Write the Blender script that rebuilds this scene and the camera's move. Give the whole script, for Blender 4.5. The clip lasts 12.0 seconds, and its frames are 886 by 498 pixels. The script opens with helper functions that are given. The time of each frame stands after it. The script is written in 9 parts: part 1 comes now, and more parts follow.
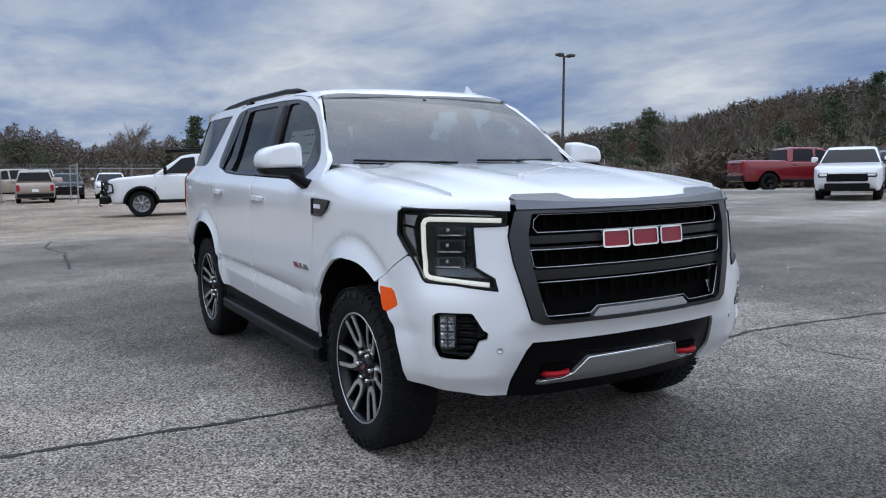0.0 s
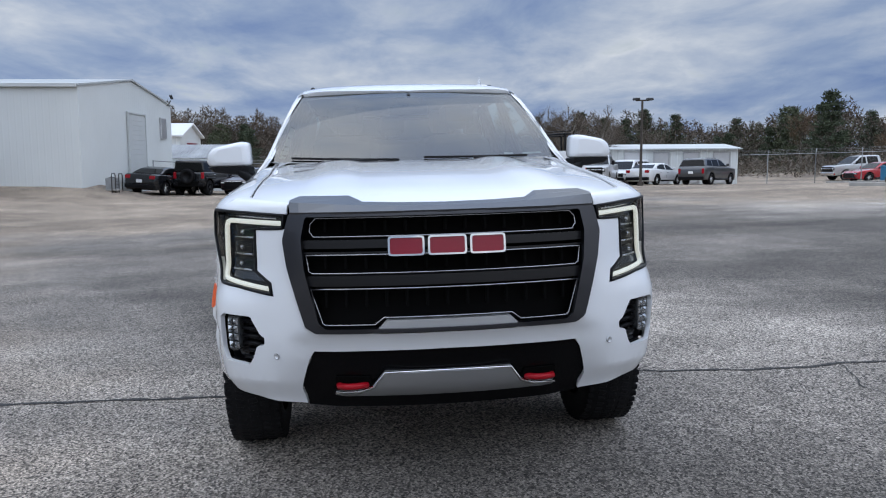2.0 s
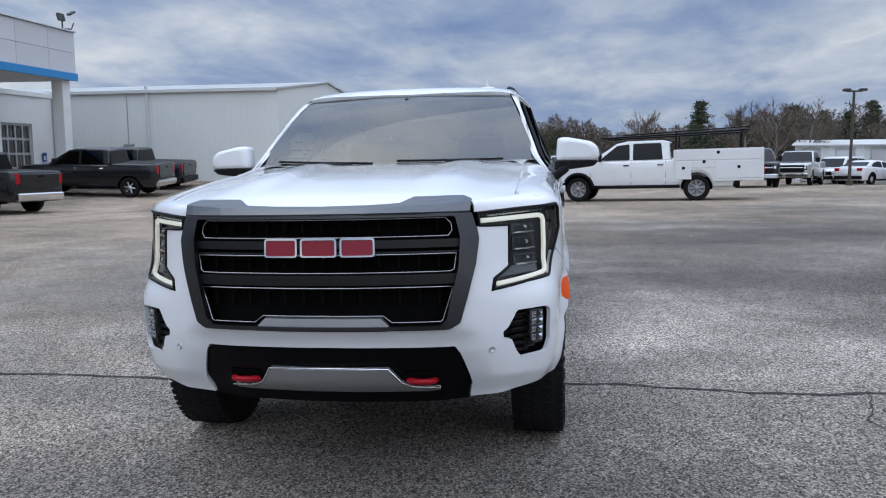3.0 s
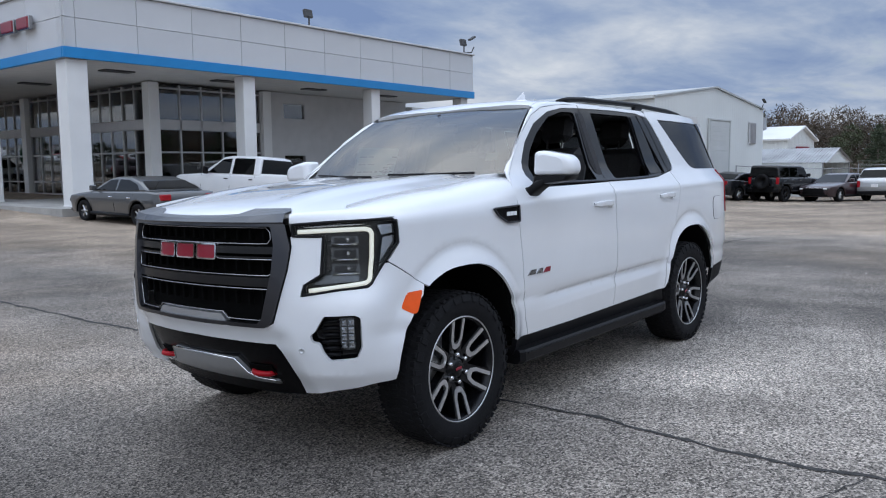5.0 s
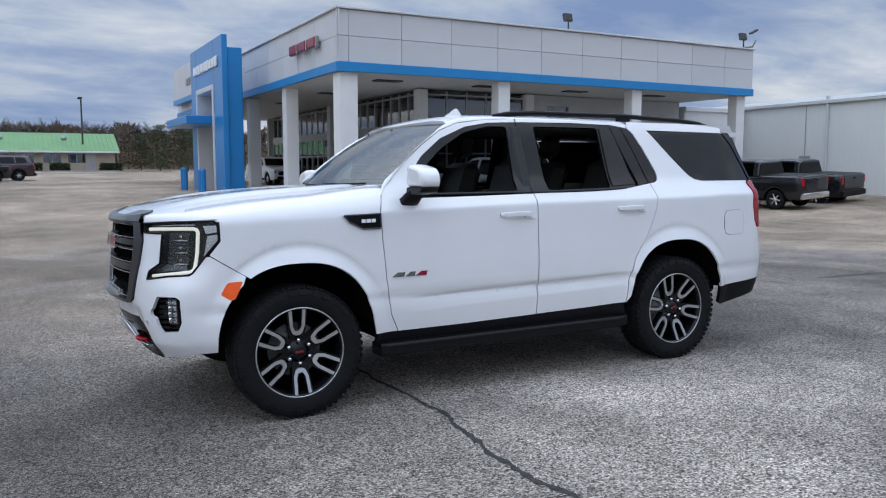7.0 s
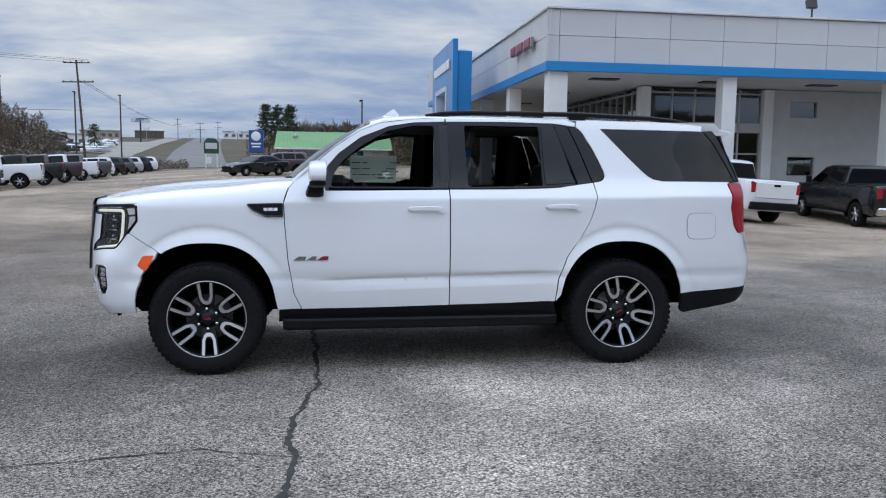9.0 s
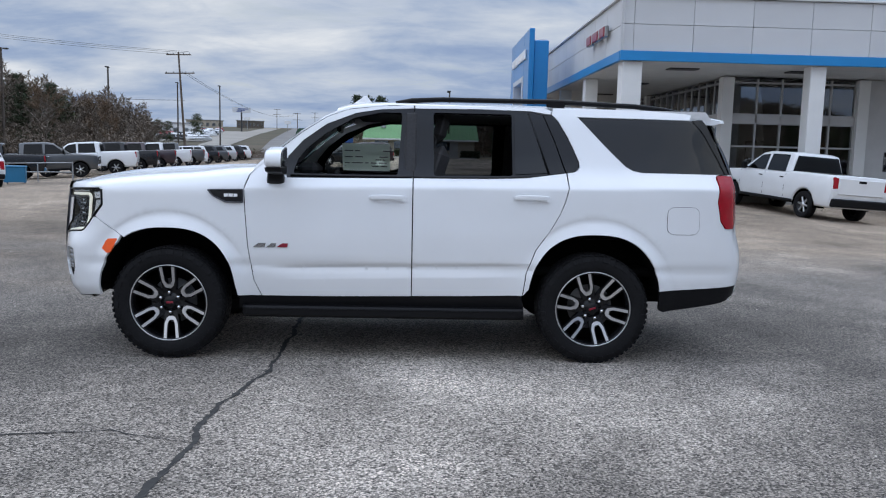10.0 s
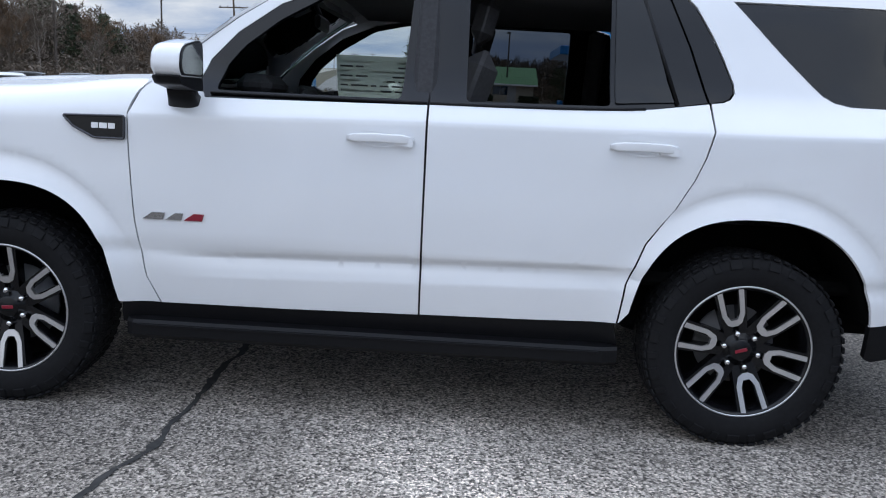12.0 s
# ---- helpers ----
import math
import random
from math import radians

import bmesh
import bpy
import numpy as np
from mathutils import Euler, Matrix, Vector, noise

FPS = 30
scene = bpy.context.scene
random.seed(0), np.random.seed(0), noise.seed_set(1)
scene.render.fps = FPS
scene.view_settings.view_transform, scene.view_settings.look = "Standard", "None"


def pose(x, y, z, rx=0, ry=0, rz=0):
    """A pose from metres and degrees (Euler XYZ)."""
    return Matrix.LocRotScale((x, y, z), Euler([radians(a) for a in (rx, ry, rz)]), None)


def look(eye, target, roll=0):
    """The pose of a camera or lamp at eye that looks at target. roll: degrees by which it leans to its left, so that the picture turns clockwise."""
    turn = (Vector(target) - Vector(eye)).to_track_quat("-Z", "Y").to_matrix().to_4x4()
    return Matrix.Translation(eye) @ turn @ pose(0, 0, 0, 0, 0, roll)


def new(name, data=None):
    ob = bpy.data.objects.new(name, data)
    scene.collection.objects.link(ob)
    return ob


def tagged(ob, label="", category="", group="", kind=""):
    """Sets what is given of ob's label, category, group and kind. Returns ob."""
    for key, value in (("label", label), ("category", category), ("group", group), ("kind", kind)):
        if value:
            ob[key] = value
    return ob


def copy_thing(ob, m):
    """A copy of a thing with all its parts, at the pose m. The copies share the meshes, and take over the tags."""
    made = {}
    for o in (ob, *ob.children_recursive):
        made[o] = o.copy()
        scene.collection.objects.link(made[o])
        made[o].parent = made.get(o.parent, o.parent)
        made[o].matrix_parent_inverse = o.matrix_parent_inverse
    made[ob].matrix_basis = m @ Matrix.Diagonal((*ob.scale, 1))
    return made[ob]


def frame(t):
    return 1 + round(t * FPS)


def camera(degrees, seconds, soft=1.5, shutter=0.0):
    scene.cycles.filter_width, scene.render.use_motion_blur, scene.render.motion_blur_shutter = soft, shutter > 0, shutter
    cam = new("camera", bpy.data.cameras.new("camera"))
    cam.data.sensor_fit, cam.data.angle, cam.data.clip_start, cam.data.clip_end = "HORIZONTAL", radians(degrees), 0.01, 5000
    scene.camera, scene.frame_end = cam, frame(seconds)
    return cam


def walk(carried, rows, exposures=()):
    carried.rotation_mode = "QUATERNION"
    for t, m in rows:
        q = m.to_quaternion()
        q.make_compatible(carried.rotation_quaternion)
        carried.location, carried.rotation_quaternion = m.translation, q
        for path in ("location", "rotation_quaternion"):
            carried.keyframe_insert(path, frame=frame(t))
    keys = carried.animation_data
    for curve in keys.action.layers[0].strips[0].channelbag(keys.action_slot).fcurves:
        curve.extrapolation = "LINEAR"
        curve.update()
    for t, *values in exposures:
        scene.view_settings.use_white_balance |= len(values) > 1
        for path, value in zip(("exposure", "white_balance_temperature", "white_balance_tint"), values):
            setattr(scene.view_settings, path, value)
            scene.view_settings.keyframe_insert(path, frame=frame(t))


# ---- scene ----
cam = camera(58.9, 12.0, soft=1.12)
# The lot tilts a little where the car stands; the path is laid out on that tilt.
SLOPE = pose(0, 0, 0, 1.24, 0.18, 0)
PATH = [
    (0, (3.511, -2.511, 1.42), (1.788, -1.522, 1.196), -0.8),
    (0.5, (3.655, -2.086, 1.394), (1.862, -1.228, 1.167), -1.1),
    (1, (3.761, -1.549, 1.41), (1.892, -0.876, 1.181), -1.3),
    (1.5, (3.969, -0.992, 1.437), (2.035, -0.54, 1.202), -1.4),
    (2, (4.036, -0.35, 1.432), (2.061, -0.138, 1.192), -1.4),
    (2.5, (4.107, 0.322, 1.447), (2.121, 0.283, 1.207), -1.5),
    (3, (4.059, 0.995, 1.441), (2.096, 0.697, 1.205), -1.5),
    (5, (3.157, 3.44, 1.409), (1.611, 2.186, 1.221), -1.6),
    (5.5, (2.787, 4.018, 1.412), (1.385, 2.604, 1.227), -1.1),
    (6, (2.394, 4.568, 1.421), (1.14, 3.021, 1.237), -0.7),
    (6.5, (1.927, 5.043, 1.426), (0.823, 3.385, 1.248), -0.6),
    (7, (1.449, 5.513, 1.43), (0.505, 3.758, 1.256), -0.7),
    (9, (-0.853, 6.675, 1.401), (-1.143, 4.704, 1.226), 0.4),
    (9.5, (-1.406, 6.693, 1.383), (-1.561, 4.707, 1.198), 0.8),
    (10, (-1.801, 6.612, 1.391), (-1.859, 4.623, 1.192), 1.2),
    (10.5, (-1.936, 6.196, 1.333), (-1.93, 4.208, 1.115), 1.9),
    (11, (-1.966, 5.521, 1.295), (-1.927, 3.537, 1.048), 2.4),
    (11.5, (-1.962, 4.825, 1.283), (-1.897, 2.847, 0.996), 2.7),
    (12, (-1.942, 4.108, 1.299), (-1.871, 2.138, 0.96), 2.9),
]
walk(cam, [(t, SLOPE @ look(eye, target, roll)) for t, eye, target, roll in PATH], [(0, 0.0, 6600, 8.0), (10.5, 0.0, 6600, 8.0), (12, 0.12, 6600, 8.0)])

# ---- daylight: broken overcast, the deck brighter on the showroom's side ----
SUN_ELEVATION, SUN_AZIMUTH = 38.0, 40.0          # degrees; azimuth counted from +x towards +y
world = bpy.data.worlds.new("overcast_sky")
scene.world = world
world.use_nodes = True


def sky_nodes():
    nt = world.node_tree
    nt.nodes.clear()
    n = nt.nodes.new
    out, bg = n("ShaderNodeOutputWorld"), n("ShaderNodeBackground")
    sky = n("ShaderNodeTexSky")
    sky.sky_type, sky.sun_disc = "NISHITA", False
    sky.sun_elevation, sky.sun_rotation = radians(SUN_ELEVATION), radians(90 - SUN_AZIMUTH)
    sky.air_density, sky.dust_density = 1.0, 2.0
    sky_dim = n("ShaderNodeMix"); sky_dim.data_type = "RGBA"; sky_dim.blend_type = "MULTIPLY"
    sky_dim.inputs[0].default_value = 1.0
    sky_dim.inputs[7].default_value = (0.10, 0.10, 0.10, 1)
    nt.links.new(sky.outputs[0], sky_dim.inputs[6])
    co = n("ShaderNodeTexCoord")
    sep = n("ShaderNodeSeparateXYZ")
    nt.links.new(co.outputs["Generated"], sep.inputs[0])
    # flatten the dome into a cloud deck: x / (z + c), y / (z + c)
    up = n("ShaderNodeMath"); up.operation = "ADD"; up.inputs[1].default_value = 0.17
    upc = n("ShaderNodeMath"); upc.operation = "MAXIMUM"; upc.inputs[1].default_value = 0.06
    nt.links.new(sep.outputs[2], up.inputs[0]); nt.links.new(up.outputs[0], upc.inputs[0])
    comb = n("ShaderNodeCombineXYZ")
    for i in (0, 1):
        d = n("ShaderNodeMath"); d.operation = "DIVIDE"
        nt.links.new(sep.outputs[i], d.inputs[0]); nt.links.new(upc.outputs[0], d.inputs[1])
        nt.links.new(d.outputs[0], comb.inputs[i])
    rot = n("ShaderNodeMapping"); rot.inputs["Rotation"].default_value = (0, 0, radians(20))
    rot.inputs["Scale"].default_value = (0.85, 1.15, 1.0)
    nt.links.new(comb.outputs[0], rot.inputs[0])
    big = n("ShaderNodeTexNoise"); big.inputs["Scale"].default_value = 0.75; big.inputs["Detail"].default_value = 7
    big.inputs["Roughness"].default_value = 0.56; big.inputs["Distortion"].default_value = 0.25
    fine = n("ShaderNodeTexNoise"); fine.inputs["Scale"].default_value = 2.1; fine.inputs["Detail"].default_value = 6
    fine.inputs["Roughness"].default_value = 0.6; fine.inputs["Distortion"].default_value = 0.35
    nt.links.new(rot.outputs[0], big.inputs["Vector"]); nt.links.new(rot.outputs[0], fine.inputs["Vector"])
    mixn = n("ShaderNodeMix"); mixn.data_type = "FLOAT"; mixn.inputs[0].default_value = 0.35
    nt.links.new(big.outputs[0], mixn.inputs[2]); nt.links.new(fine.outputs[0], mixn.inputs[3])
    ramp = n("ShaderNodeValToRGB")
    cr = ramp.color_ramp
    cr.elements[0].position, cr.elements[0].color = 0.36, (0.21, 0.30, 0.53, 1)
    cr.elements[1].position, cr.elements[1].color = 0.68, (0.86, 0.88, 0.93, 1)
    e = cr.elements.new(0.46); e.color = (0.33, 0.42, 0.61, 1)
    e = cr.elements.new(0.57); e.color = (0.56, 0.62, 0.74, 1)
    nt.links.new(mixn.outputs[0], ramp.inputs[0])
    # thin places let the blue and the glow of the low sun through
    thin = n("ShaderNodeMapRange"); thin.inputs[1].default_value, thin.inputs[2].default_value = 0.60, 0.76
    nt.links.new(fine.outputs[0], thin.inputs[0])
    thin_part = n("ShaderNodeMath"); thin_part.operation = "MULTIPLY"; thin_part.inputs[1].default_value = 0.5
    nt.links.new(thin.outputs[0], thin_part.inputs[0])
    mix = n("ShaderNodeMix"); mix.data_type = "RGBA"
    nt.links.new(thin_part.outputs[0], mix.inputs[0]); nt.links.new(ramp.outputs[0], mix.inputs[6])
    nt.links.new(sky_dim.outputs[2], mix.inputs[7])
    # the deck is thinner over the showroom, thicker and bluer away from it
    sun_dir = Vector((0.2, -0.98, 0.0))
    dot = n("ShaderNodeVectorMath"); dot.operation = "DOT_PRODUCT"; dot.inputs[1].default_value = sun_dir
    nt.links.new(co.outputs["Generated"], dot.inputs[0])
    lit = n("ShaderNodeMapRange"); lit.inputs[1].default_value, lit.inputs[2].default_value = -0.8, 0.9
    lit.inputs[3].default_value, lit.inputs[4].default_value = 0.0, 1.0
    nt.links.new(dot.outputs["Value"], lit.inputs[0])
    warm = n("ShaderNodeMix"); warm.data_type = "RGBA"; warm.blend_type = "MULTIPLY"; warm.inputs[0].default_value = 1.0
    veil = n("ShaderNodeMix"); veil.data_type = "RGBA"
    veil.inputs[6].default_value, veil.inputs[7].default_value = (0.86, 0.89, 0.93, 1), (1.12, 1.11, 1.09, 1)
    nt.links.new(lit.outputs[0], veil.inputs[0])
    nt.links.new(mix.outputs[2], warm.inputs[6]); nt.links.new(veil.outputs[2], warm.inputs[7])
    # an overcast deck is brightest overhead
    zen = n("ShaderNodeMapRange"); zen.inputs[1].default_value, zen.inputs[2].default_value = 0.22, 0.72
    zen.inputs[3].default_value, zen.inputs[4].default_value = 1.0, 2.85
    nt.links.new(sep.outputs[2], zen.inputs[0])
    bright = n("ShaderNodeVectorMath"); bright.operation = "SCALE"
    nt.links.new(warm.outputs[2], bright.inputs[0]); nt.links.new(zen.outputs[0], bright.inputs["Scale"])
    nt.links.new(bright.outputs[0], bg.inputs[0])
    bg.inputs[1].default_value = 0.92
    nt.links.new(bg.outputs[0], out.inputs[0])


sky_nodes()
sun_data = bpy.data.lights.new("sun", "SUN")
sun_data.energy, sun_data.angle, sun_data.color = 1.0, radians(120), (1.0, 0.96, 0.9)
sun = new("sun", sun_data)
_az, _el = radians(SUN_AZIMUTH), radians(SUN_ELEVATION + 18)
sun.matrix_world = look((0, 0, 0), (-math.cos(_az) * math.cos(_el), -math.sin(_az) * math.cos(_el), -math.sin(_el)))

# ---- materials ----
MATS = {}


def mat(name, color=(0.5, 0.5, 0.5), rough=0.5, metal=0.0, coat=0.0, spec=0.5, emit=None, emit_strength=0.0,
        grain=0.0, grain_scale=60.0, stain=0.0, stain_scale=2.0, bump=0.0, bump_scale=200.0, island=0.0, per_object=0.0):
    """A principled surface with two scales of colour variation and a fine relief."""
    m = bpy.data.materials.new(name)
    m.use_nodes = True
    nt = m.node_tree
    b = nt.nodes["Principled BSDF"]
    b.inputs["Roughness"].default_value, b.inputs["Metallic"].default_value = rough, metal
    b.inputs["Coat Weight"].default_value, b.inputs["Specular IOR Level"].default_value = coat, spec
    b.inputs["Coat Roughness"].default_value = 0.04
    if emit:
        b.inputs["Emission Color"].default_value, b.inputs["Emission Strength"].default_value = (*emit, 1), emit_strength
    n, link = nt.nodes.new, nt.links.new
    co = n("ShaderNodeTexCoord")
    last = None
    for amount, scale in ((grain, grain_scale), (stain, stain_scale)):
        if not amount:
            continue
        tex = n("ShaderNodeTexNoise")
        tex.inputs["Scale"].default_value, tex.inputs["Detail"].default_value = scale, 5
        link(co.outputs["Object"], tex.inputs["Vector"])
        rng = n("ShaderNodeMapRange")
        rng.inputs[1].default_value, rng.inputs[2].default_value = 0.3, 0.7
        rng.inputs[3].default_value, rng.inputs[4].default_value = 1 - amount, 1 + amount
        link(tex.outputs[0], rng.inputs[0])
        if last is None:
            last = rng.outputs[0]
        else:
            mul = n("ShaderNodeMath"); mul.operation = "MULTIPLY"
            link(last, mul.inputs[0]); link(rng.outputs[0], mul.inputs[1])
            last = mul.outputs[0]
    for amount, node, out in ((island, "ShaderNodeNewGeometry", "Random Per Island"), (per_object, "ShaderNodeObjectInfo", "Random")):
        if not amount:
            continue
        g = n(node)
        rng = n("ShaderNodeMapRange")
        rng.inputs[3].default_value, rng.inputs[4].default_value = 1 - amount, 1 + amount
        link(g.outputs[out], rng.inputs[0])
        if last is None:
            last = rng.outputs[0]
        else:
            mul = n("ShaderNodeMath"); mul.operation = "MULTIPLY"
            link(last, mul.inputs[0]); link(rng.outputs[0], mul.inputs[1])
            last = mul.outputs[0]
    if last is None:
        b.inputs["Base Color"].default_value = (*color, 1)
    else:
        hue = n("ShaderNodeVectorMath"); hue.operation = "SCALE"
        hue.inputs[0].default_value = color
        link(last, hue.inputs["Scale"]); link(hue.outputs[0], b.inputs["Base Color"])
    if bump:
        tex = n("ShaderNodeTexNoise")
        tex.inputs["Scale"].default_value, tex.inputs["Detail"].default_value = bump_scale, 3
        link(co.outputs["Object"], tex.inputs["Vector"])
        bp = n("ShaderNodeBump")
        bp.inputs["Strength"].default_value, bp.inputs["Distance"].default_value = bump, 0.01
        link(tex.outputs[0], bp.inputs["Height"]); link(bp.outputs[0], b.inputs["Normal"])
    MATS[name] = m
    return m


def glass(name, tint, ior=1.5, rough=0.0):
    """A thin pane: tinted, clear straight through, mirroring by Fresnel."""
    m = bpy.data.materials.new(name)
    m.use_nodes = True
    nt = m.node_tree
    nt.nodes.remove(nt.nodes["Principled BSDF"])
    n, link = nt.nodes.new, nt.links.new
    fr, tr, gl, mx = n("ShaderNodeFresnel"), n("ShaderNodeBsdfTransparent"), n("ShaderNodeBsdfGlossy"), n("ShaderNodeMixShader")
    fr.inputs[0].default_value = ior
    tr.inputs[0].default_value = (*tint, 1)
    gl.inputs["Roughness"].default_value = rough
    link(fr.outputs[0], mx.inputs[0]); link(tr.outputs[0], mx.inputs[1]); link(gl.outputs[0], mx.inputs[2])
    link(mx.outputs[0], nt.nodes["Material Output"].inputs[0])
    MATS[name] = m
    return m


mat("white_paint", (0.75, 0.762, 0.778), 0.22, coat=1.0, stain=0.015, stain_scale=3)
mat("white_fleet", (0.72, 0.73, 0.74), 0.3, coat=0.6, stain=0.03)
mat("black_paint", (0.009, 0.010, 0.012), 0.25, coat=0.5, spec=0.3, stain=0.2)
mat("grey_paint", (0.075, 0.078, 0.082), 0.3, metal=0.4, coat=1.0, stain=0.05)
mat("silver_paint", (0.5, 0.51, 0.52), 0.3, metal=0.5, coat=1.0, stain=0.05)
mat("red_paint", (0.20, 0.008, 0.016), 0.25, metal=0.2, coat=1.0, stain=0.05)
mat("bright_red_paint", (0.42, 0.02, 0.03), 0.25, coat=1.0, stain=0.05)
mat("beige_paint", (0.36, 0.30, 0.24), 0.35, metal=0.3, coat=0.8, stain=0.06)
mat("plum_paint", (0.035, 0.018, 0.024), 0.28, metal=0.2, coat=1.0, stain=0.05)
mat("gloss_black", (0.004, 0.004, 0.005), 0.12, spec=0.32, stain=0.1)
mat("satin_black", (0.006, 0.006, 0.007), 0.4, spec=0.16, grain=0.1)
mat("trim_black", (0.006, 0.006, 0.007), 0.55, spec=0.16, grain=0.15, bump=0.15, bump_scale=500)
# near-black for liners and for sheets that stand in for shaded hollows
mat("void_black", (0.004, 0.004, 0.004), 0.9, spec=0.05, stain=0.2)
mat("tyre_rubber", (0.009, 0.009, 0.010), 0.7, spec=0.14, grain=0.2, stain=0.15, stain_scale=9, bump=0.2, bump_scale=300)
mat("rim_black", (0.004, 0.004, 0.005), 0.25, spec=0.3, stain=0.1)
mat("alloy", (0.62, 0.62, 0.63), 0.28, metal=0.9, grain=0.05, grain_scale=150)
mat("steel_wheel", (0.35, 0.35, 0.36), 0.45, metal=0.7, stain=0.1)
mat("chrome", (0.75, 0.75, 0.76), 0.10, metal=1.0, stain=0.03)
mat("satin_chrome", (0.34, 0.34, 0.35), 0.25, metal=1.0, stain=0.04)
mat("trim_chrome", (0.145, 0.15, 0.16), 0.30, metal=1.0, stain=0.05)
mat("dark_chrome", (0.066, 0.068, 0.077), 0.30, metal=1.0, coat=0.3, stain=0.05)
mat("skid_silver", (0.50, 0.51, 0.52), 0.38, metal=0.8, stain=0.06)
mat("badge_red", (0.23, 0.004, 0.02), 0.3, coat=0.2, stain=0.05)
mat("hook_red", (0.36, 0.004, 0.012), 0.4, spec=0.3, stain=0.1)
mat("amber_lens", (0.80, 0.09, 0.004), 0.3, spec=0.3, stain=0.04, stain_scale=30)
mat("tail_dark", (0.06, 0.003, 0.006), 0.2, spec=0.4, stain=0.1, stain_scale=18)
mat("tail_red", (0.32, 0.006, 0.014), 0.2, spec=0.4, stain=0.1, stain_scale=18)
mat("lamp_silver", (0.55, 0.56, 0.58), 0.18, metal=0.9, grain=0.1, grain_scale=90)
mat("lamp_dark", (0.012, 0.013, 0.015), 0.3, spec=0.3, grain=0.2)
mat("lamp_grey", (0.10, 0.105, 0.11), 0.22, metal=0.6, grain=0.2)
mat("grille_black", (0.006, 0.006, 0.007), 0.28, spec=0.34, grain=0.1)
mat("fascia_black", (0.003, 0.003, 0.0035), 0.25, spec=0.12, stain=0.1)
mat("lamp_white", (0.7, 0.72, 0.7), 0.2, emit=(1.0, 1.0, 0.90), emit_strength=0.5)
mat("headliner_grey", (0.16, 0.16, 0.165), 0.9, grain=0.1, grain_scale=120)
mat("interior_dark", (0.04, 0.04, 0.043), 0.75, spec=0.2, grain=0.2)
mat("seat_leather", (0.05, 0.05, 0.053), 0.5, grain=0.2, bump=0.1)
mat("paper_label", (0.74, 0.80, 0.70), 0.8, stain=0.04)
mat("print_grey", (0.18, 0.18, 0.17), 0.8, stain=0.1)
mat("bar_white", (0.8, 0.8, 0.8), 0.5, stain=0.03)
mat("under_black", (0.006, 0.006, 0.006), 0.9, spec=0.05, stain=0.3, stain_scale=6)
def let_through(m, share):
    """Thin paper: some light passes through."""
    nt = m.node_tree
    b, mx, tl = nt.nodes["Principled BSDF"], nt.nodes.new("ShaderNodeMixShader"), nt.nodes.new("ShaderNodeBsdfTranslucent")
    mx.inputs[0].default_value, tl.inputs[0].default_value = share, (0.8, 0.86, 0.76, 1)
    nt.links.new(b.outputs[0], mx.inputs[1]); nt.links.new(tl.outputs[0], mx.inputs[2])
    nt.links.new(mx.outputs[0], nt.nodes["Material Output"].inputs[0])


let_through(MATS["paper_label"], 0.5)
glass("windscreen_glass", (0.19, 0.27, 0.25), 2.4)
glass("side_glass", (0.80, 0.85, 0.82), 1.8)
glass("privacy_glass", (0.035, 0.037, 0.04), 1.5)
glass("fleet_glass", (0.03, 0.033, 0.036), 1.38)
glass("smoked_panel", (0.02, 0.022, 0.026), 1.5)
glass("smoked_glass", (0.12, 0.13, 0.14), 1.5)
glass("lens_clear", (0.9, 0.92, 0.93), 1.3)
glass("shop_glass", (0.70, 0.73, 0.73), 2.5)
mat("building_grey", (0.56, 0.57, 0.585), 0.45, grain=0.02, stain=0.04, stain_scale=0.6, per_object=0.03)
mat("building_white", (0.72, 0.725, 0.72), 0.55, stain=0.05, stain_scale=0.8)
mat("siding_trim", (0.55, 0.57, 0.565), 0.5, grain=0.02, stain=0.06, stain_scale=0.5)
mat("shop_roof", (0.42, 0.44, 0.44), 0.55, stain=0.15, stain_scale=0.4)
mat("metal_siding", (0.66, 0.685, 0.675), 0.5, grain=0.02, stain=0.05, stain_scale=0.3)
mat("render_wall", (0.50, 0.50, 0.505), 0.8, grain=0.04, stain=0.05, bump=0.2, bump_scale=60)
mat("band_blue", (0.014, 0.22, 0.52), 0.35, stain=0.05, stain_scale=0.7)
mat("tower_blue", (0.010, 0.19, 0.48), 0.3, stain=0.06, stain_scale=0.5)
mat("soffit_white", (0.62, 0.62, 0.605), 0.8, grain=0.03, stain=0.05)
mat("roof_green", (0.11, 0.27, 0.10), 0.55, stain=0.1, stain_scale=0.5)
mat("tan_wall", (0.40, 0.35, 0.28), 0.8, grain=0.08, stain=0.08)
mat("mullion", (0.42, 0.42, 0.43), 0.4, metal=0.5, stain=0.05)
mat("galvanised", (0.33, 0.34, 0.35), 0.5, metal=0.6, stain=0.12)
mat("pole_brown", (0.07, 0.058, 0.048), 0.6, metal=0.2, stain=0.2)
mat("wood_pole", (0.11, 0.085, 0.065), 0.85, grain=0.2, stain=0.2)
mat("kerb_concrete", (0.36, 0.35, 0.33), 0.85, grain=0.1, stain=0.15, bump=0.3, bump_scale=80)
mat("bin_blue", (0.02, 0.16, 0.30), 0.5, stain=0.1)
mat("sign_blue", (0.015, 0.07, 0.25), 0.4, stain=0.08)
mat("sign_green", (0.02, 0.07, 0.04), 0.4, stain=0.08)
mat("lamp_head", (0.05, 0.05, 0.052), 0.5, metal=0.3, stain=0.15)
mat("shed_roof", (0.36, 0.37, 0.38), 0.55, metal=0.15, stain=0.25, stain_scale=0.8)
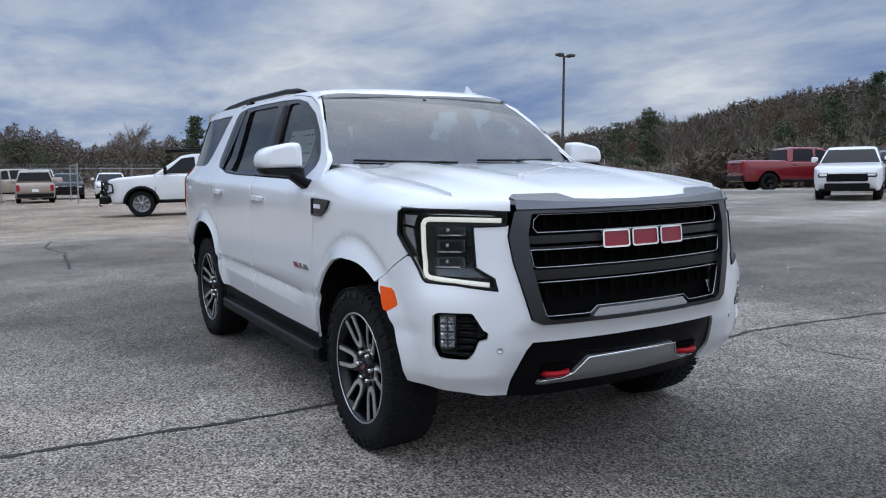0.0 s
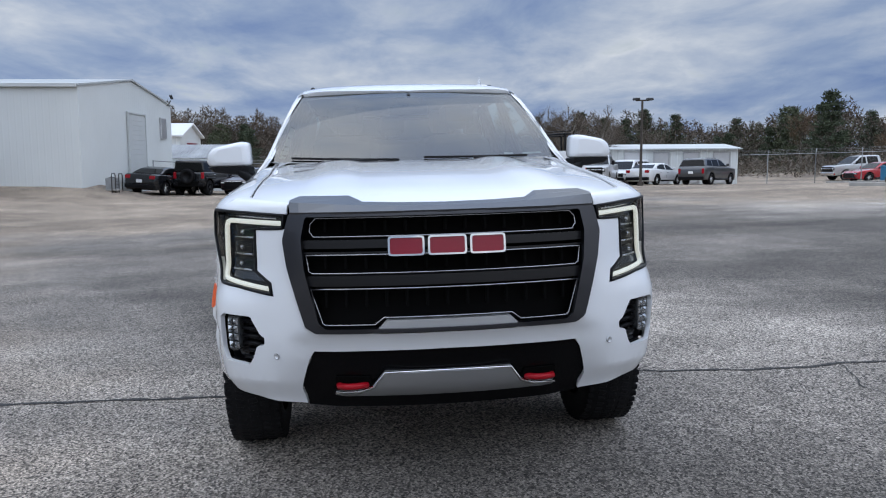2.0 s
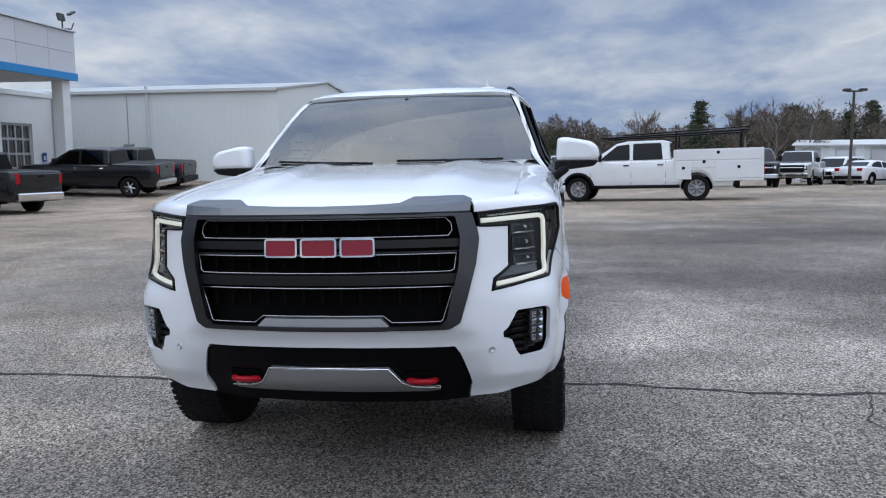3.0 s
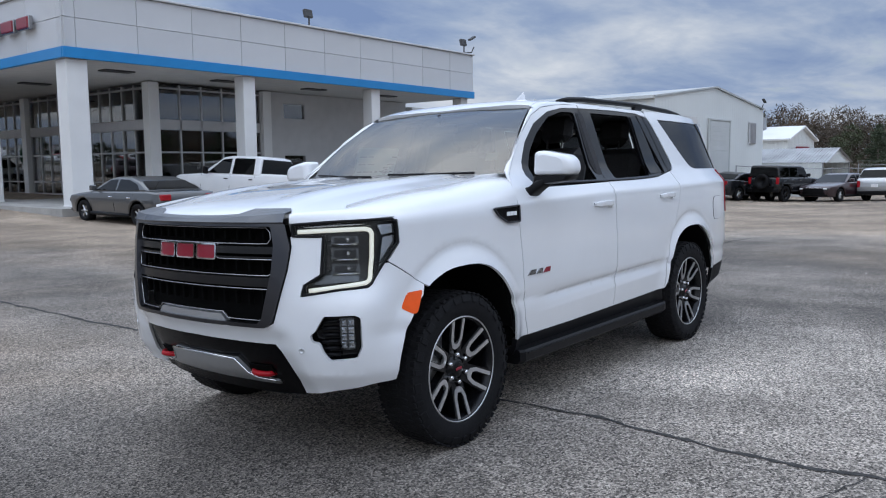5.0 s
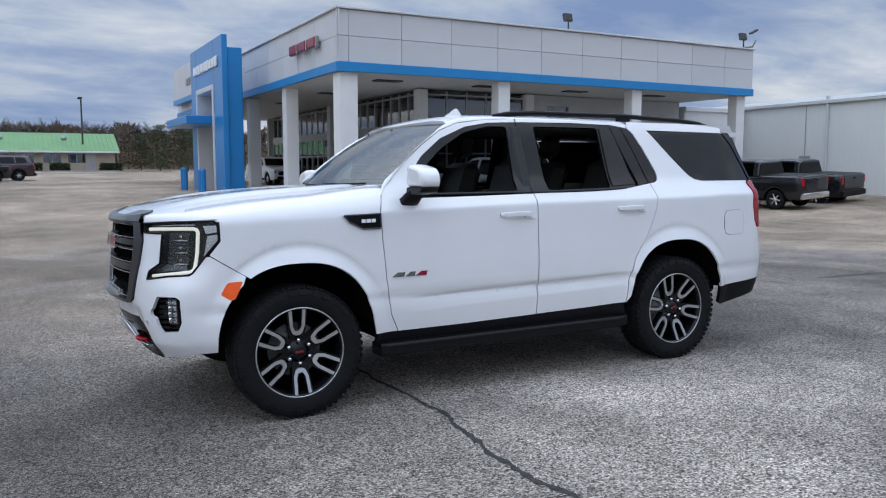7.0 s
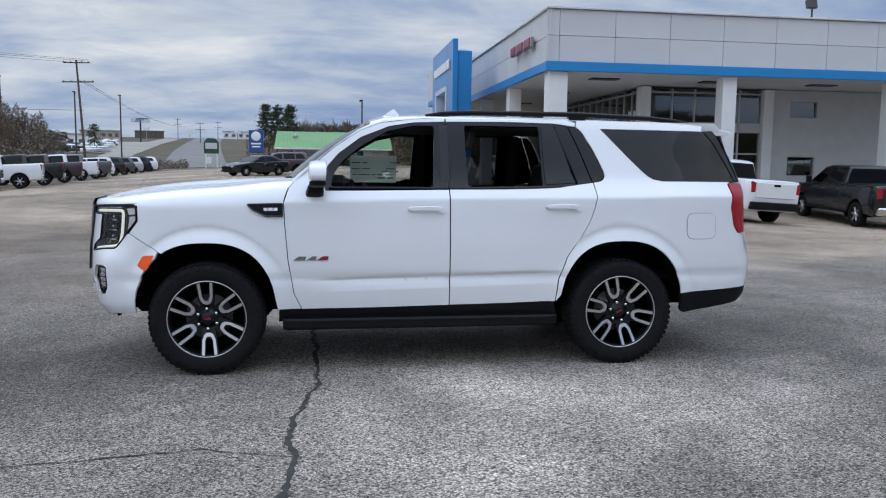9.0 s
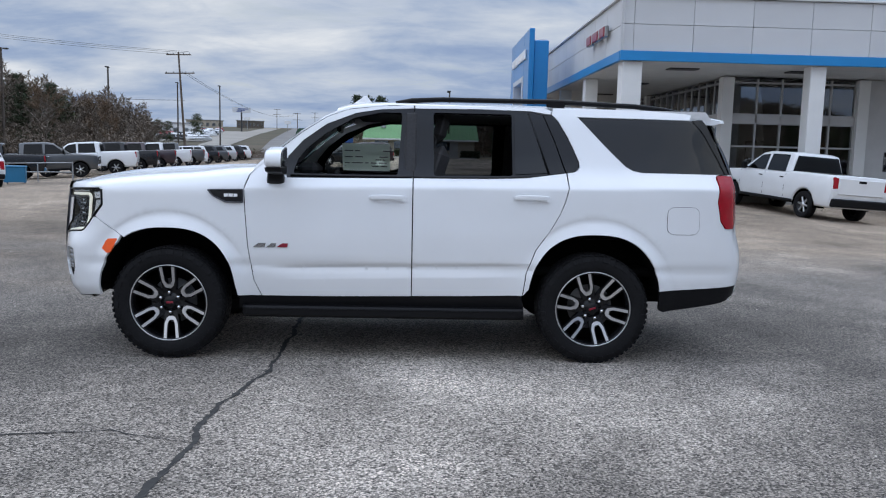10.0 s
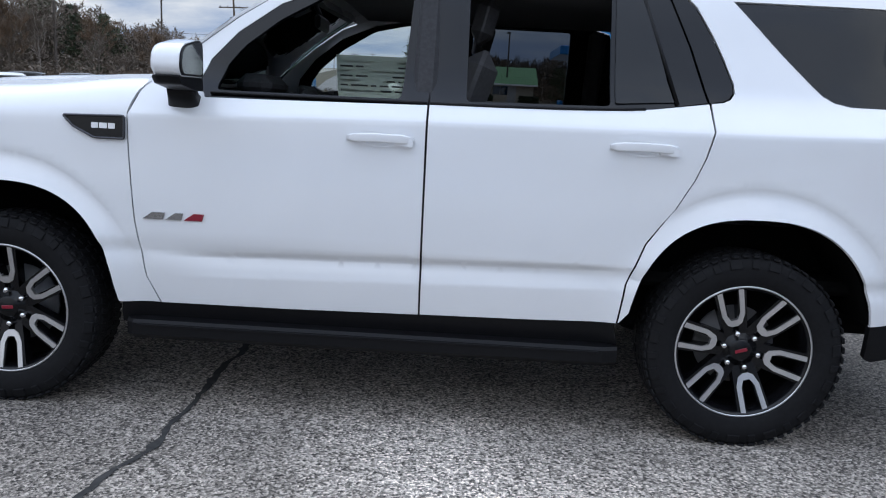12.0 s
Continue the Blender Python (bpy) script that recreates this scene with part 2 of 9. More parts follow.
mat("bark", (0.13, 0.11, 0.09), 0.9, grain=0.25, grain_scale=12, stain=0.2)
mat("pale_bark", (0.20, 0.175, 0.15), 0.9, grain=0.25, grain_scale=12, stain=0.2)
mat("deep_twigs", (0.098, 0.080, 0.064), 0.95, spec=0.1, island=0.2, stain=0.25, stain_scale=0.3)
mat("twigs", (0.125, 0.100, 0.078), 0.95, island=0.2, stain=0.25, stain_scale=0.5)
mat("rust_twigs", (0.135, 0.090, 0.056), 0.95, island=0.35, stain=0.25, stain_scale=0.5)
mat("pine_needles", (0.048, 0.064, 0.034), 0.8, island=0.4, stain=0.25, stain_scale=0.6)
mat("cedar_green", (0.062, 0.074, 0.036), 0.8, island=0.4, stain=0.3, stain_scale=0.6)
mat("dry_grass", (0.19, 0.145, 0.085), 0.95, island=0.3, stain=0.2)
mat("hedge_green", (0.03, 0.045, 0.02), 0.85, island=0.4)

# ---- geometry helpers ----
from mathutils import geometry


class Geo:
    """Vertices and faces of one part, gathered from simple solids."""

    def __init__(self):
        self.v, self.f, self.s = [], [], []

    def add(self, verts, faces, smooth=False, m=None):
        k = len(self.v)
        self.v += [tuple(m @ Vector(p)) if m is not None else tuple(p) for p in verts]
        self.f += [tuple(i + k for i in face) for face in faces]
        self.s += [smooth] * len(faces)
        return self

    def box(self, c, size, b=0.01, m=None):
        """A box with chamfered edges."""
        hx, hy, hz = (max(a, 1e-4) / 2 for a in size)
        b = min(b, hx * 0.9, hy * 0.9, hz * 0.9)
        vs, idx = [], {}
        for sx in (-1, 1):
            for sy in (-1, 1):
                for sz in (-1, 1):
                    for ax in range(3):
                        h = [hx - b, hy - b, hz - b]
                        h[ax] += b
                        idx[(sx, sy, sz, ax)] = len(vs)
                        vs.append((c[0] + sx * h[0], c[1] + sy * h[1], c[2] + sz * h[2]))
        fs = []
        for s in (-1, 1):
            fs.append([idx[(s, -1, -1, 0)], idx[(s, 1, -1, 0)], idx[(s, 1, 1, 0)], idx[(s, -1, 1, 0)]][::s])
            fs.append([idx[(-1, s, -1, 1)], idx[(-1, s, 1, 1)], idx[(1, s, 1, 1)], idx[(1, s, -1, 1)]][::s])
            fs.append([idx[(-1, -1, s, 2)], idx[(1, -1, s, 2)], idx[(1, 1, s, 2)], idx[(-1, 1, s, 2)]][::s])
        for s in (-1, 1):
            for t in (-1, 1):
                fs.append([idx[(s, t, -1, 0)], idx[(s, t, -1, 1)], idx[(s, t, 1, 1)], idx[(s, t, 1, 0)]][::s * t])
                fs.append([idx[(s, -1, t, 0)], idx[(s, 1, t, 0)], idx[(s, 1, t, 2)], idx[(s, -1, t, 2)]][::s * t])
                fs.append([idx[(-1, s, t, 1)], idx[(-1, s, t, 2)], idx[(1, s, t, 2)], idx[(1, s, t, 1)]][::s * t])
                for u in (-1, 1):
                    fs.append([idx[(s, t, u, 0)], idx[(s, t, u, 1)], idx[(s, t, u, 2)]][::s * t * u])
        return self.add(vs, fs, False, m)

    def lathe(self, prof, n=32, m=None, smooth=True, closed=False):
        """Turns (radius, height) pairs round the z axis."""
        vs = [(r * math.cos(2 * math.pi * i / n), r * math.sin(2 * math.pi * i / n), h) for r, h in prof for i in range(n)]
        fs = []
        k = len(prof)
        for j in range(k if closed else k - 1):
            j2 = (j + 1) % k
            for i in range(n):
                i2 = (i + 1) % n
                fs.append((j * n + i, j * n + i2, j2 * n + i2, j2 * n + i))
        return self.add(vs, fs, smooth, m)

    def cyl(self, p0, p1, r0, r1=None, n=12, smooth=True, caps=True):
        p0, p1 = Vector(p0), Vector(p1)
        r1 = r0 if r1 is None else r1
        q = (p1 - p0).to_track_quat("Z", "Y").to_matrix()
        vs = [tuple(p + q @ Vector((r * math.cos(2 * math.pi * i / n), r * math.sin(2 * math.pi * i / n), 0))) for p, r in ((p0, r0), (p1, r1)) for i in range(n)]
        self.add(vs, [(i, (i + 1) % n, n + (i + 1) % n, n + i) for i in range(n)], smooth)
        if caps:
            self.add(vs[:n], [tuple(range(n))[::-1]])
            self.add(vs[n:], [tuple(range(n))])
        return self

    def tube(self, pts, r, n=8, closed=False, taper=None):
        pts = [Vector(p) for p in pts]
        k = len(pts)
        vs, fs = [], []
        side = None
        for i, p in enumerate(pts):
            a = pts[(i - 1) % k] if closed or i else p
            b = pts[(i + 1) % k] if closed or i < k - 1 else p
            d = (b - a).normalized() if (b - a).length > 1e-9 else Vector((0, 0, 1))
            if side is None:
                side = d.orthogonal().normalized()
            side = (side - d * side.dot(d))
            side = side.normalized() if side.length > 1e-6 else d.orthogonal().normalized()
            up = d.cross(side)
            rr = r * (taper(i / max(1, k - 1)) if taper else 1)
            vs += [tuple(p + (side * math.cos(2 * math.pi * j / n) + up * math.sin(2 * math.pi * j / n)) * rr) for j in range(n)]
        for i in range(k if closed else k - 1):
            i2 = (i + 1) % k
            fs += [(i * n + j, i * n + (j + 1) % n, i2 * n + (j + 1) % n, i2 * n + j) for j in range(n)]
        if not closed:
            fs += [tuple(range(n))[::-1], tuple(range((k - 1) * n, k * n))]
        return self.add(vs, fs, True)

    def prism(self, poly, h0, h1, m=None, smooth=False):
        """A polygon (x, y) pulled from h0 to h1 along z."""
        n = len(poly)
        vs = [(x, y, h0) for x, y in poly] + [(x, y, h1) for x, y in poly]
        fs = [tuple(range(n))[::-1], tuple(range(n, 2 * n))] + [(i, (i + 1) % n, n + (i + 1) % n, n + i) for i in range(n)]
        return self.add(vs, fs, smooth, m)

    def mirrored(self):
        g = Geo()
        g.v, g.s = [(x, -y, z) for x, y, z in self.v], list(self.s)
        g.f = [f[::-1] for f in self.f]
        return g


def mesh_of(name, geo):
    me = bpy.data.meshes.new(name)
    me.from_pydata(geo.v, [], geo.f)
    me.polygons.foreach_set("use_smooth", geo.s)
    me.update()
    return me


def part(name, geo, material, parent, label="", at=None):
    ob = new(name, mesh_of(name, geo) if isinstance(geo, Geo) else geo)
    if not ob.data.materials:
        ob.data.materials.append(MATS[material])
    ob.parent = parent
    if at is not None:
        ob.matrix_basis = at
    if label:
        ob["label"] = label
    return ob


def thing(name, label, category, m=None, group="", kind="", geo=None, material=None):
    """A top-level thing: an empty at its base, or one mesh."""
    ob = new(name, mesh_of(name, geo) if geo else None)
    if geo:
        ob.data.materials.append(MATS[material])
    if m is not None:
        ob.matrix_basis = m
    return tagged(ob, label, category, group, kind)


def smoothstep(a, b, v):
    u = min(1.0, max(0.0, (v - a) / (b - a)))
    return u * u * (3 - 2 * u)


def table(tab, v):
    """A smooth curve through the knots of a table."""
    if v <= tab[0][0]:
        return tab[0][1]
    if v >= tab[-1][0]:
        return tab[-1][1]
    i = next(i for i in range(len(tab) - 1) if v <= tab[i + 1][0])
    (x0, y0), (x1, y1) = tab[i], tab[i + 1]
    s = (y1 - y0) / (x1 - x0)

    def slope(j):
        if j <= 0 or j >= len(tab) - 1:
            return s
        a = (tab[j][1] - tab[j - 1][1]) / (tab[j][0] - tab[j - 1][0])
        b = (tab[j + 1][1] - tab[j][1]) / (tab[j + 1][0] - tab[j][0])
        return 0.0 if a * b <= 0 else 2 * a * b / (a + b)

    h, u = x1 - x0, (v - x0) / (x1 - x0)
    return ((2 * u ** 3 - 3 * u * u + 1) * y0 + (u ** 3 - 2 * u * u + u) * h * slope(i)
            + (3 * u * u - 2 * u ** 3) * y1 + (u ** 3 - u * u) * h * slope(i + 1))


def rounded(poly, r, n=4):
    """A polygon with its corners rounded; r is one radius or one for each corner."""
    out, k = [], len(poly)
    for i in range(k):
        p, a, b = Vector(poly[i]), Vector(poly[i - 1]), Vector(poly[(i + 1) % k])
        rr = r[i] if isinstance(r, (list, tuple)) else r
        da, db = a - p, b - p
        t = min(rr, da.length * 0.45, db.length * 0.45)
        if t < 1e-4:
            out.append(tuple(p))
            continue
        p0, p1 = p + da.normalized() * t, p + db.normalized() * t
        for j in range(n + 1):
            u = j / n
            out.append(tuple(p0 * (1 - u) ** 2 + p * 2 * u * (1 - u) + p1 * u * u))
    return out


def resample(poly, step):
    out = []
    k = len(poly)
    for i in range(k):
        a, b = Vector(poly[i]), Vector(poly[(i + 1) % k])
        n = max(1, int(math.ceil((b - a).length / step)))
        out += [tuple(a + (b - a) * (j / n)) for j in range(n)]
    return out


def inside(px, py, poly):
    """Which of the points lie in the polygon."""
    hit = np.zeros(len(px), bool)
    k = len(poly)
    for i in range(k):
        (x0, y0), (x1, y1) = poly[i], poly[(i + 1) % k]
        if abs(y1 - y0) < 1e-12:
            continue
        cross = ((y0 > py) != (y1 > py)) & (px < (x1 - x0) * (py - y0) / (y1 - y0) + x0)
        hit ^= cross
    return hit


def panel(geo, outline, surf, holes=(), step=0.05, depth=0.012, out=(0, 1, 0), lift=0.0, extra=()):
    """A sheet with a rim: the outline and its holes, filled with triangles and laid on the surface surf(u, v)."""
    loops = [resample(l, step) for l in (outline, *holes)]
    pts = [p for l in loops for p in l]
    edges, k = [], 0
    for l in loops:
        edges += [(k + i, k + (i + 1) % len(l)) for i in range(len(l))]
        k += len(l)
    bp = np.array(pts)
    lo, hi = bp.min(0), bp.max(0)
    gx, gy = np.meshgrid(np.arange(lo[0] + step * 0.4, hi[0], step), np.arange(lo[1] + step * 0.4, hi[1], step))
    gx, gy = gx.ravel(), gy.ravel()
    ridge = np.zeros(len(gx), bool)
    if len(extra):                                     # points along creases
        ex = np.array(extra)
        far = np.array([np.min((ex[:, 0] - a) ** 2 + (ex[:, 1] - b) ** 2) for a, b in zip(gx, gy)]) > 0.012 ** 2
        gx, gy = np.concatenate([gx[far], ex[:, 0]]), np.concatenate([gy[far], ex[:, 1]])
        ridge = np.concatenate([np.zeros(int(far.sum()), bool), np.ones(len(ex), bool)])
    keep = inside(gx, gy, loops[0])
    for l in loops[1:]:
        keep &= ~inside(gx, gy, l)
    gx, gy, ridge = gx[keep], gy[keep], ridge[keep]
    if len(gx):
        d = np.min((gx[:, None] - bp[None, :, 0]) ** 2 + (gy[:, None] - bp[None, :, 1]) ** 2, axis=1)
        ok = d > np.where(ridge, 0.006, 0.45 * step) ** 2
        pts = pts + [(float(a), float(b)) for a, b in zip(gx[ok], gy[ok])]
    r = geometry.delaunay_2d_cdt([Vector(p) for p in pts], edges, [], 0, 1e-6)
    vs, fs = [tuple(v) for v in r[0]], [tuple(f) for f in r[2]]
    cx = np.array([sum(vs[i][0] for i in f) / len(f) for f in fs])
    cy = np.array([sum(vs[i][1] for i in f) / len(f) for f in fs])
    keep = inside(cx, cy, loops[0])
    for l in loops[1:]:
        keep &= ~inside(cx, cy, l)
    fs = [f for f, q in zip(fs, keep) if q]

    def normal(u, v):
        e = 1e-3
        p = Vector(surf(u, v))
        n = (Vector(surf(u + e, v)) - p).cross(Vector(surf(u, v + e)) - p)
        if n.length < 1e-12:
            return Vector(out)
        n.normalize()
        return n if n.dot(Vector(out)) >= 0 else -n

    p3 = [Vector(surf(*v)) for v in vs]
    if lift:
        p3 = [p + normal(*v) * lift for p, v in zip(p3, vs)]
    if fs:
        f = max(fs, key=lambda q: abs((p3[q[1]] - p3[q[0]]).cross(p3[q[2]] - p3[q[0]]).dot(Vector(out))))
        if (p3[f[1]] - p3[f[0]]).cross(p3[f[2]] - p3[f[0]]).dot(Vector(out)) < 0:
            fs = [q[::-1] for q in fs]
    geo.add(p3, fs, True)
    if depth:
        for l in loops:
            top = [Vector(surf(*p)) + (normal(*p) * lift if lift else Vector()) for p in l]
            low = [a - normal(*p) * depth for a, p in zip(top, l)]
            n = len(l)
            geo.add(top + low, [(i, (i + 1) % n, n + (i + 1) % n, n + i) for i in range(n)], False)
    return geo

# ---- ground ----
def ground_z(x, y):
    """Height of the lot and the land round it."""
    if y >= 0:
        h = 0.0227 * min(y, 26.0) * (1 - 0.7 * smoothstep(20, 50, -x))
    else:
        s = -y
        w = smoothstep(2, 16, s)
        h = -0.0227 * s * (1 - w) + table([(0, -0.1), (16, -0.06), (20, 0.03), (25, 0.18), (32, 0.3)], s) * w
        h += 0.012 * min(max(0.0, s - 32), 60) + 0.04 * min(max(0.0, s - 105), 320)
        h -= 0.055 * min(max(0.0, x - 6), 14) * smoothstep(12, 30, s)
    h -= 0.0046 * x * math.exp(-(x / 12) ** 2)
    h -= (0.013 * min(max(0.0, -x - 12), 45) + 0.30 * smoothstep(30, 55, -x) * smoothstep(5, 35, y)) * (1 - 0.75 * smoothstep(9, 15, -y))
    h += 11.0 * math.exp(-((x + 72) ** 2 + (y - 118) ** 2) / 42 ** 2)      # wooded hill
    h -= 0.24 * smoothstep(11, 17, -x) * (1 - smoothstep(23, 28, -x)) * smoothstep(11, 15, -y) * (1 - smoothstep(20, 22, -y))
    # the workshop stands on a low terrace
    away = math.hypot(max(0.0, -37 - x, x + 33), max(0.0, -42 - y, y + 13.4))
    h += (0.36 - h) * (1 - smoothstep(0.0, 3.2, away))
    return h


def asphalt_material():
    m = bpy.data.materials.new("worn_asphalt")
    m.use_nodes = True
    nt = m.node_tree
    n, link = nt.nodes.new, nt.links.new
    b = nt.nodes["Principled BSDF"]
    b.inputs["Roughness"].default_value, b.inputs["Specular IOR Level"].default_value = 0.85, 0.3
    co = n("ShaderNodeTexCoord")

    def tex(scale, detail=4, rough=0.55, src=None):
        t = n("ShaderNodeTexNoise")
        t.inputs["Scale"].default_value, t.inputs["Detail"].default_value, t.inputs["Roughness"].default_value = scale, detail, rough
        link(src or co.outputs["Object"], t.inputs["Vector"])
        return t.outputs[0]

    def rng(v, a, b_, c, d):
        r = n("ShaderNodeMapRange")
        r.inputs[1].default_value, r.inputs[2].default_value, r.inputs[3].default_value, r.inputs[4].default_value = a, b_, c, d
        link(v, r.inputs[0])
        return r.outputs[0]

    def mul(a, c):
        q = n("ShaderNodeMath"); q.operation = "MULTIPLY"
        link(a, q.inputs[0]); link(c, q.inputs[1])
        return q.outputs[0]

    vor = n("ShaderNodeTexVoronoi"); vor.inputs["Scale"].default_value = 95
    link(co.outputs["Object"], vor.inputs["Vector"])
    sep = n("ShaderNodeSeparateColor"); link(vor.outputs["Color"], sep.inputs[0])
    chips = rng(sep.outputs[0], 0.0, 1.0, 0.15, 1.95)
    speck = rng(tex(85, 3, 0.75), 0.36, 0.64, 0.3, 1.6)
    patch = rng(tex(1.1, 5), 0.35, 0.65, 0.80, 1.18)
    broad = rng(tex(0.16, 4, 0.6), 0.38, 0.62, 0.62, 1.15)
    # seal-coat swathes, long across the lot
    mp = n("ShaderNodeMapping"); mp.inputs["Scale"].default_value = (0.30, 0.05, 1); mp.inputs["Rotation"].default_value = (0, 0, radians(25))
    link(co.outputs["Object"], mp.inputs[0])
    swath = rng(tex(1.0, 4, 0.6, mp.outputs[0]), 0.40, 0.60, 0.58, 1.06)
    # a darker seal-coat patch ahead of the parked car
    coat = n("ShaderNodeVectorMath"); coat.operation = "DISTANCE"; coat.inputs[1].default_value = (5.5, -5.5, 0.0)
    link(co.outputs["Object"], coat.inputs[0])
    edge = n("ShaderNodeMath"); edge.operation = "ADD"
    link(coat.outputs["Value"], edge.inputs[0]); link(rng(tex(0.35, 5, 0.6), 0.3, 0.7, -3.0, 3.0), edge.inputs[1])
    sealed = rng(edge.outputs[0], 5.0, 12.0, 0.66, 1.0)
    # paving colour lifted beside the car, offsetting the shade it casts there
    lift_dist = n("ShaderNodeVectorMath"); lift_dist.operation = "DISTANCE"; lift_dist.inputs[1].default_value = (-1.7, 2.1, 0.0)
    link(co.outputs["Object"], lift_dist.inputs[0])
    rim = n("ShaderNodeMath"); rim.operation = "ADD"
    link(lift_dist.outputs["Value"], rim.inputs[0]); link(rng(tex(0.6, 5, 0.6), 0.3, 0.7, -1.2, 1.2), rim.inputs[1])
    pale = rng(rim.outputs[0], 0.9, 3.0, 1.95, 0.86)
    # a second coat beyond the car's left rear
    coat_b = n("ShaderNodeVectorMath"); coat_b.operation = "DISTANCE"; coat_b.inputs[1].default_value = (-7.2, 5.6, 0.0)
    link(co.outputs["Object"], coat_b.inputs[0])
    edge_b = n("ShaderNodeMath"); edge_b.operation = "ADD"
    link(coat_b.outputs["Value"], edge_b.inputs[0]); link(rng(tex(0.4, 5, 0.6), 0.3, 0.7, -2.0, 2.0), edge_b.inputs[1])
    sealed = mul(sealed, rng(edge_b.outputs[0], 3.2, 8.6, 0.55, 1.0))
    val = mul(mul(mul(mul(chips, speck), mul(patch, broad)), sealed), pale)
    # the older, sandier paving farther out
    sx = n("ShaderNodeSeparateXYZ"); link(co.outputs["Object"], sx.inputs[0])
    ctr = n("ShaderNodeVectorMath"); ctr.operation = "DISTANCE"; ctr.inputs[1].default_value = (-1.0, 4.0, 0.0)
    link(co.outputs["Object"], ctr.inputs[0])
    wob = rng(tex(0.12, 4, 0.6), 0.3, 0.7, -7.0, 7.0)
    add = n("ShaderNodeMath"); add.operation = "ADD"
    link(ctr.outputs["Value"], add.inputs[0]); link(wob, add.inputs[1])
    # the newer coat reaches farther on the side away from the showroom
    add2 = n("ShaderNodeMath"); add2.operation = "ADD"
    link(add.outputs[0], add2.inputs[0]); link(rng(sx.outputs[1], 2.0, 26.0, 0.0, -16.0), add2.inputs[1])
    old = rng(add2.outputs[0], 8.5, 15.0, 0.0, 1.0)
    fade = n("ShaderNodeMix"); fade.data_type = "FLOAT"
    link(old, fade.inputs[0]); link(swath, fade.inputs[2]); fade.inputs[3].default_value = 1.08
    val = mul(val, fade.outputs[0])
    tone = n("ShaderNodeMix"); tone.data_type = "RGBA"
    tone.inputs[6].default_value, tone.inputs[7].default_value = (0.345, 0.306, 0.266, 1), (0.335, 0.268, 0.204, 1)
    link(old, tone.inputs[0])
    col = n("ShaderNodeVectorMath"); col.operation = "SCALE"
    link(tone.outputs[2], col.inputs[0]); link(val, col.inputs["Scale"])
    # grass and earth past the lot
    far = n("ShaderNodeVectorMath"); far.operation = "DISTANCE"; far.inputs[1].default_value = (-5.0, -12.0, 0.0)
    link(co.outputs["Object"], far.inputs[0])
    land = rng(far.outputs["Value"], 88.0, 92.0, 0.0, 1.0)
    mix = n("ShaderNodeMix"); mix.data_type = "RGBA"
    grass = n("ShaderNodeMix"); grass.data_type = "RGBA"
    grass.inputs[6].default_value, grass.inputs[7].default_value = (0.095, 0.074, 0.048, 1), (0.06, 0.056, 0.032, 1)
    link(rng(tex(0.08, 6), 0.35, 0.65, 0, 1), grass.inputs[0])
    link(land, mix.inputs[0]); link(col.outputs[0], mix.inputs[6]); link(grass.outputs[2], mix.inputs[7])
    link(mix.outputs[2], b.inputs["Base Color"])
    bp = n("ShaderNodeBump"); bp.inputs["Strength"].default_value, bp.inputs["Distance"].default_value = 0.6, 0.006
    link(vor.outputs["Distance"], bp.inputs["Height"]); link(bp.outputs[0], b.inputs["Normal"])
    MATS["worn_asphalt"] = m


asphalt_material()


def build_ground():
    ticks = [0.0]
    while ticks[-1] < 2500:
        ticks.append(ticks[-1] + max(0.8, ticks[-1] * 0.12))
    line = [-t for t in ticks[:0:-1]] + ticks
    k = len(line)
    vs = [(x, y, ground_z(x, y)) for y in line for x in line]
    fs = [(j * k + i, j * k + i + 1, (j + 1) * k + i + 1, (j + 1) * k + i) for j in range(k - 1) for i in range(k - 1)]
    g = Geo().add(vs, fs, True)
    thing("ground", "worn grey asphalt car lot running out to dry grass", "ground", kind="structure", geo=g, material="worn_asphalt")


build_ground()
mat("crack_tar", (0.030, 0.029, 0.028), 0.9, grain=0.4, grain_scale=25, stain=0.3, stain_scale=4)
mat("crack_grit", (0.27, 0.21, 0.17), 0.95, grain=0.4, grain_scale=60)


def crack(points, width, material="crack_tar", seed=1, label="dark crack running across the asphalt"):
    """A ragged strip along the ground, a few millimetres proud."""
    rnd = random.Random(seed)
    pts = [Vector((x, y, 0)) for x, y in points]
    fine = []
    for a, b in zip(pts, pts[1:]):
        n = max(2, int((b - a).length / 0.05))
        fine += [a + (b - a) * (i / n) for i in range(n)]
    fine.append(pts[-1])
    wob, vs = 0.0, []
    for i, p in enumerate(fine):
        a, b = fine[max(0, i - 1)], fine[min(len(fine) - 1, i + 1)]
        d = (b - a).normalized()
        side = Vector((-d.y, d.x, 0))
        wob = wob * 0.9 + rnd.uniform(-0.012, 0.012)
        c = p + side * wob
        w = width * (0.35 + 0.9 * rnd.random()) * min(1, 0.25 + i * 0.1, 0.25 + (len(fine) - 1 - i) * 0.1)
        for s in (-1, 1):
            q = c + side * s * w / 2
            vs.append((q.x, q.y, ground_z(q.x, q.y) + 0.004))
    g = Geo().add(vs, [(2 * i, 2 * i + 1, 2 * i + 3, 2 * i + 2) for i in range(len(fine) - 1)])
    thing("pavement_crack", label, "crack", kind="structure", geo=g, material=material)


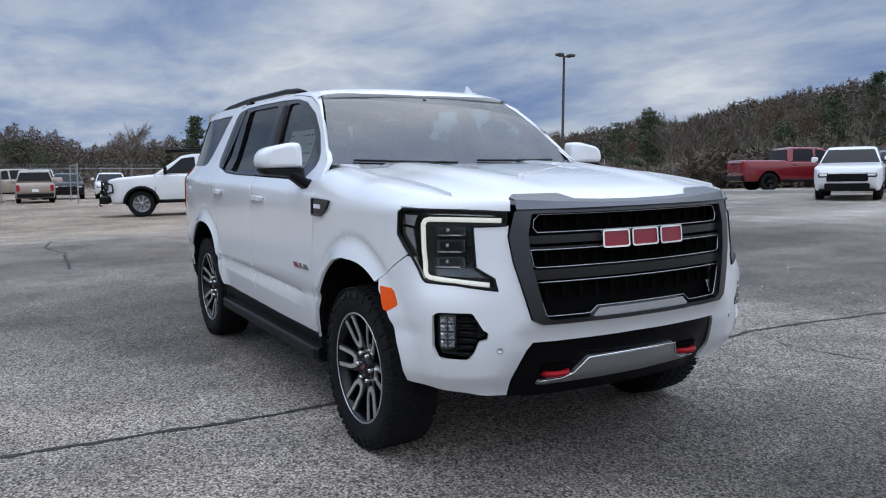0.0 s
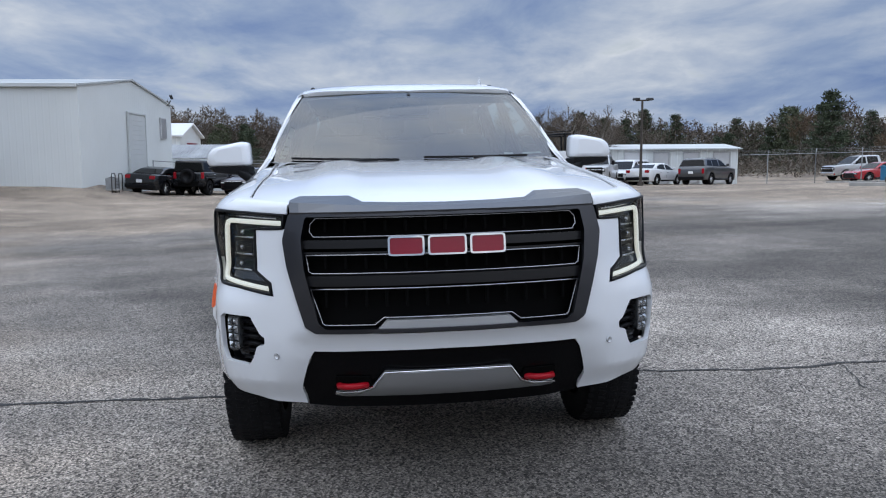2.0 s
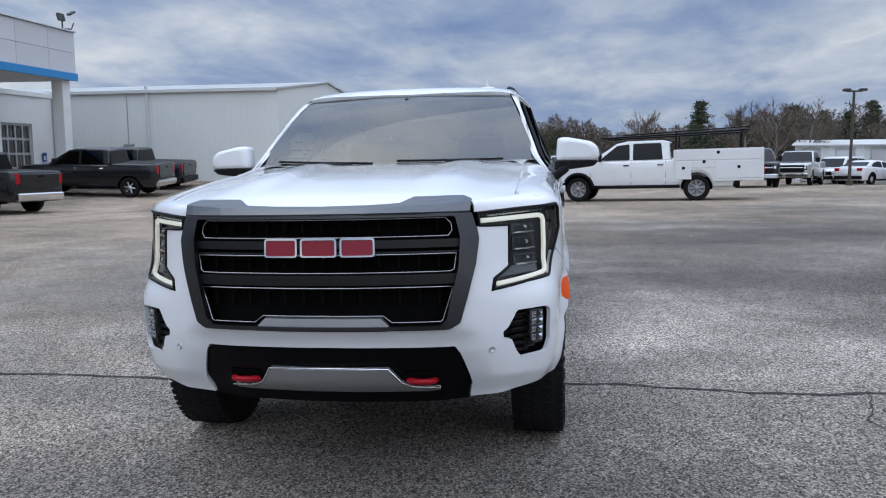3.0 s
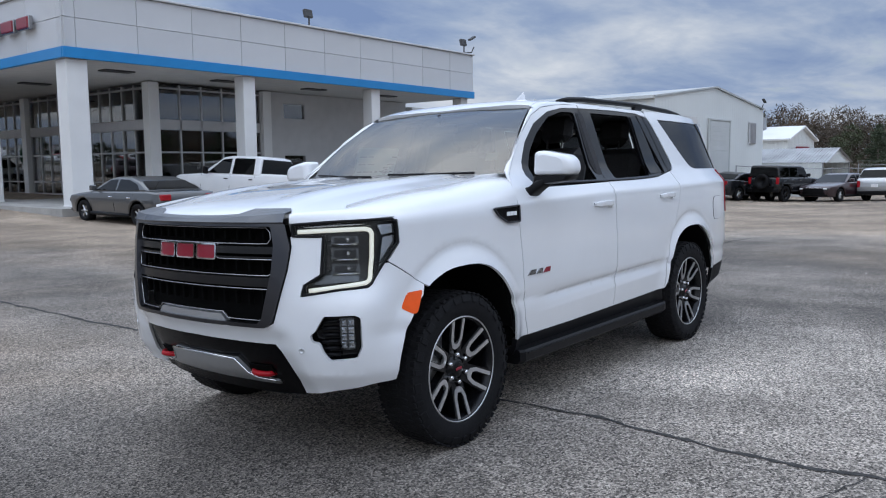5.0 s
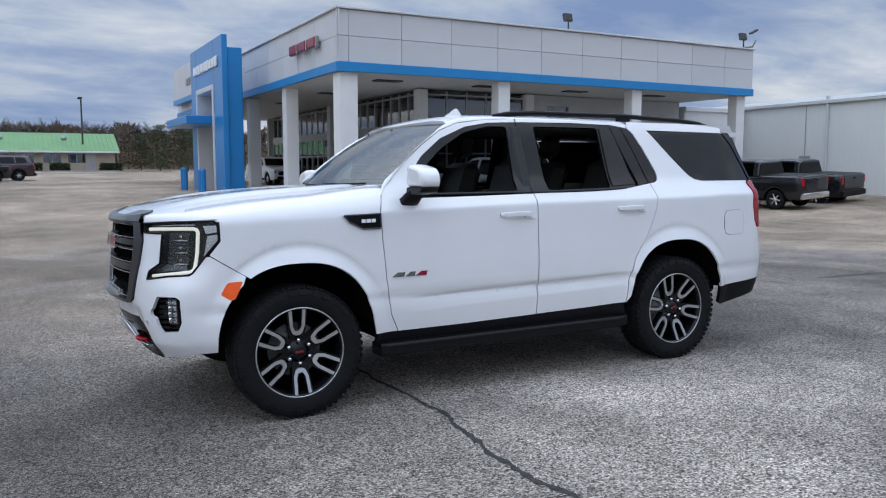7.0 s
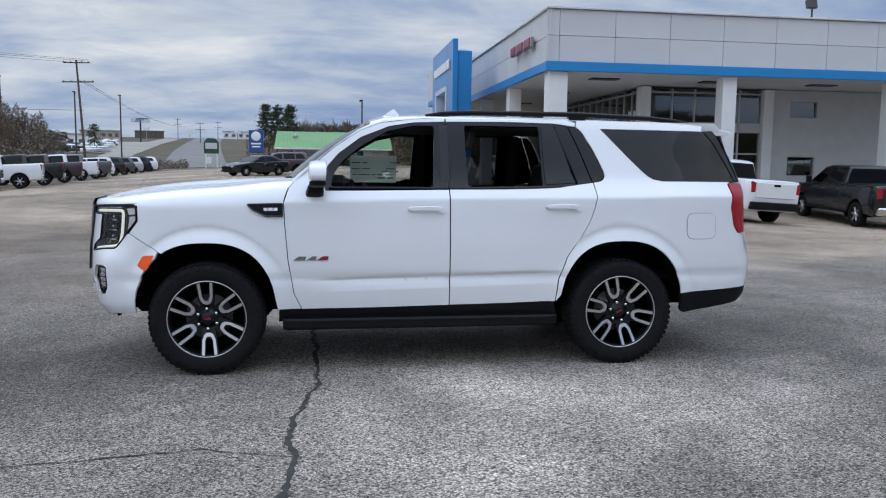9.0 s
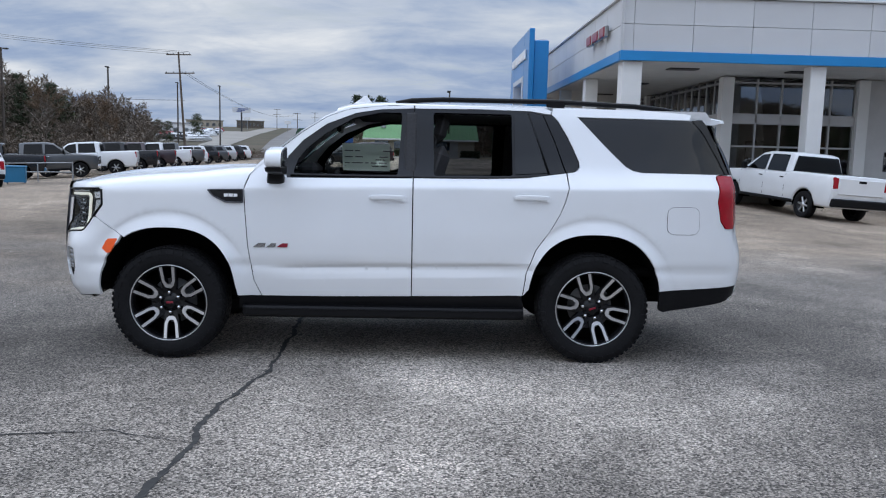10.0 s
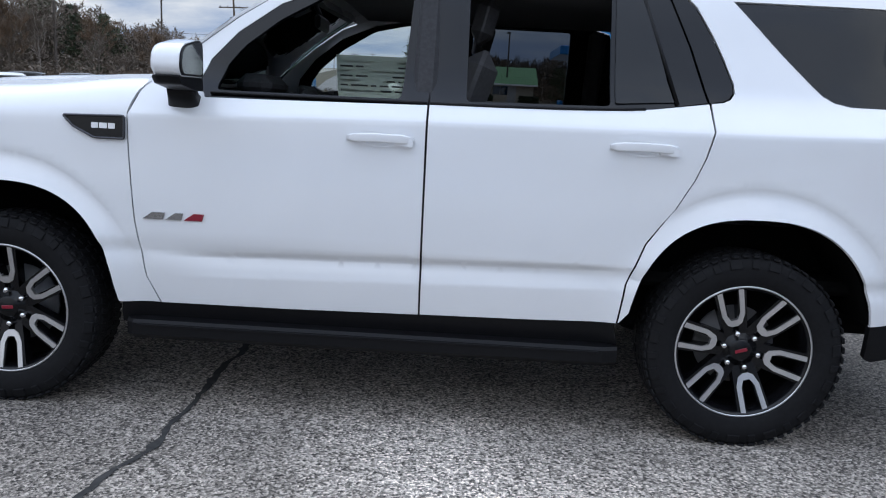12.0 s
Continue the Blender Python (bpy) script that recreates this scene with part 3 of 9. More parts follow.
crack([(-0.80, -14.0), (-0.86, -9.0), (-0.78, -4.5), (-0.79, -2.5), (-0.70, -0.9), (-0.74, 0.4), (-0.82, 1.4), (-0.73, 1.65), (-0.62, 2.4), (-0.66, 2.75), (-0.62, 3.4), (-0.55, 4.4), (-0.5, 7.0), (-0.7, 12.0)], 0.045, seed=3)
crack([(-0.66, 2.75), (-0.2, 2.58), (0.7, 2.74), (1.6, 2.7), (3.2, 2.9)], 0.014, seed=5, label="hairline crack branching off in the asphalt")
crack([(-13.7, -1.5), (-12.0, -1.75), (-10.6, -1.5), (-8.3, -1.65)], 0.05, seed=7)
crack([(-7.2, -7.4), (-4.2, -7.0), (-1.0, -7.6)], 0.03, seed=8)

# ---- the dealership ----
def upright(x, y, rz=0.0, dz=0.0):
    return pose(x, y, ground_z(x, y) + dz, 0, 0, rz)


def build_dealership():
    EX, NY, FL = -8.52, -20.76, 0.25              # east face, north face, floor height
    WX, SY = -29.4, -52.0                       # west and south ends
    Z0, Z1, Z2 = 4.87, 5.2, 7.05               # soffit, top of the blue band, top of the parapet
    d = thing("dealership_building", "grey panelled car dealership with a blue band round its canopy", "building")
    floor_ = Geo().box(((EX + WX) / 2 - 0.0, (NY + SY) / 2, FL - 0.18), (EX - WX - 1.0, NY - SY - 1.0, 0.42), 0.02)
    part("floor_slab", floor_, "kerb_concrete", d)
    part("canopy_core", Geo().box(((EX + WX) / 2, (NY + SY) / 2, (Z0 + Z2) / 2 + 0.1), (EX - WX - 0.3, NY - SY - 0.3, Z2 - Z0 - 0.4), 0.02), "building_grey", d)
    part("soffit", Geo().box(((EX + WX) / 2, (NY + SY) / 2, Z0 + 0.06), (EX - WX - 0.12, NY - SY - 0.12, 0.1), 0.01), "soffit_white", d)
    part("coping", Geo().box(((EX + WX) / 2, (NY + SY) / 2, Z2 + 0.0), (EX - WX + 0.06, NY - SY + 0.06, 0.07), 0.01), "building_grey", d)
    # fascia panels, two rows, with open joints
    zm = 6.1
    def row(along_x):
        a0, a1 = (EX, WX) if along_x else (NY, SY)
        edges = [a0, a0 - 0.45]
        while edges[-1] - 2.06 > a1 + 0.6:
            edges.append(edges[-1] - 2.06)
        edges.append(a1)
        meshes = {}
        for p, q in zip(edges, edges[1:]):
            for lo, hi in ((Z1, zm), (zm, Z2 - 0.04)):
                key = (round(p - q, 3), lo)
                if key not in meshes:
                    w, h = p - q - 0.014, hi - lo - 0.014
                    meshes[key] = mesh_of("fascia_panel", Geo().box((0, 0, 0), (w, 0.06, h) if along_x else (0.06, w, h), 0.008))
                c = ((p + q) / 2, NY - 0.10, (lo + hi) / 2) if along_x else (EX - 0.10, (p + q) / 2, (lo + hi) / 2)
                part("fascia_panel", meshes[key], "building_grey", d, at=Matrix.Translation(c))
    row(True)
    row(False)
    part("blue_band", Geo().box(((EX + WX) / 2, NY - 0.05, (Z0 + Z1) / 2), (EX - WX, 0.14, Z1 - Z0), 0.01)
         .box((EX - 0.05, (NY + SY) / 2, (Z0 + Z1) / 2), (0.138, NY - SY - 0.15, Z1 - Z0 - 0.002), 0.01), "band_blue", d, "bright blue metal band")
    # columns
    col = mesh_of("column", Geo().box((0, 0, (Z0 - FL) / 2), (0.68, 0.68, Z0 - FL), 0.02).box((0, 0, 0.05), (0.71, 0.71, 0.1), 0.02))
    thin = mesh_of("column", Geo().box((0, 0, (Z0 - FL) / 2), (0.55, 0.55, Z0 - FL), 0.02).box((0, 0, 0.05), (0.58, 0.58, 0.1), 0.02))
    for x, y in ((-9.02, -21.3), (-15.6, -21.3), (-22.45, -21.3), (-28.9, -21.3), (-9.02, -27.8), (-9.02, -33.8), (-9.02, -40.0), (-9.02, -46.5)):
        part("column", col if (x, y) == (-9.02, -21.3) else thin, "building_white", d, at=Matrix.Translation((x, y, FL)))
    # ceiling lights
    lamp = mesh_of("soffit_light", Geo().box((0, 0, 0), (1.1, 0.55, 0.05), 0.01))
    for x in (-11.4, -15.9, -20.5, -25.1):
        part("soffit_light", lamp, "lamp_head", d, at=Matrix.Translation((x, -22.9, Z0 - 0.01)))
    for y in (-29.0, -35.6):
        part("soffit_light", lamp, "lamp_head", d, at=Matrix.Translation((-11.3, y, Z0 - 0.01)))
    # showroom walls: glazed at the corner, plain farther along
    GX, GY = -13.9, -25.0
    def glazing(p0, p1, bays):
        p0, p1 = Vector(p0), Vector(p1)
        length = (p1 - p0).length
        ang = math.degrees(math.atan2(p1.y - p0.y, p1.x - p0.x))
        m = pose(p0.x, p0.y, FL, 0, 0, ang)
        part("window_glass", Geo().box((length / 2, 0, 2.28), (length, 0.03, 4.5), 0.001, m), "shop_glass", d)
        fr = Geo()
        for i in range(bays + 1):
            fr.box((length * i / bays, 0.0, 2.28), (0.07, 0.12, 4.55), 0.008, m)
        for z in (0.10, 0.65, 1.87, 2.79, 3.14, 4.39):
            fr.box((length / 2, 0.0, z), (length, 0.10, 0.07), 0.008, m)
        part("window_frame", fr, "mullion", d)
        part("spandrel", Geo().box((length / 2, 0.02, 2.965), (length, 0.16, 0.35), 0.01, m), "render_wall", d)
        part("dwarf_wall", Geo().box((length / 2, 0.0, 0.06), (length, 0.2, 0.12), 0.01, m), "render_wall", d)
    glazing((GX - 0.25, GY, 0), (GX - 5.25, GY, 0), 5)
    glazing((GX, GY - 0.25, 0), (GX, GY - 10.4, 0), 11)
    glazing((GX, GY - 11.2, 0), (GX, GY - 22.0, 0), 11)
    pier = mesh_of("pier", Geo().box((0, 0, 2.29), (0.46, 0.46, 4.58), 0.01))
    for x, y in ((GX, GY), (GX - 5.5, GY), (GX, GY - 10.8)):
        part("pier", pier, "building_white", d, at=Matrix.Translation((x, y, FL)))
    w = Geo()
    x0, x1, yw = GX - 5.73, WX + 0.5, GY
    wins = [(-20.5, -21.8, 3.43, 4.15), (-20.5, -21.8, 0.95, 1.8), (-25.2, -26.5, 0.95, 1.8)]
    panel(w, [(x0, 0), (x1, 0), (x1, 4.6), (x0, 4.6)], lambda u, v: (u, yw, v + FL), [[(a, lo), (b, lo), (b, hi), (a, hi)] for a, b, lo, hi in wins], 1.0, 0.25, (0, 1, 0))
    part("showroom_wall", w, "render_wall", d)
    for a, b, lo, hi in wins:
        win = part("window", Geo().box(((a + b) / 2, yw - 0.12, FL + (lo + hi) / 2), (a - b, 0.03, hi - lo), 0.002), "shop_glass", d)
        f = Geo()
        for z in (lo, hi):
            f.box(((a + b) / 2, yw - 0.06, FL + z), (a - b + 0.1, 0.1, 0.07), 0.005)
        for x in (a, b):
            f.box((x, yw - 0.06, FL + (lo + hi) / 2), (0.07, 0.1, hi - lo), 0.005)
        part("frame", f, "mullion", win)
    for c, size in ((((GX + WX) / 2, -48.5, FL + 2.28), (GX - WX, 0.3, 4.56)), ((-24.6, -36.5, FL + 2.28), (0.3, 21.6, 4.56)), ((WX + 0.4, -38.1, FL + 2.28), (0.3, 25.0, 4.56))):
        part("back_wall", Geo().box(c, size, 0.01), "render_wall", d)
    # the raised letters are plain shapes: three red blocks
    sign = thing("wall_sign", "red three-block dealer sign fixed to the grey fascia", "sign")
    for i, (y0, y1) in enumerate(((-22.45, -23.45), (-23.55, -24.62), (-24.72, -25.7))):
        for nm, g_, mt in (("sign_rim", 0.05, "satin_chrome"), ("sign_block", 0.0, "badge_red")):
            part(nm, Geo().box((EX + (0.10 if nm == "sign_rim" else 0.14), (y0 + y1) / 2, 6.1), (0.16, y0 - y1 + g_ - 0.22, 0.36 + g_), 0.03), mt, sign)
    # blue entrance tower with its tall opening
    t = thing("entrance_tower", "tall glossy blue entrance tower with an opening and a sign", "tower")
    TX, TY0, TY1, TZ = -6.5, -29.3, -36.2, 7.2
    H0, H1, HZ = -31.3, -34.6, 5.0             # the opening
    for y0, y1, z0, z1 in ((TY0, H0 + 0.25, 0.1, TZ), (H1 - 0.25, TY1, 0.1, TZ), (H0 + 0.25, H1 - 0.25, HZ + 0.25, TZ)):
        part("tower_leg" if z0 < 1 else "tower_head", Geo().box((TX - 0.12, (y0 + y1) / 2, (z0 + z1) / 2), (0.24, y0 - y1, z1 - z0), 0.02), "tower_blue", t)
    for y in (TY0 - 0.85, TY1 + 0.75):
        part("tower_side", Geo().box((TX - 0.58, y, 3.35), (0.66, 1.4, 6.7), 0.03), "tower_blue", t)
    for y in (H0 + 0.12, H1 - 0.12):
        part("tower_lining", Geo().box((TX - 0.42, y, 2.6), (0.94, 0.24, 5.0), 0.02), "building_grey", t)
    part("tower_lining", Geo().box((TX - 0.42, (H0 + H1) / 2, HZ + 0.12), (0.94, 3.7, 0.24), 0.02), "building_grey", t)
    part("tower_screen", Geo().box((TX - 1.0, (H0 + H1) / 2, 3.6), (0.2, 3.5, 3.0), 0.02), "building_grey", t)
    part("door_canopy", Geo().box((TX + 0.3, -34.0, 3.65), (1.75, 5.3, 0.38), 0.03), "tower_blue", t)
    for i in range(9):
        part("sign_bar", Geo().box((TX + 0.05, -30.3 - 0.58 * i, 6.15), (0.1, 0.34, 0.42 if i % 3 else 0.46), 0.03), "bar_white", t, "raised white sign shape")
    for i, y in enumerate((-30.9, -31.5, -35.2, -35.9)):
        thing("bollard", "round blue steel bollard beside the entrance", "bollard", upright(TX + 0.6, y), "bollards",
              geo=Geo().cyl((0, 0, -0.1), (0, 0, 1.05), 0.11, n=16).lathe([(0.11, 1.05), (0.08, 1.12), (0.0, 1.14)], 16), material="tower_blue")
    # the second canopy past the tower
    w2 = thing("side_canopy", "grey fascia canopy with a blue band past the entrance tower", "canopy")
    part("fascia", Geo().box((-8.3, -44.0, 6.9), (0.4, 13.4, 2.0), 0.02), "building_grey", w2)
    part("band", Geo().box((-8.28, -44.0, 5.76), (0.42, 13.4, 0.33), 0.02), "band_blue", w2)
    for i in range(7):
        part("sign_bar", Geo().box((-8.08, -41.9 - 0.66 * i, 6.75), (0.06, 0.42, 0.45), 0.02), "galvanised", w2, "raised grey sign shape")
    # roof lamps
    for x, y, twin in ((-18.8, -21.2, False), (-29.0, -21.1, True)):
        l = thing("roof_floodlight", "grey floodlight on a short post above the parapet", "lamp", pose(x, y, Z2))
        part("post", Geo().cyl((0, 0, 0), (0, 0, 0.42), 0.035), "lamp_head", l)
        part("lamp_housing", Geo().box((0, 0.1, 0.6), (0.42, 0.16, 0.34), 0.03, pose(0, 0, 0, 15, 0, 0)), "lamp_head", l)
        if twin:
            part("bracket", Geo().tube([(0, 0, 0.1), (-0.5, 0.1, 0.15), (-0.7, 0.1, 0.45)], 0.03), "lamp_head", l)
            part("lamp_housing", Geo().box((-0.85, 0.1, 0.55), (0.5, 0.2, 0.1), 0.03, pose(0, 0, 0, 0, 25, 0)), "lamp_head", l)
    v = Geo().lathe([(0.55, 0), (0.55, 0.12), (0.42, 0.26), (0.2, 0.33), (0, 0.34)], 20)
    thing("roof_vent", "round metal roof vent showing over the parapet", "vent", pose(-23.2, -22.4, Z2), geo=v, material="galvanised")
    # kerb in front of the canopy
    k = Geo()
    panel(k, [(-7.9, -20.1), (-7.9, -28.2), (-6.0, -29.1), (-4.7, -31.5), (-4.7, -40.6), (-9, -40.6), (-11.8, -20.1)], lambda u, v: (u, v, 0.3), (), 2.0, 0.35, (0, 0, 1))
    thing("entrance_pavement", "pale concrete pavement with a kerb along the dealership", "pavement", kind="structure", geo=k, material="kerb_concrete")


build_dealership()


def ribbed(geo, p0, p1, z0, z1, pitch=0.30, rib=0.012):
    """A ribbed sheet-metal wall between two plan points; z1 is one height or one for each end and middle."""
    p0, p1 = Vector((*p0, 0)), Vector((*p1, 0))
    d = (p1 - p0)
    n = max(1, int(d.length / pitch))
    d.normalize()
    out = Vector((d.y, -d.x, 0))
    top = (lambda u: z1) if not callable(z1) else z1
    vs, fs = [], []
    for i in range(n):
        for k, (off, a) in enumerate(((0, 0.0), (0, 0.70), (rib, 0.78), (rib, 0.92))):
            u = (i + a) / n
            q = p0 + (p1 - p0) * u + out * off
            vs += [(q.x, q.y, z0), (q.x, q.y, top(u))]
    q = p1
    vs += [(q.x, q.y, z0), (q.x, q.y, top(1))]
    m = len(vs) // 2
    fs = [(2 * i, 2 * i + 2, 2 * i + 3, 2 * i + 1) for i in range(m - 1)]
    geo.add(vs, fs)


def build_shop():
    CX, CY, W, L = 0.0, 0.0, 13.85, 26.0
    z0, ze, za = -1.2, 4.7, 5.53
    s = thing("service_shop", "large white sheet-metal workshop with a roller door", "building", pose(-32.96, -12.63, 0, 0, 0, -3.5))
    apex = lambda u: ze + (za - ze) * (1 - abs(2 * u - 1))
    g = Geo()
    ribbed(g, (CX, CY - L), (CX, CY), z0, ze, 0.30, 0.004)
    part("long_wall", g, "metal_siding", s)
    g = Geo()
    ribbed(g, (CX, CY), (CX - W, CY), z0, apex, 0.30, 0.004)
    part("gable_wall", g, "metal_siding", s)
    part("back_wall", Geo().box((CX - W / 2, CY - L, 1.7), (W, 0.2, 5.6), 0.01).box((CX - W, CY - L / 2, 1.7), (0.2, L, 5.6), 0.01), "metal_siding", s)
    g = Geo()
    for a, b in ((CX + 0.10, CX - W / 2), (CX - W - 0.10, CX - W / 2)):
        g.add([(a, CY + 0.1, ze - 0.02), (b, CY + 0.1, za + 0.02), (b, CY - L, za + 0.02), (a, CY - L, ze - 0.02),
               (a, CY + 0.1, ze + 0.07), (b, CY + 0.1, za + 0.11), (b, CY - L, za + 0.11), (a, CY - L, ze + 0.07)],
              [(0, 1, 2, 3), (4, 7, 6, 5), (0, 4, 5, 1), (1, 5, 6, 2), (2, 6, 7, 3), (3, 7, 4, 0)])
    part("roof", g, "shop_roof", s)
    part("downpipe", Geo().box((CX + 0.08, CY - 7.0, 2.2), (0.12, 0.14, 5.6), 0.02).box((CX + 0.1, CY - L / 2, ze + 0.0), (0.16, L, 0.18), 0.02), "siding_trim", s)
    door = part("roller_door", Geo().box((CX - 7.4, CY + 0.05, 1.37), (2.6, 0.06, 4.9), 0.01), "siding_trim", s)
    slats = Geo()
    for i in range(19):
        slats.box((CX - 7.4, CY + 0.10, -1.0 + i * 0.255), (2.5, 0.03, 0.247), 0.006)
    part("slat", slats, "siding_trim", door)
    part("door_frame", Geo().box((CX - 6.04, CY + 0.08, 1.37), (0.08, 0.10, 4.9), 0.01).box((CX - 8.76, CY + 0.08, 1.37), (0.08, 0.10, 4.9), 0.01).box((CX - 7.4, CY + 0.08, 3.86), (2.86, 0.12, 0.10), 0.01), "siding_trim", s)
    win = part("vent_window", Geo().box((CX - 12.1, CY + 0.06, 3.25), (1.0, 0.08, 1.25), 0.01), "render_wall", s)
    sl = Geo()
    for i in range(5):
        sl.box((CX - 11.74 - 0.18 * i, CY + 0.12, 3.25), (0.06, 0.06, 1.15), 0.01)
    part("slat", sl, "mullion", win)
    l = thing("roof_floodlight", "grey floodlight on a bracket at the workshop eaves", "lamp", pose(-46.3, -11.7, 4.75) @ Matrix.Diagonal((0.55, 0.55, 0.55, 1)))
    part("bracket", Geo().tube([(0, -0.3, -0.2), (0, 0, 0.1), (0.3, 0.2, 0.4)], 0.05), "lamp_head", l)
    part("lamp_housing", Geo().box((0.6, 0.3, 0.6), (0.8, 0.3, 0.16), 0.03, pose(0, 0, 0, 0, -25, 0)), "lamp_head", l)
    # service wing between the canopy and the workshop
    s2 = thing("service_wing", "white rendered service wing with a glazed overhead door", "building")
    g = Geo()
    panel(g, [(-29.3, -0.2), (-33.5, -0.2), (-33.5, 4.45), (-29.3, 4.45)], lambda u, v: (u, -25.0, v), [[(-29.7, 0.15), (-31.9, 0.15), (-31.9, 3.1), (-29.7, 3.1)]], 1.0, 0.3, (0, 1, 0))
    part("wall", g, "building_white", s2)
    part("roof", Geo().box((-31.4, -31.6, 4.55), (4.2, 13.4, 0.25), 0.02), "building_white", s2)
    dr = part("overhead_door", Geo().box((-30.8, -25.2, 1.62), (2.2, 0.06, 2.95), 0.005), "shop_glass", s2)
    f = Geo()
    for i in range(5):
        f.box((-30.8, -25.14, 0.2 + i * 0.71), (2.2, 0.07, 0.12), 0.01)
        f.box((-29.74 - i * 0.53, -25.14, 1.62), (0.1, 0.065, 2.95), 0.01)
    part("door_rail", f, "mullion", dr)


build_shop()

# ---- the white full-size SUV (x ahead from the front axle, y to its left, z up from the paving) ----
PLAN = [(0.955, 0.0), (0.948, 0.2), (0.905, 0.5), (0.815, 0.715), (0.655, 0.895), (0.47, 0.984), (0.28, 1.006), (0.0, 1.005), (-0.8, 1.0),
        (-1.6, 1.0), (-2.4, 1.0), (-3.2, 0.998), (-3.6, 0.99), (-4.0, 0.945), (-4.18, 0.84), (-4.27, 0.6), (-4.30, 0.25), (-4.305, 0.0)]
TUCK = [(0.3, 0.075), (0.45, 0.04), (0.55, 0.022), (0.64, 0.012), (0.69, 0.016), (0.735, 0.0), (0.9, -0.004), (1.05, 0.001), (1.19, 0.005), (1.253, 0.008), (1.262, 0.012), (1.29, 0.032), (1.33, 0.056),
        (1.43, 0.090), (1.6, 0.148), (1.8, 0.214), (1.9, 0.262)]
NOSE = [(0.38, 0.14), (0.46, 0.085), (0.56, 0.035), (0.64, 0.008), (0.70, 0.0), (0.85, 0.004), (1.0, 0.014), (1.2, 0.036), (1.3, 0.06)]
TAILTUCK = [(0.4, 0.09), (0.55, 0.02), (0.75, 0.0), (1.0, 0.04), (1.4, 0.07), (1.6, 0.15), (1.85, 0.32)]


def plan_curve():
    """The body's outline from above as points, outward normals and lengths along it, from the nose's middle down the left side."""
    pts, p = [], [Vector(q) for q in PLAN]
    p = [Vector((p[1].x, -p[1].y))] + p + [Vector((p[-2].x, -p[-2].y))]
    for i in range(1, len(p) - 2):
        for j in range(24):
            u = j / 24
            pts.append(0.5 * ((2 * p[i]) + (p[i + 1] - p[i - 1]) * u + (2 * p[i - 1] - 5 * p[i] + 4 * p[i + 1] - p[i + 2]) * u * u
                              + (3 * p[i] - p[i - 1] - 3 * p[i + 1] + p[i + 2]) * u ** 3))
    pts.append(p[-2])
    xy = np.array([tuple(q) for q in pts])
    d = np.gradient(xy, axis=0)
    d /= np.linalg.norm(d, axis=1)[:, None]
    s = np.concatenate([[0], np.cumsum(np.linalg.norm(np.diff(xy, axis=0), axis=1))])
    return xy, np.stack([d[:, 1], -d[:, 0]], 1), s


PXY, PNORM, PS = plan_curve()


def SX(x):
    """Length along the outline at which the left side is at x."""
    return float(np.interp(-x, -PXY[:, 0], PS))


def SY(y):
    """Length along the outline at which the nose is y off the middle."""
    k = int(np.argmax(PXY[:, 1] > 0.99))
    return math.copysign(float(np.interp(abs(y), PXY[:k, 1], PS[:k])), y)


def flare(x, z):
    """How far the wheel arches stand out."""
    out = 0.0
    for cx, most in ((0.0, 0.034), (-3.071, 0.028)):
        d = math.hypot((x - cx) / 0.505, (max(z, 0.405) - 0.405) / 0.54)
        lip = most * (1 - smoothstep(0.98, 1.215, d)) - 0.006 * (1 - smoothstep(1.208, 1.242, d)) * smoothstep(0.72, 0.92, z)
        out = max(out, lip * smoothstep(0.30, 0.42, z), key=abs) if d < 1.25 else out
    return out


# a ledge along the lower doors and the shoulder line under the windows, both rising to the rear
CREASE = [(0.59, 0.0), (0.598, 0.0), (0.606, 0.002), (0.64, 0.007), (0.674, 0.014), (0.681, 0.015), (0.699, 0.001), (0.71, 0.0)]
CREASE_ROWS = (0.59, 0.598, 0.606, 0.625, 0.65, 0.674, 0.681, 0.690, 0.699, 0.71)
SHOULDER = [(-3.6, 0.034), (-3.16, 0.022), (-2.5, 0.015), (-1.6, 0.006), (-0.7, -0.014), (0.0, -0.02)]
SHOULDER_ROWS = (1.235, 1.253, 1.262, 1.275)


def crease_shift(x):
    return 0.0255 * (-x - 1.2)


def ridges(x0, x1, low=True, wheels=()):
    """Points along the creases of the body's side from x0 to x1, as (length along the outline, height)."""
    out = []
    for k in range(int(abs(x1 - x0) / 0.03) + 1):
        x = x0 + (x1 - x0) * k / max(1, int(abs(x1 - x0) / 0.03))
        out += [(SX(x), z + table(SHOULDER, x)) for z in SHOULDER_ROWS]
        if low and -2.75 < x < -0.6:
            out += [(SX(x), z + crease_shift(x)) for z in CREASE_ROWS]
    for cx in wheels:
        for k in range(70):
            a = math.pi * k / 69
            out += [(SX(cx + 0.505 * d * math.cos(a)), 0.405 + 0.54 * d * math.sin(a)) for d in (1.10, 1.16, 1.205, 1.225, 1.245)]
    return out


def tumble(x):
    """How far the cabin leans in over the doors, most at the windscreen."""
    return 0.065 * (1 - 0.6 * smoothstep(1.0, 3.2, -x))


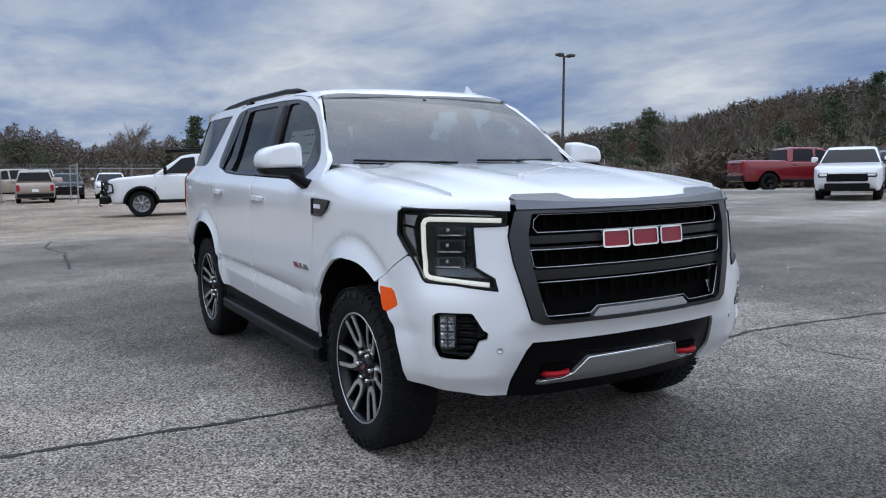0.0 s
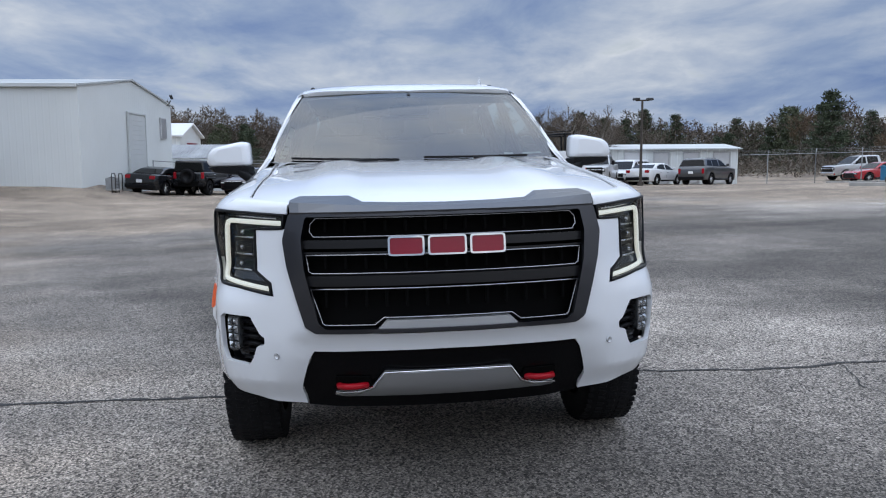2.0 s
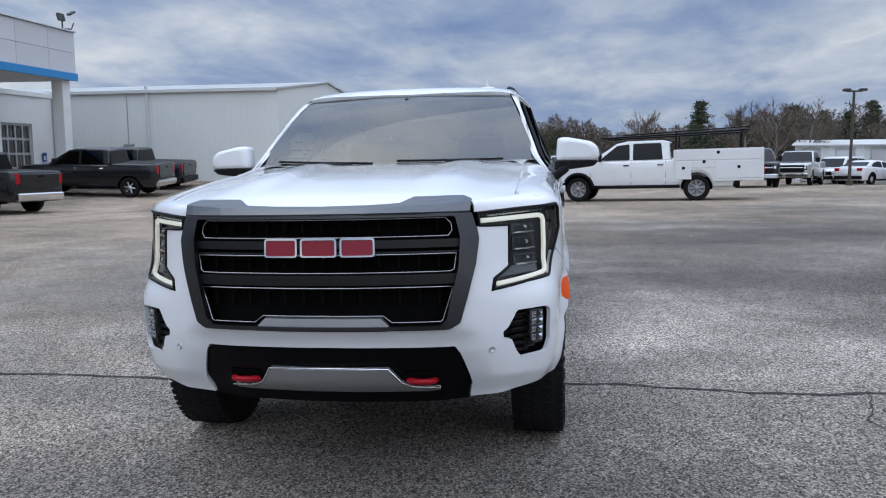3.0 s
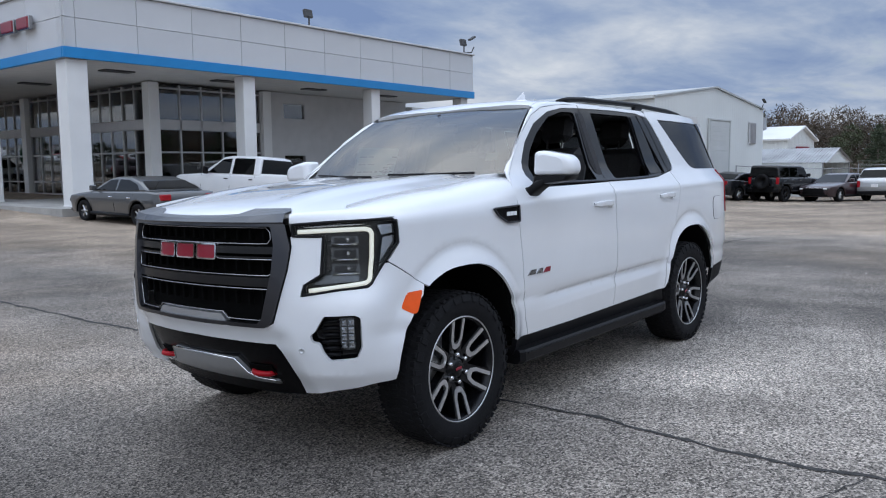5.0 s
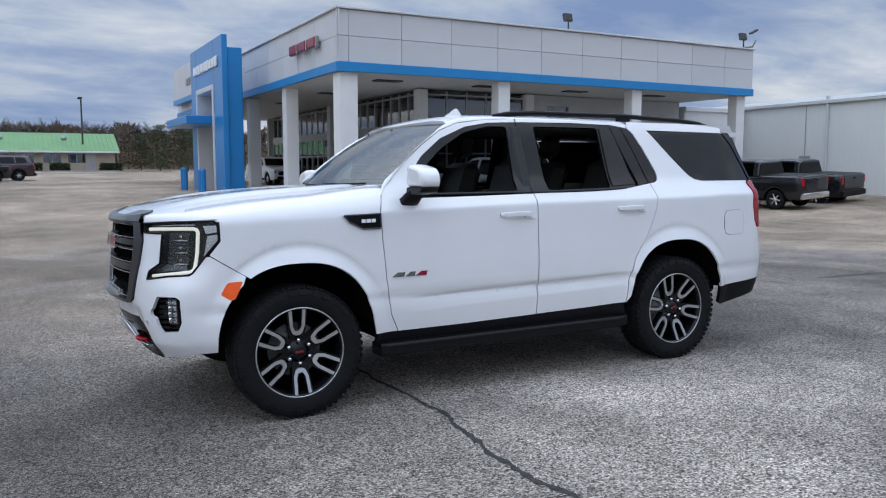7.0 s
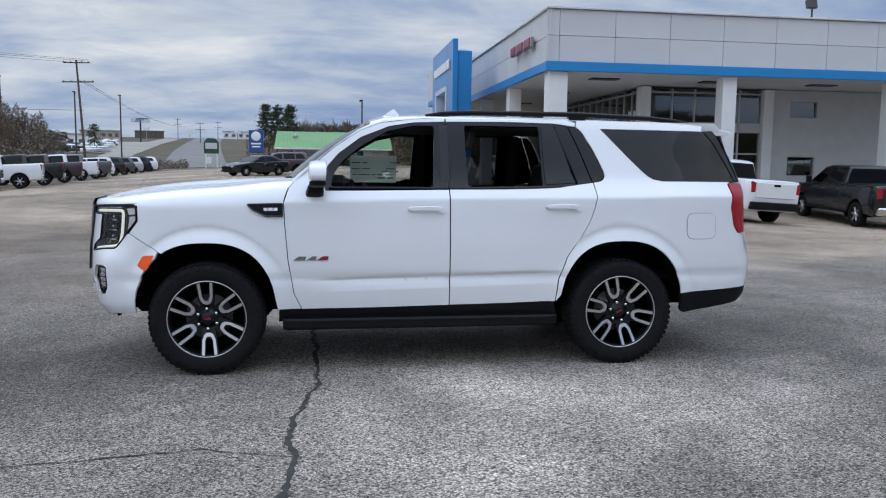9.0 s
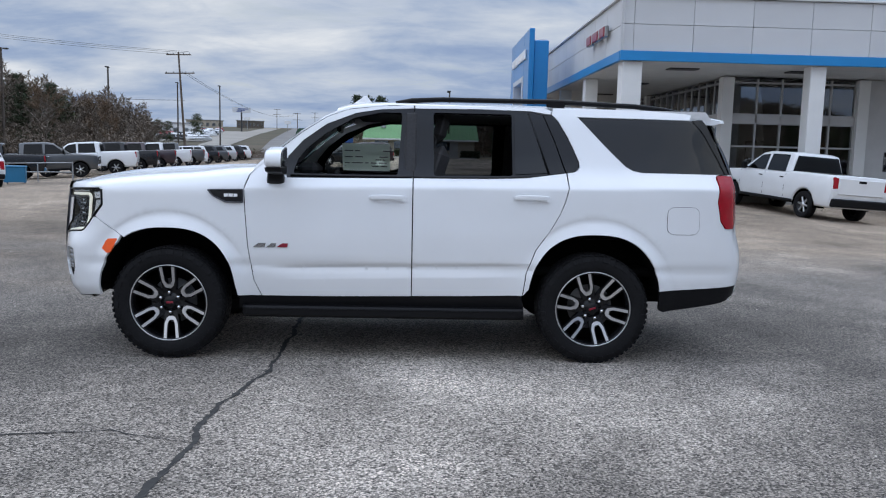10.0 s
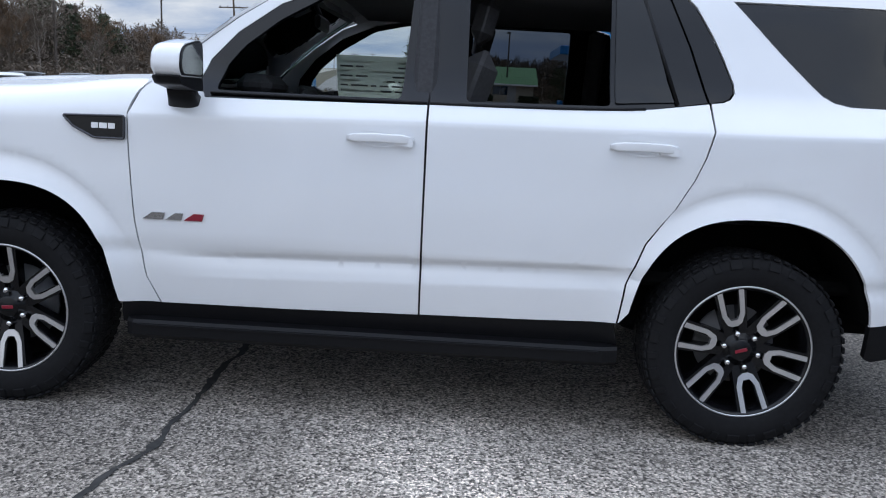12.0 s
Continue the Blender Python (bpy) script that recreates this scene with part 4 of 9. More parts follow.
def skin(s, z):
    """The body's side, nose and tail: a point s along the outline at height z."""
    a = abs(s)
    x, y = float(np.interp(a, PS, PXY[:, 0])), float(np.interp(a, PS, PXY[:, 1]))
    nx, ny = float(np.interp(a, PS, PNORM[:, 0])), float(np.interp(a, PS, PNORM[:, 1]))
    w = smoothstep(0.25, 0.75, nx)
    zt = z - table(SHOULDER, x) * smoothstep(1.05, 1.2, z) * (1 - smoothstep(1.32, 1.42, z)) if x < 0.3 else z
    off = table(NOSE, z) * w * (1 - 0.6 * (1 - smoothstep(0.78, 0.96, nx)) * (1 - smoothstep(0.6, 0.72, z))) + table(TUCK, zt) * (1 - w) if nx >= 0 else table(TUCK, zt) * (1 - smoothstep(0.2, 0.8, -nx)) + table(TAILTUCK, z) * smoothstep(0.2, 0.8, -nx)
    off -= flare(x, z) * (1 - w)
    if z > 1.30 and x < 0:
        off += tumble(x) * smoothstep(1.30, 1.45, z)
    if -2.75 < x < -0.6 and 0.5 < z < 0.8:
        off += table(CREASE, z - crease_shift(x)) * smoothstep(0.66, 0.95, -x) * (1 - smoothstep(2.3, 2.62, -x))
    if nx >= 0:
        off -= 0.058 * smoothstep(0.44, 0.66, x) * (1 - smoothstep(0.62, 0.96, nx)) * (1 - smoothstep(0.80, 1.0, z))
        # folds that frame the lower fascia
        fold = y - (0.585 + 0.08 * max(0.0, 0.607 - z) / 0.215)
        if z < 0.74 and y > 0.3:
            off += 0.030 * (1 - min(1.0, max(0.0, fold) / 0.085)) * (1 - smoothstep(0.66, 0.74, z))
        elif z < 0.70:
            off += 0.030 * (1 - smoothstep(0.66, 0.74, z))
        # the bumper tucks in under the lamps' level
        off += 0.035 * max(0.0, min(1.0, (0.505 - z) / 0.08)) * smoothstep(0.60, 0.75, y) * smoothstep(0.3, 0.6, x)
    x, y = x - nx * off, y - ny * off
    return (x, y if s >= 0 else -y, z)


HOODLINE = [(-0.80, 1.405), (-0.45, 1.402), (0.0, 1.383), (0.35, 1.352), (0.62, 1.312), (0.80, 1.272), (0.92, 1.215)]


def hood_z(x, y):
    a = abs(y)
    z = table(HOODLINE, x) - 0.055 * (a / 0.84) ** 3 * (1 - 0.7 * smoothstep(0.05, 0.6, -x))
    ridge = smoothstep(0.30, 0.42, a) * (1 - smoothstep(0.50, 0.60, a))
    return z + 0.014 * ridge * (1 - smoothstep(0.3, 0.85, x))


EDGE = 0.80


def wing(x, a):
    """The front wing: the side up to 1.19 m, then rolled over to the bonnet's edge (a runs on to 1.45)."""
    s = SX(x)
    if a <= 1.19:
        return skin(s, a)
    p = Vector(skin(s, 1.19))
    th = (a - 1.19) / 0.26 * math.pi / 2
    ye = min(EDGE, p.y - 0.03)
    return (p.x, p.y - (p.y - ye) * (1 - math.cos(th)), 1.19 + (hood_z(p.x, ye) - 1.19) * math.sin(th))


ROOFLINE = [(-4.06, 1.815), (-3.9, 1.842), (-3.5, 1.872), (-3.0, 1.893), (-2.2, 1.905), (-1.7, 1.906), (-1.4, 1.898), (-1.25, 1.882), (-1.165, 1.856), (-1.118, 1.832)]


def roof_z(x, y):
    return table(ROOFLINE, x) + 0.012 - 0.022 * (y / 0.74) ** 2 - 0.035 * (abs(y) / 0.74) ** 8


def shield(u, v):
    """The windscreen: u from -1 to 1 across, v from the cowl (0) to the roof (1)."""
    lo = Vector((-0.50 - 0.15 * u * u, 0.868 * u, 1.395 + 0.016 * u * u))
    hi = Vector((-1.118 - 0.055 * u * u, 0.682 * u, 1.834 - 0.014 * u * u))
    p = lo + (hi - lo) * v
    bulge = 0.045 * 4 * v * (1 - v) * (1 - 0.3 * u * u)
    return (p.x + bulge * 0.55, p.y, p.z + bulge * 0.6)


suv = thing("suv", "white full-size SUV with black grille, tinted windows and black alloys", "car", SLOPE.copy())


def both(name, geo, material, parent=None, label=""):
    """A part on the left and its twin on the right."""
    parent = parent or (suv, suv)
    return part(name, geo, material, parent[0], label), part(name, geo.mirrored(), material, parent[1], label)


def side(poly):
    return [(SX(x), z) for x, z in poly]


def sheet(poly, holes=(), step=0.05, depth=0.014, lift=0.0, surf=skin, out=(0, 1, 0), extra=()):
    g = Geo()
    panel(g, poly, surf, holes, step, depth, out, lift, extra)
    return g


def arch(cx, x_first, x_last, n=44):
    """Points over a wheel from one end of its arch to the other, as (x, z)."""
    out = []
    a0, a1 = (0.07 * math.pi, 0.93 * math.pi) if x_first > x_last else (0.93 * math.pi, 0.07 * math.pi)
    for i in range(n + 1):
        a = a0 + (a1 - a0) * i / n
        c, s_ = math.cos(a), math.sin(a)
        out.append((cx + 0.49 * math.copysign(abs(c) ** 0.78, c), 0.395 + 0.556 * abs(s_) ** 0.86))
    return out


def build_body():
    # front wing
    fw = [(-0.658, 0.467), (-0.606, 0.58), (-0.567, 0.82), (-0.546, 1.08), (-0.540, 1.235), (-0.570, 1.33), (-0.62, 1.39), (-0.74, 1.45)]
    arc = [p for p in arch(0, 0.5, -0.5) if p[0] < 0.315]
    poly = [(-0.74, 1.45), (-0.30, 1.45), (0.10, 1.45), (0.62, 1.45), (0.56, 1.235), (0.456, 1.224), (0.452, 1.10), (0.514, 1.020), (0.325, 0.896)] + arc + [(-0.498, 0.468)] + fw[:-1]
    g = Geo()
    fold = [(0.505 * d * math.cos(math.pi * k / 69), 0.405 + 0.54 * d * math.sin(math.pi * k / 69)) for k in range(70) for d in (1.10, 1.16, 1.205, 1.225, 1.245)]
    panel(g, poly, wing, (), 0.028, 0.014, (0, 1, 0), 0.0, fold)
    both("front_wing", g, "white_paint")
    # front door
    top_f = [(-0.545, 1.235), (-0.575, 1.33), (-0.640, 1.433), (-0.762, 1.518), (-0.930, 1.655), (-1.10, 1.768), (-1.25, 1.826), (-1.50, 1.858), (-1.735, 1.868)]
    dlo_f = [(-1.735, 1.845), (-1.50, 1.835), (-1.31, 1.803), (-1.099, 1.718), (-0.932, 1.594), (-0.83, 1.475), (-0.80, 1.39), (-0.84, 1.318), (-1.10, 1.320), (-1.737, 1.330)]
    poly = top_f + dlo_f + [(-1.738, 0.478), (-1.17, 0.468), (-0.665, 0.466), (-0.612, 0.58), (-0.573, 0.82), (-0.552, 1.08)]
    fd = both("front_door", sheet(side(poly), extra=ridges(-0.56, -1.73)), "white_paint")
    trim = [(-1.736, 1.841)] + dlo_f[1:-1] + [(-1.738, 1.334)]
    hole = rounded([(-1.628, 1.352), (-1.652, 1.812), (-1.50, 1.812), (-1.30, 1.768), (-1.10, 1.652), (-0.965, 1.540), (-0.900, 1.455), (-0.874, 1.352)], 0.025)
    both("window_trim", sheet(side(trim), [side(hole)], 0.06, 0.02, -0.004), "gloss_black", fd, "gloss black window surround")
    part("window_glass", sheet(side(hole), (), 0.07, 0.0, -0.016).mirrored(), "side_glass", fd[1])       # the left windows are wound down
    # rear door
    rear = [(-2.852, 1.388), (-2.861, 1.281), (-2.835, 1.18), (-2.80, 1.09), (-2.735, 0.975), (-2.63, 0.83), (-2.565, 0.66), (-2.545, 0.497)]
    poly = [(-1.746, 1.332), (-2.20, 1.338), (-2.625, 1.356)] + rear + [(-2.19, 0.486), (-1.746, 0.479)]
    rd = both("rear_door", sheet(side(poly), extra=ridges(-1.75, -2.86)), "white_paint")
    trim = [(-1.745, 1.841), (-2.22, 1.846), (-2.60, 1.838), (-2.690, 1.815), (-2.775, 1.612), (-2.846, 1.395), (-2.625, 1.361), (-2.20, 1.343), (-1.746, 1.337)]
    hole = rounded([(-1.890, 1.354), (-1.882, 1.818), (-2.460, 1.816), (-2.464, 1.364)], 0.022)
    both("window_trim", sheet(side(trim), [side(hole)], 0.06, 0.02, -0.004), "gloss_black", rd, "gloss black window surround")
    part("window_glass", sheet(side(hole), (), 0.07, 0.0, -0.016).mirrored(), "smoked_glass", rd[1])
    vent = rounded([(-2.482, 1.372), (-2.478, 1.815), (-2.580, 1.815), (-2.652, 1.61), (-2.722, 1.388)], 0.012)
    both("vent_glass", sheet(side(vent), (), 0.07, 0.0, 0.003), "smoked_panel", rd)
    both("vent_frame", Geo().tube([Vector(skin(SX(x), z)) + Vector((0, 0.003, 0)) for x, z in ((-2.583, 1.822), (-2.655, 1.61), (-2.727, 1.380))], 0.007, 6), "satin_black", rd)
    corner = [(-2.699, 1.815), (-2.784, 1.612), (-2.856, 1.396), (-2.905, 1.402), (-2.932, 1.415), (-2.947, 1.438), (-2.944, 1.472), (-2.905, 1.568), (-2.868, 1.648), (-2.795, 1.775), (-2.752, 1.815)]
    both("quarter_trim", sheet(side(corner), (), 0.05, 0.02, -0.003), "gloss_black", None, "gloss black trim behind the rear door")
    # top frame over the doors, white up to the roof
    poly = [(-1.745, 1.845), (-1.745, 1.868), (-2.70, 1.868), (-2.76, 1.845), (-2.745, 1.82), (-2.60, 1.842), (-2.22, 1.850)]
    both("door_header", sheet(side(poly), (), 0.05), "white_paint")
    # rear quarter
    arc = [p for p in arch(-3.071, -3.6, -2.5)]
    arc = [p for p in arc if p[0] < -2.56]
    poly = [(-2.552, 0.497), (-2.572, 0.66), (-2.637, 0.83), (-2.742, 0.978), (-2.806, 1.092), (-2.842, 1.182), (-2.868, 1.281), (-2.862, 1.390), (-2.908, 1.396), (-2.938, 1.410), (-2.955, 1.436), (-2.951, 1.474), (-2.912, 1.571), (-2.875, 1.651), (-2.802, 1.778), (-2.758, 1.820), (-2.77, 1.868),
            (-3.4, 1.868), (-3.84, 1.845), (-3.82, 1.800), (-2.948, 1.806), (-3.148, 1.590), (-3.262, 1.475), (-3.300, 1.440), (-3.345, 1.415), (-3.41, 1.402), (-4.02, 1.400),
            (-3.985, 1.385), (-3.962, 1.20), (-3.99, 1.06), (-4.03, 1.005), (-4.15, 1.01), (-4.215, 0.90), (-4.22, 0.75), (-4.21, 0.585), (-3.545, 0.545)] + arc[0:]
    both("rear_quarter", sheet(side(poly), (), 0.03, extra=ridges(-2.86, -3.95, False, (-3.071,))), "white_paint")
    hole = [(-2.960, 1.798), (-3.155, 1.588), (-3.268, 1.473), (-3.305, 1.443), (-3.350, 1.419), (-3.415, 1.406), (-4.085, 1.404), (-4.02, 1.55), (-3.91, 1.72), (-3.835, 1.798)]
    both("quarter_window", sheet(side(hole), (), 0.08, 0.012, -0.004), "privacy_glass", None, "dark privacy glass")
    # black sheet behind the glass stands in for the unlit cabin
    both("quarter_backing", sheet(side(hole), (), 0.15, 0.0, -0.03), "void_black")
    g = sheet(side([(-3.84, 1.800), (-3.93, 1.70), (-4.035, 1.53), (-4.095, 1.404), (-4.14, 1.404), (-4.06, 1.60), (-3.97, 1.765), (-3.93, 1.805)]), (), 0.05, 0.012, 0.002)
    both("rear_pillar_trim", g, "gloss_black")
    # fuel flap, a fine line in the quarter
    fl = rounded([(-3.585, 1.160), (-3.825, 1.160), (-3.825, 0.963), (-3.585, 0.963)], 0.06)
    flp = part("fuel_flap", sheet(side(fl), (), 0.06, 0.01, 0.0025), "white_paint", suv)
    ring = Geo().tube([Vector(skin(SX(x), z)) for x, z in fl], 0.0028, 5, True)
    part("gap", ring, "satin_black", flp)
    # sills and running boards
    poly = [(-0.51, 0.463), (-1.17, 0.463), (-1.75, 0.474), (-2.53, 0.492), (-2.56, 0.40), (-0.50, 0.37)]
    both("sill", sheet(side(poly), (), 0.08, 0.03, -0.006), "satin_black")
    g = Geo()
    prof = [(0.90, 0.40), (1.005, 0.398), (1.015, 0.385), (1.015, 0.335), (0.99, 0.315), (0.86, 0.315), (0.86, 0.39)]
    n = len(prof)
    xs = (-0.53, -0.56, -2.50, -2.56)
    vs = [(x, y - (0.02 if i in (0, 3) else 0), z) for i, x in enumerate(xs) for y, z in prof]
    fs = [(i * n + j, i * n + (j + 1) % n, (i + 1) * n + (j + 1) % n, (i + 1) * n + j) for i in range(3) for j in range(n)] + [tuple(range(n)), tuple(range(3 * n, 4 * n))[::-1]]
    g.add(vs, fs)
    g.box((-1.53, 1.017, 0.378), (1.9, 0.006, 0.008), 0.001)
    both("running_board", g, "satin_black")
    # lower rear valance
    both("rear_valance", sheet(side([(-3.552, 0.540), (-4.212, 0.580), (-4.20, 0.50), (-4.12, 0.46), (-3.60, 0.385), (-3.560, 0.40)]), (), 0.06, 0.03, -0.003), "trim_black")
    # bonnet
    g = Geo()
    e = EDGE - 0.004
    poly = [(-0.72, -e), (0.45, -e), (0.615, -0.795), (0.735, -0.70), (0.815, -0.60), (0.868, -0.46), (0.905, -0.25), (0.914, 0.0),
            (0.905, 0.25), (0.868, 0.46), (0.815, 0.60), (0.735, 0.70), (0.615, 0.795), (0.45, e), (-0.72, e), (-0.60, 0.55), (-0.54, 0.25), (-0.53, 0.0), (-0.54, -0.25), (-0.60, -0.55)]
    panel(g, poly, lambda x, y: (x, y, hood_z(x, y)), (), 0.05, 0.02, (0, 0, 1))
    part("bonnet", g, "white_paint", suv)
    # roof and spoiler
    g = Geo()
    poly = [(-1.122, 0.0), (-1.142, 0.40), (-1.178, 0.675), (-1.55, 0.672), (-2.0, 0.690), (-3.2, 0.712), (-3.75, 0.70), (-4.03, 0.66), (-4.06, 0.4), (-4.07, 0.0)]
    poly = poly + [(x, -y) for x, y in poly[-2:0:-1]]
    panel(g, poly, lambda x, y: (x, y, roof_z(x, y)), (), 0.07, 0.05, (0, 0, 1))
    part("roof", g, "white_paint", suv)
    g = Geo()
    prof = [(-3.80, 0.0), (-3.98, -0.005), (-4.075, -0.02), (-4.085, -0.04), (-4.02, -0.055), (-3.85, -0.05)]
    ys = (-0.70, -0.66, -0.3, 0, 0.3, 0.66, 0.70)
    vs = [(x + (0.04 if abs(y) > 0.68 else 0), y, roof_z(-3.9, y * 0.9) - 0.004 + dz) for y in ys for x, dz in prof]
    n = len(prof)
    g.add(vs, [(i * n + j, i * n + (j + 1) % n, (i + 1) * n + (j + 1) % n, (i + 1) * n + j) for i in range(len(ys) - 1) for j in range(n)] + [tuple(range(n)), tuple(range((len(ys) - 1) * n, len(ys) * n))], False)
    part("spoiler", g, "white_paint", suv)
    # roof side: rolls from the headers up to the roof sheet
    vs, fs = [], []
    xs = [-1.17 - 0.1 * i for i in range(29)]
    for x in xs:
        a = Vector(skin(SX(x), 1.866 if x < -1.5 else table([(-1.5, 1.860), (-1.25, 1.830), (-1.15, 1.80)], x)))
        yb = 0.735 - tumble(x)
        b = Vector((x, yb, roof_z(x, yb)))
        if a.y < b.y + 0.01:
            a.y = b.y + 0.01
        m_ = Vector(((a.x + b.x) / 2, a.y * 0.65 + b.y * 0.35, max(a.z, b.z) * 0.6 + min(a.z, b.z) * 0.4))
        vs += [tuple(a), tuple(m_), tuple(b)]
    for i in range(len(xs) - 1):
        for j in (0, 1):
            fs.append((3 * i + j, 3 * i + 3 + j, 3 * i + 4 + j, 3 * i + 1 + j))
    both("roof_side", Geo().add(vs, fs, True), "white_paint")
    # windscreen pillars between the screen and the door line
    line = [(-0.575, 1.33), (-0.605, 1.40), (-0.640, 1.437), (-0.762, 1.522), (-0.930, 1.659), (-1.10, 1.772), (-1.25, 1.830), (-1.36, 1.848)]
    vs, fs = [], []
    k = len(line)
    for i, (x, z) in enumerate(line):
        a = Vector(skin(SX(x), z))
        v = [-0.10, -0.03, 0.03, 0.24, 0.53, 0.82, 1.0, 1.06][i]
        b = Vector(shield(1.0, v))
        m_ = (a + b) / 2 + Vector((0.006, 0.010, 0.008))
        vs += [tuple(a), tuple(m_), tuple(b)]
    for i in range(k - 1):
        for j in (0, 1):
            fs.append((3 * i + j, 3 * i + 3 + j, 3 * i + 4 + j, 3 * i + 1 + j))
    both("screen_pillar", Geo().add(vs, fs, True), "white_paint")
    # the body's corner between the bonnet, the screen and the door
    vs, fs = [], []
    for i in range(9):
        u = i / 8
        a = Vector(wing(-0.36 - 0.36 * u, 1.45)) + Vector((0, -0.012, 0.002))
        b = Vector(shield(0.80 + 0.20 * u, -0.02 * u)) + Vector((0.004, 0.004, 0.004))
        m_ = (a + b) / 2 + Vector((0, 0, 0.006))
        c = Vector(skin(SX(-0.42 - 0.20 * u), 1.30 + 0.05 * u)) - Vector((0, 0.006, 0))
        vs += [tuple(b), tuple(m_), tuple(a), tuple((a + c) / 2 + Vector((0, 0.012, 0.012))), tuple(c)]
    fs = [(5 * i + j, 5 * i + 5 + j, 5 * i + 6 + j, 5 * i + 1 + j) for i in range(8) for j in range(2)]
    fs += [(5 * i + j, 5 * i + 5 + j, 5 * i + 6 + j, 5 * i + 1 + j) for i in range(5, 8) for j in (2, 3)]
    both("cowl_corner", Geo().add(vs, fs, True), "white_paint")
    g = Geo()
    panel(g, rounded([(-0.985, 0.0), (0.985, 0.0), (0.985, 1.0), (-0.985, 1.0)], 0.03), shield, (), 0.09, 0.01, (1, 0, 1))
    wsc = part("windscreen", g, "windscreen_glass", suv, "sloping clear windscreen mirroring the clouds")
    g = Geo()
    ring_in = rounded([(-0.968, 0.045), (0.968, 0.045), (0.965, 0.955), (-0.965, 0.955)], 0.05)
    panel(g, rounded([(-0.985, 0.0), (0.985, 0.0), (0.985, 1.0), (-0.985, 1.0)], 0.03), shield, [ring_in], 0.09, 0.0, (1, 0, 1), -0.006)
    part("black_border", g, "satin_black", wsc)
    g = Geo()
    panel(g, rounded([(-0.12, 0.90), (0.12, 0.90), (0.09, 0.78), (-0.09, 0.78)], 0.02), shield, (), 0.05, 0.0, (1, 0, 1), -0.008)
    part("sensor_patch", g, "satin_black", wsc)
    g = Geo()
    panel(g, [(0.80, 0.17), (0.89, 0.17), (0.885, 0.27), (0.795, 0.27)], shield, (), 0.05, 0.0, (1, 0, 1), -0.003)
    part("inspection_sticker", g, "paper_label", wsc, "small pale green sticker")
    # wipers and cowl
    g = Geo()
    panel(g, [(-0.72, -0.84), (-0.60, -0.55), (-0.53, 0), (-0.60, 0.55), (-0.72, 0.84), (-0.86, 0.84), (-0.70, 0.5), (-0.62, 0), (-0.70, -0.5), (-0.86, -0.84)],
          lambda x, y: (x, y, 1.378), (), 0.1, 0.02, (0, 0, 1))
    part("cowl_panel", g, "satin_black", suv)
    for y0 in (0.52, -0.22):
        g = Geo().tube([Vector(shield(y0 / 0.84, 0.0)) + Vector((0.015, 0, 0.004)), Vector(shield((y0 - 0.2) / 0.84, 0.006)) + Vector((0.015, 0, 0.010))], 0.008)
        g.tube([Vector(shield((y0 + 0.12 - 0.1 * i) / 0.84, 0.004 + 0.0035 * i)) + Vector((0.008, 0, 0.010)) for i in range(7)], 0.007, 6)
        part("wiper", g, "satin_black", suv)
    # roof rails, aerial fin
    pts = [(-1.60, 0.632, 1.884), (-1.72, 0.636, 1.908), (-1.95, 0.640, 1.920), (-2.8, 0.652, 1.920), (-3.4, 0.650, 1.900), (-3.62, 0.645, 1.880), (-3.72, 0.642, 1.860)]
    g = Geo().tube(pts, 0.019, 8)
    for i in (0, 3, 6):
        g.box((pts[i][0], pts[i][1], pts[i][2] - 0.02), (0.14, 0.035, 0.05), 0.012)
    both("roof_rail", g, "satin_black")
    fin = Geo()
    fin.add([(-1.25, 0.50, 1.872), (-1.42, 0.505, 1.885), (-1.37, 0.522, 1.893), (-1.37, 0.488, 1.896), (-1.352, 0.505, 1.944), (-1.375, 0.505, 1.947)],
            [(0, 2, 4), (0, 4, 3), (2, 1, 5, 4), (1, 3, 4, 5), (0, 3, 1, 2)])
    fin.lathe([(0.055, -0.012), (0.05, 0.004), (0.0, 0.008)], 20, pose(-1.33, 0.505, 1.888, 0, 2, 0))
    part("aerial_fin", fin, "white_paint", suv)
    # underbody, inner shell, tail
    inner = Geo().box((-1.70, 0, 0.56), (4.6, 1.1, 0.34), 0.05).box((-1.53, 0, 0.47), (2.0, 1.86, 0.12), 0.03)
    inner.box((0.45, 0, 0.70), (0.5, 1.15, 0.55), 0.05).box((-3.95, 0, 0.75), (0.5, 1.3, 0.5), 0.05)
    inner.box((-2.05, 0.0, 0.60), (0.9, 1.2, 0.1), 0.02)
    part("underbody", inner, "under_black", suv)
    inn = Geo()
    for x0, x1 in ((-0.56, -2.56),):
        inn.box(((x0 + x1) / 2, 0.90, 0.88), (abs(x1 - x0), 0.10, 0.82), 0.02)
    both("door_inner", inn, "interior_dark")
    part("bulkhead", Geo().box((-0.50, 0, 0.98), (0.06, 1.72, 0.72), 0.02).box((-2.0, 0, 0.66), (3.1, 1.7, 0.06), 0.02), "void_black", suv)
    g = Geo()
    panel(g, [(SX(-4.19), 0.46), (SX(-4.19), 1.0), (SX(-4.12), 1.4), (PS[-1] * 0.9985, 1.4), (PS[-1] * 0.9985, 0.46)], skin, (), 0.1, 0.01, (-1, 0, 0))
    both("tailgate", g, "white_paint")
    g = Geo()
    panel(g, [(SX(-4.16), 1.404), (SX(-4.08), 1.80), (PS[-1] * 0.9985, 1.80), (PS[-1] * 0.9985, 1.404)], skin, (), 0.1, 0.01, (-1, 0, 0))
    both("rear_window", g, "privacy_glass")
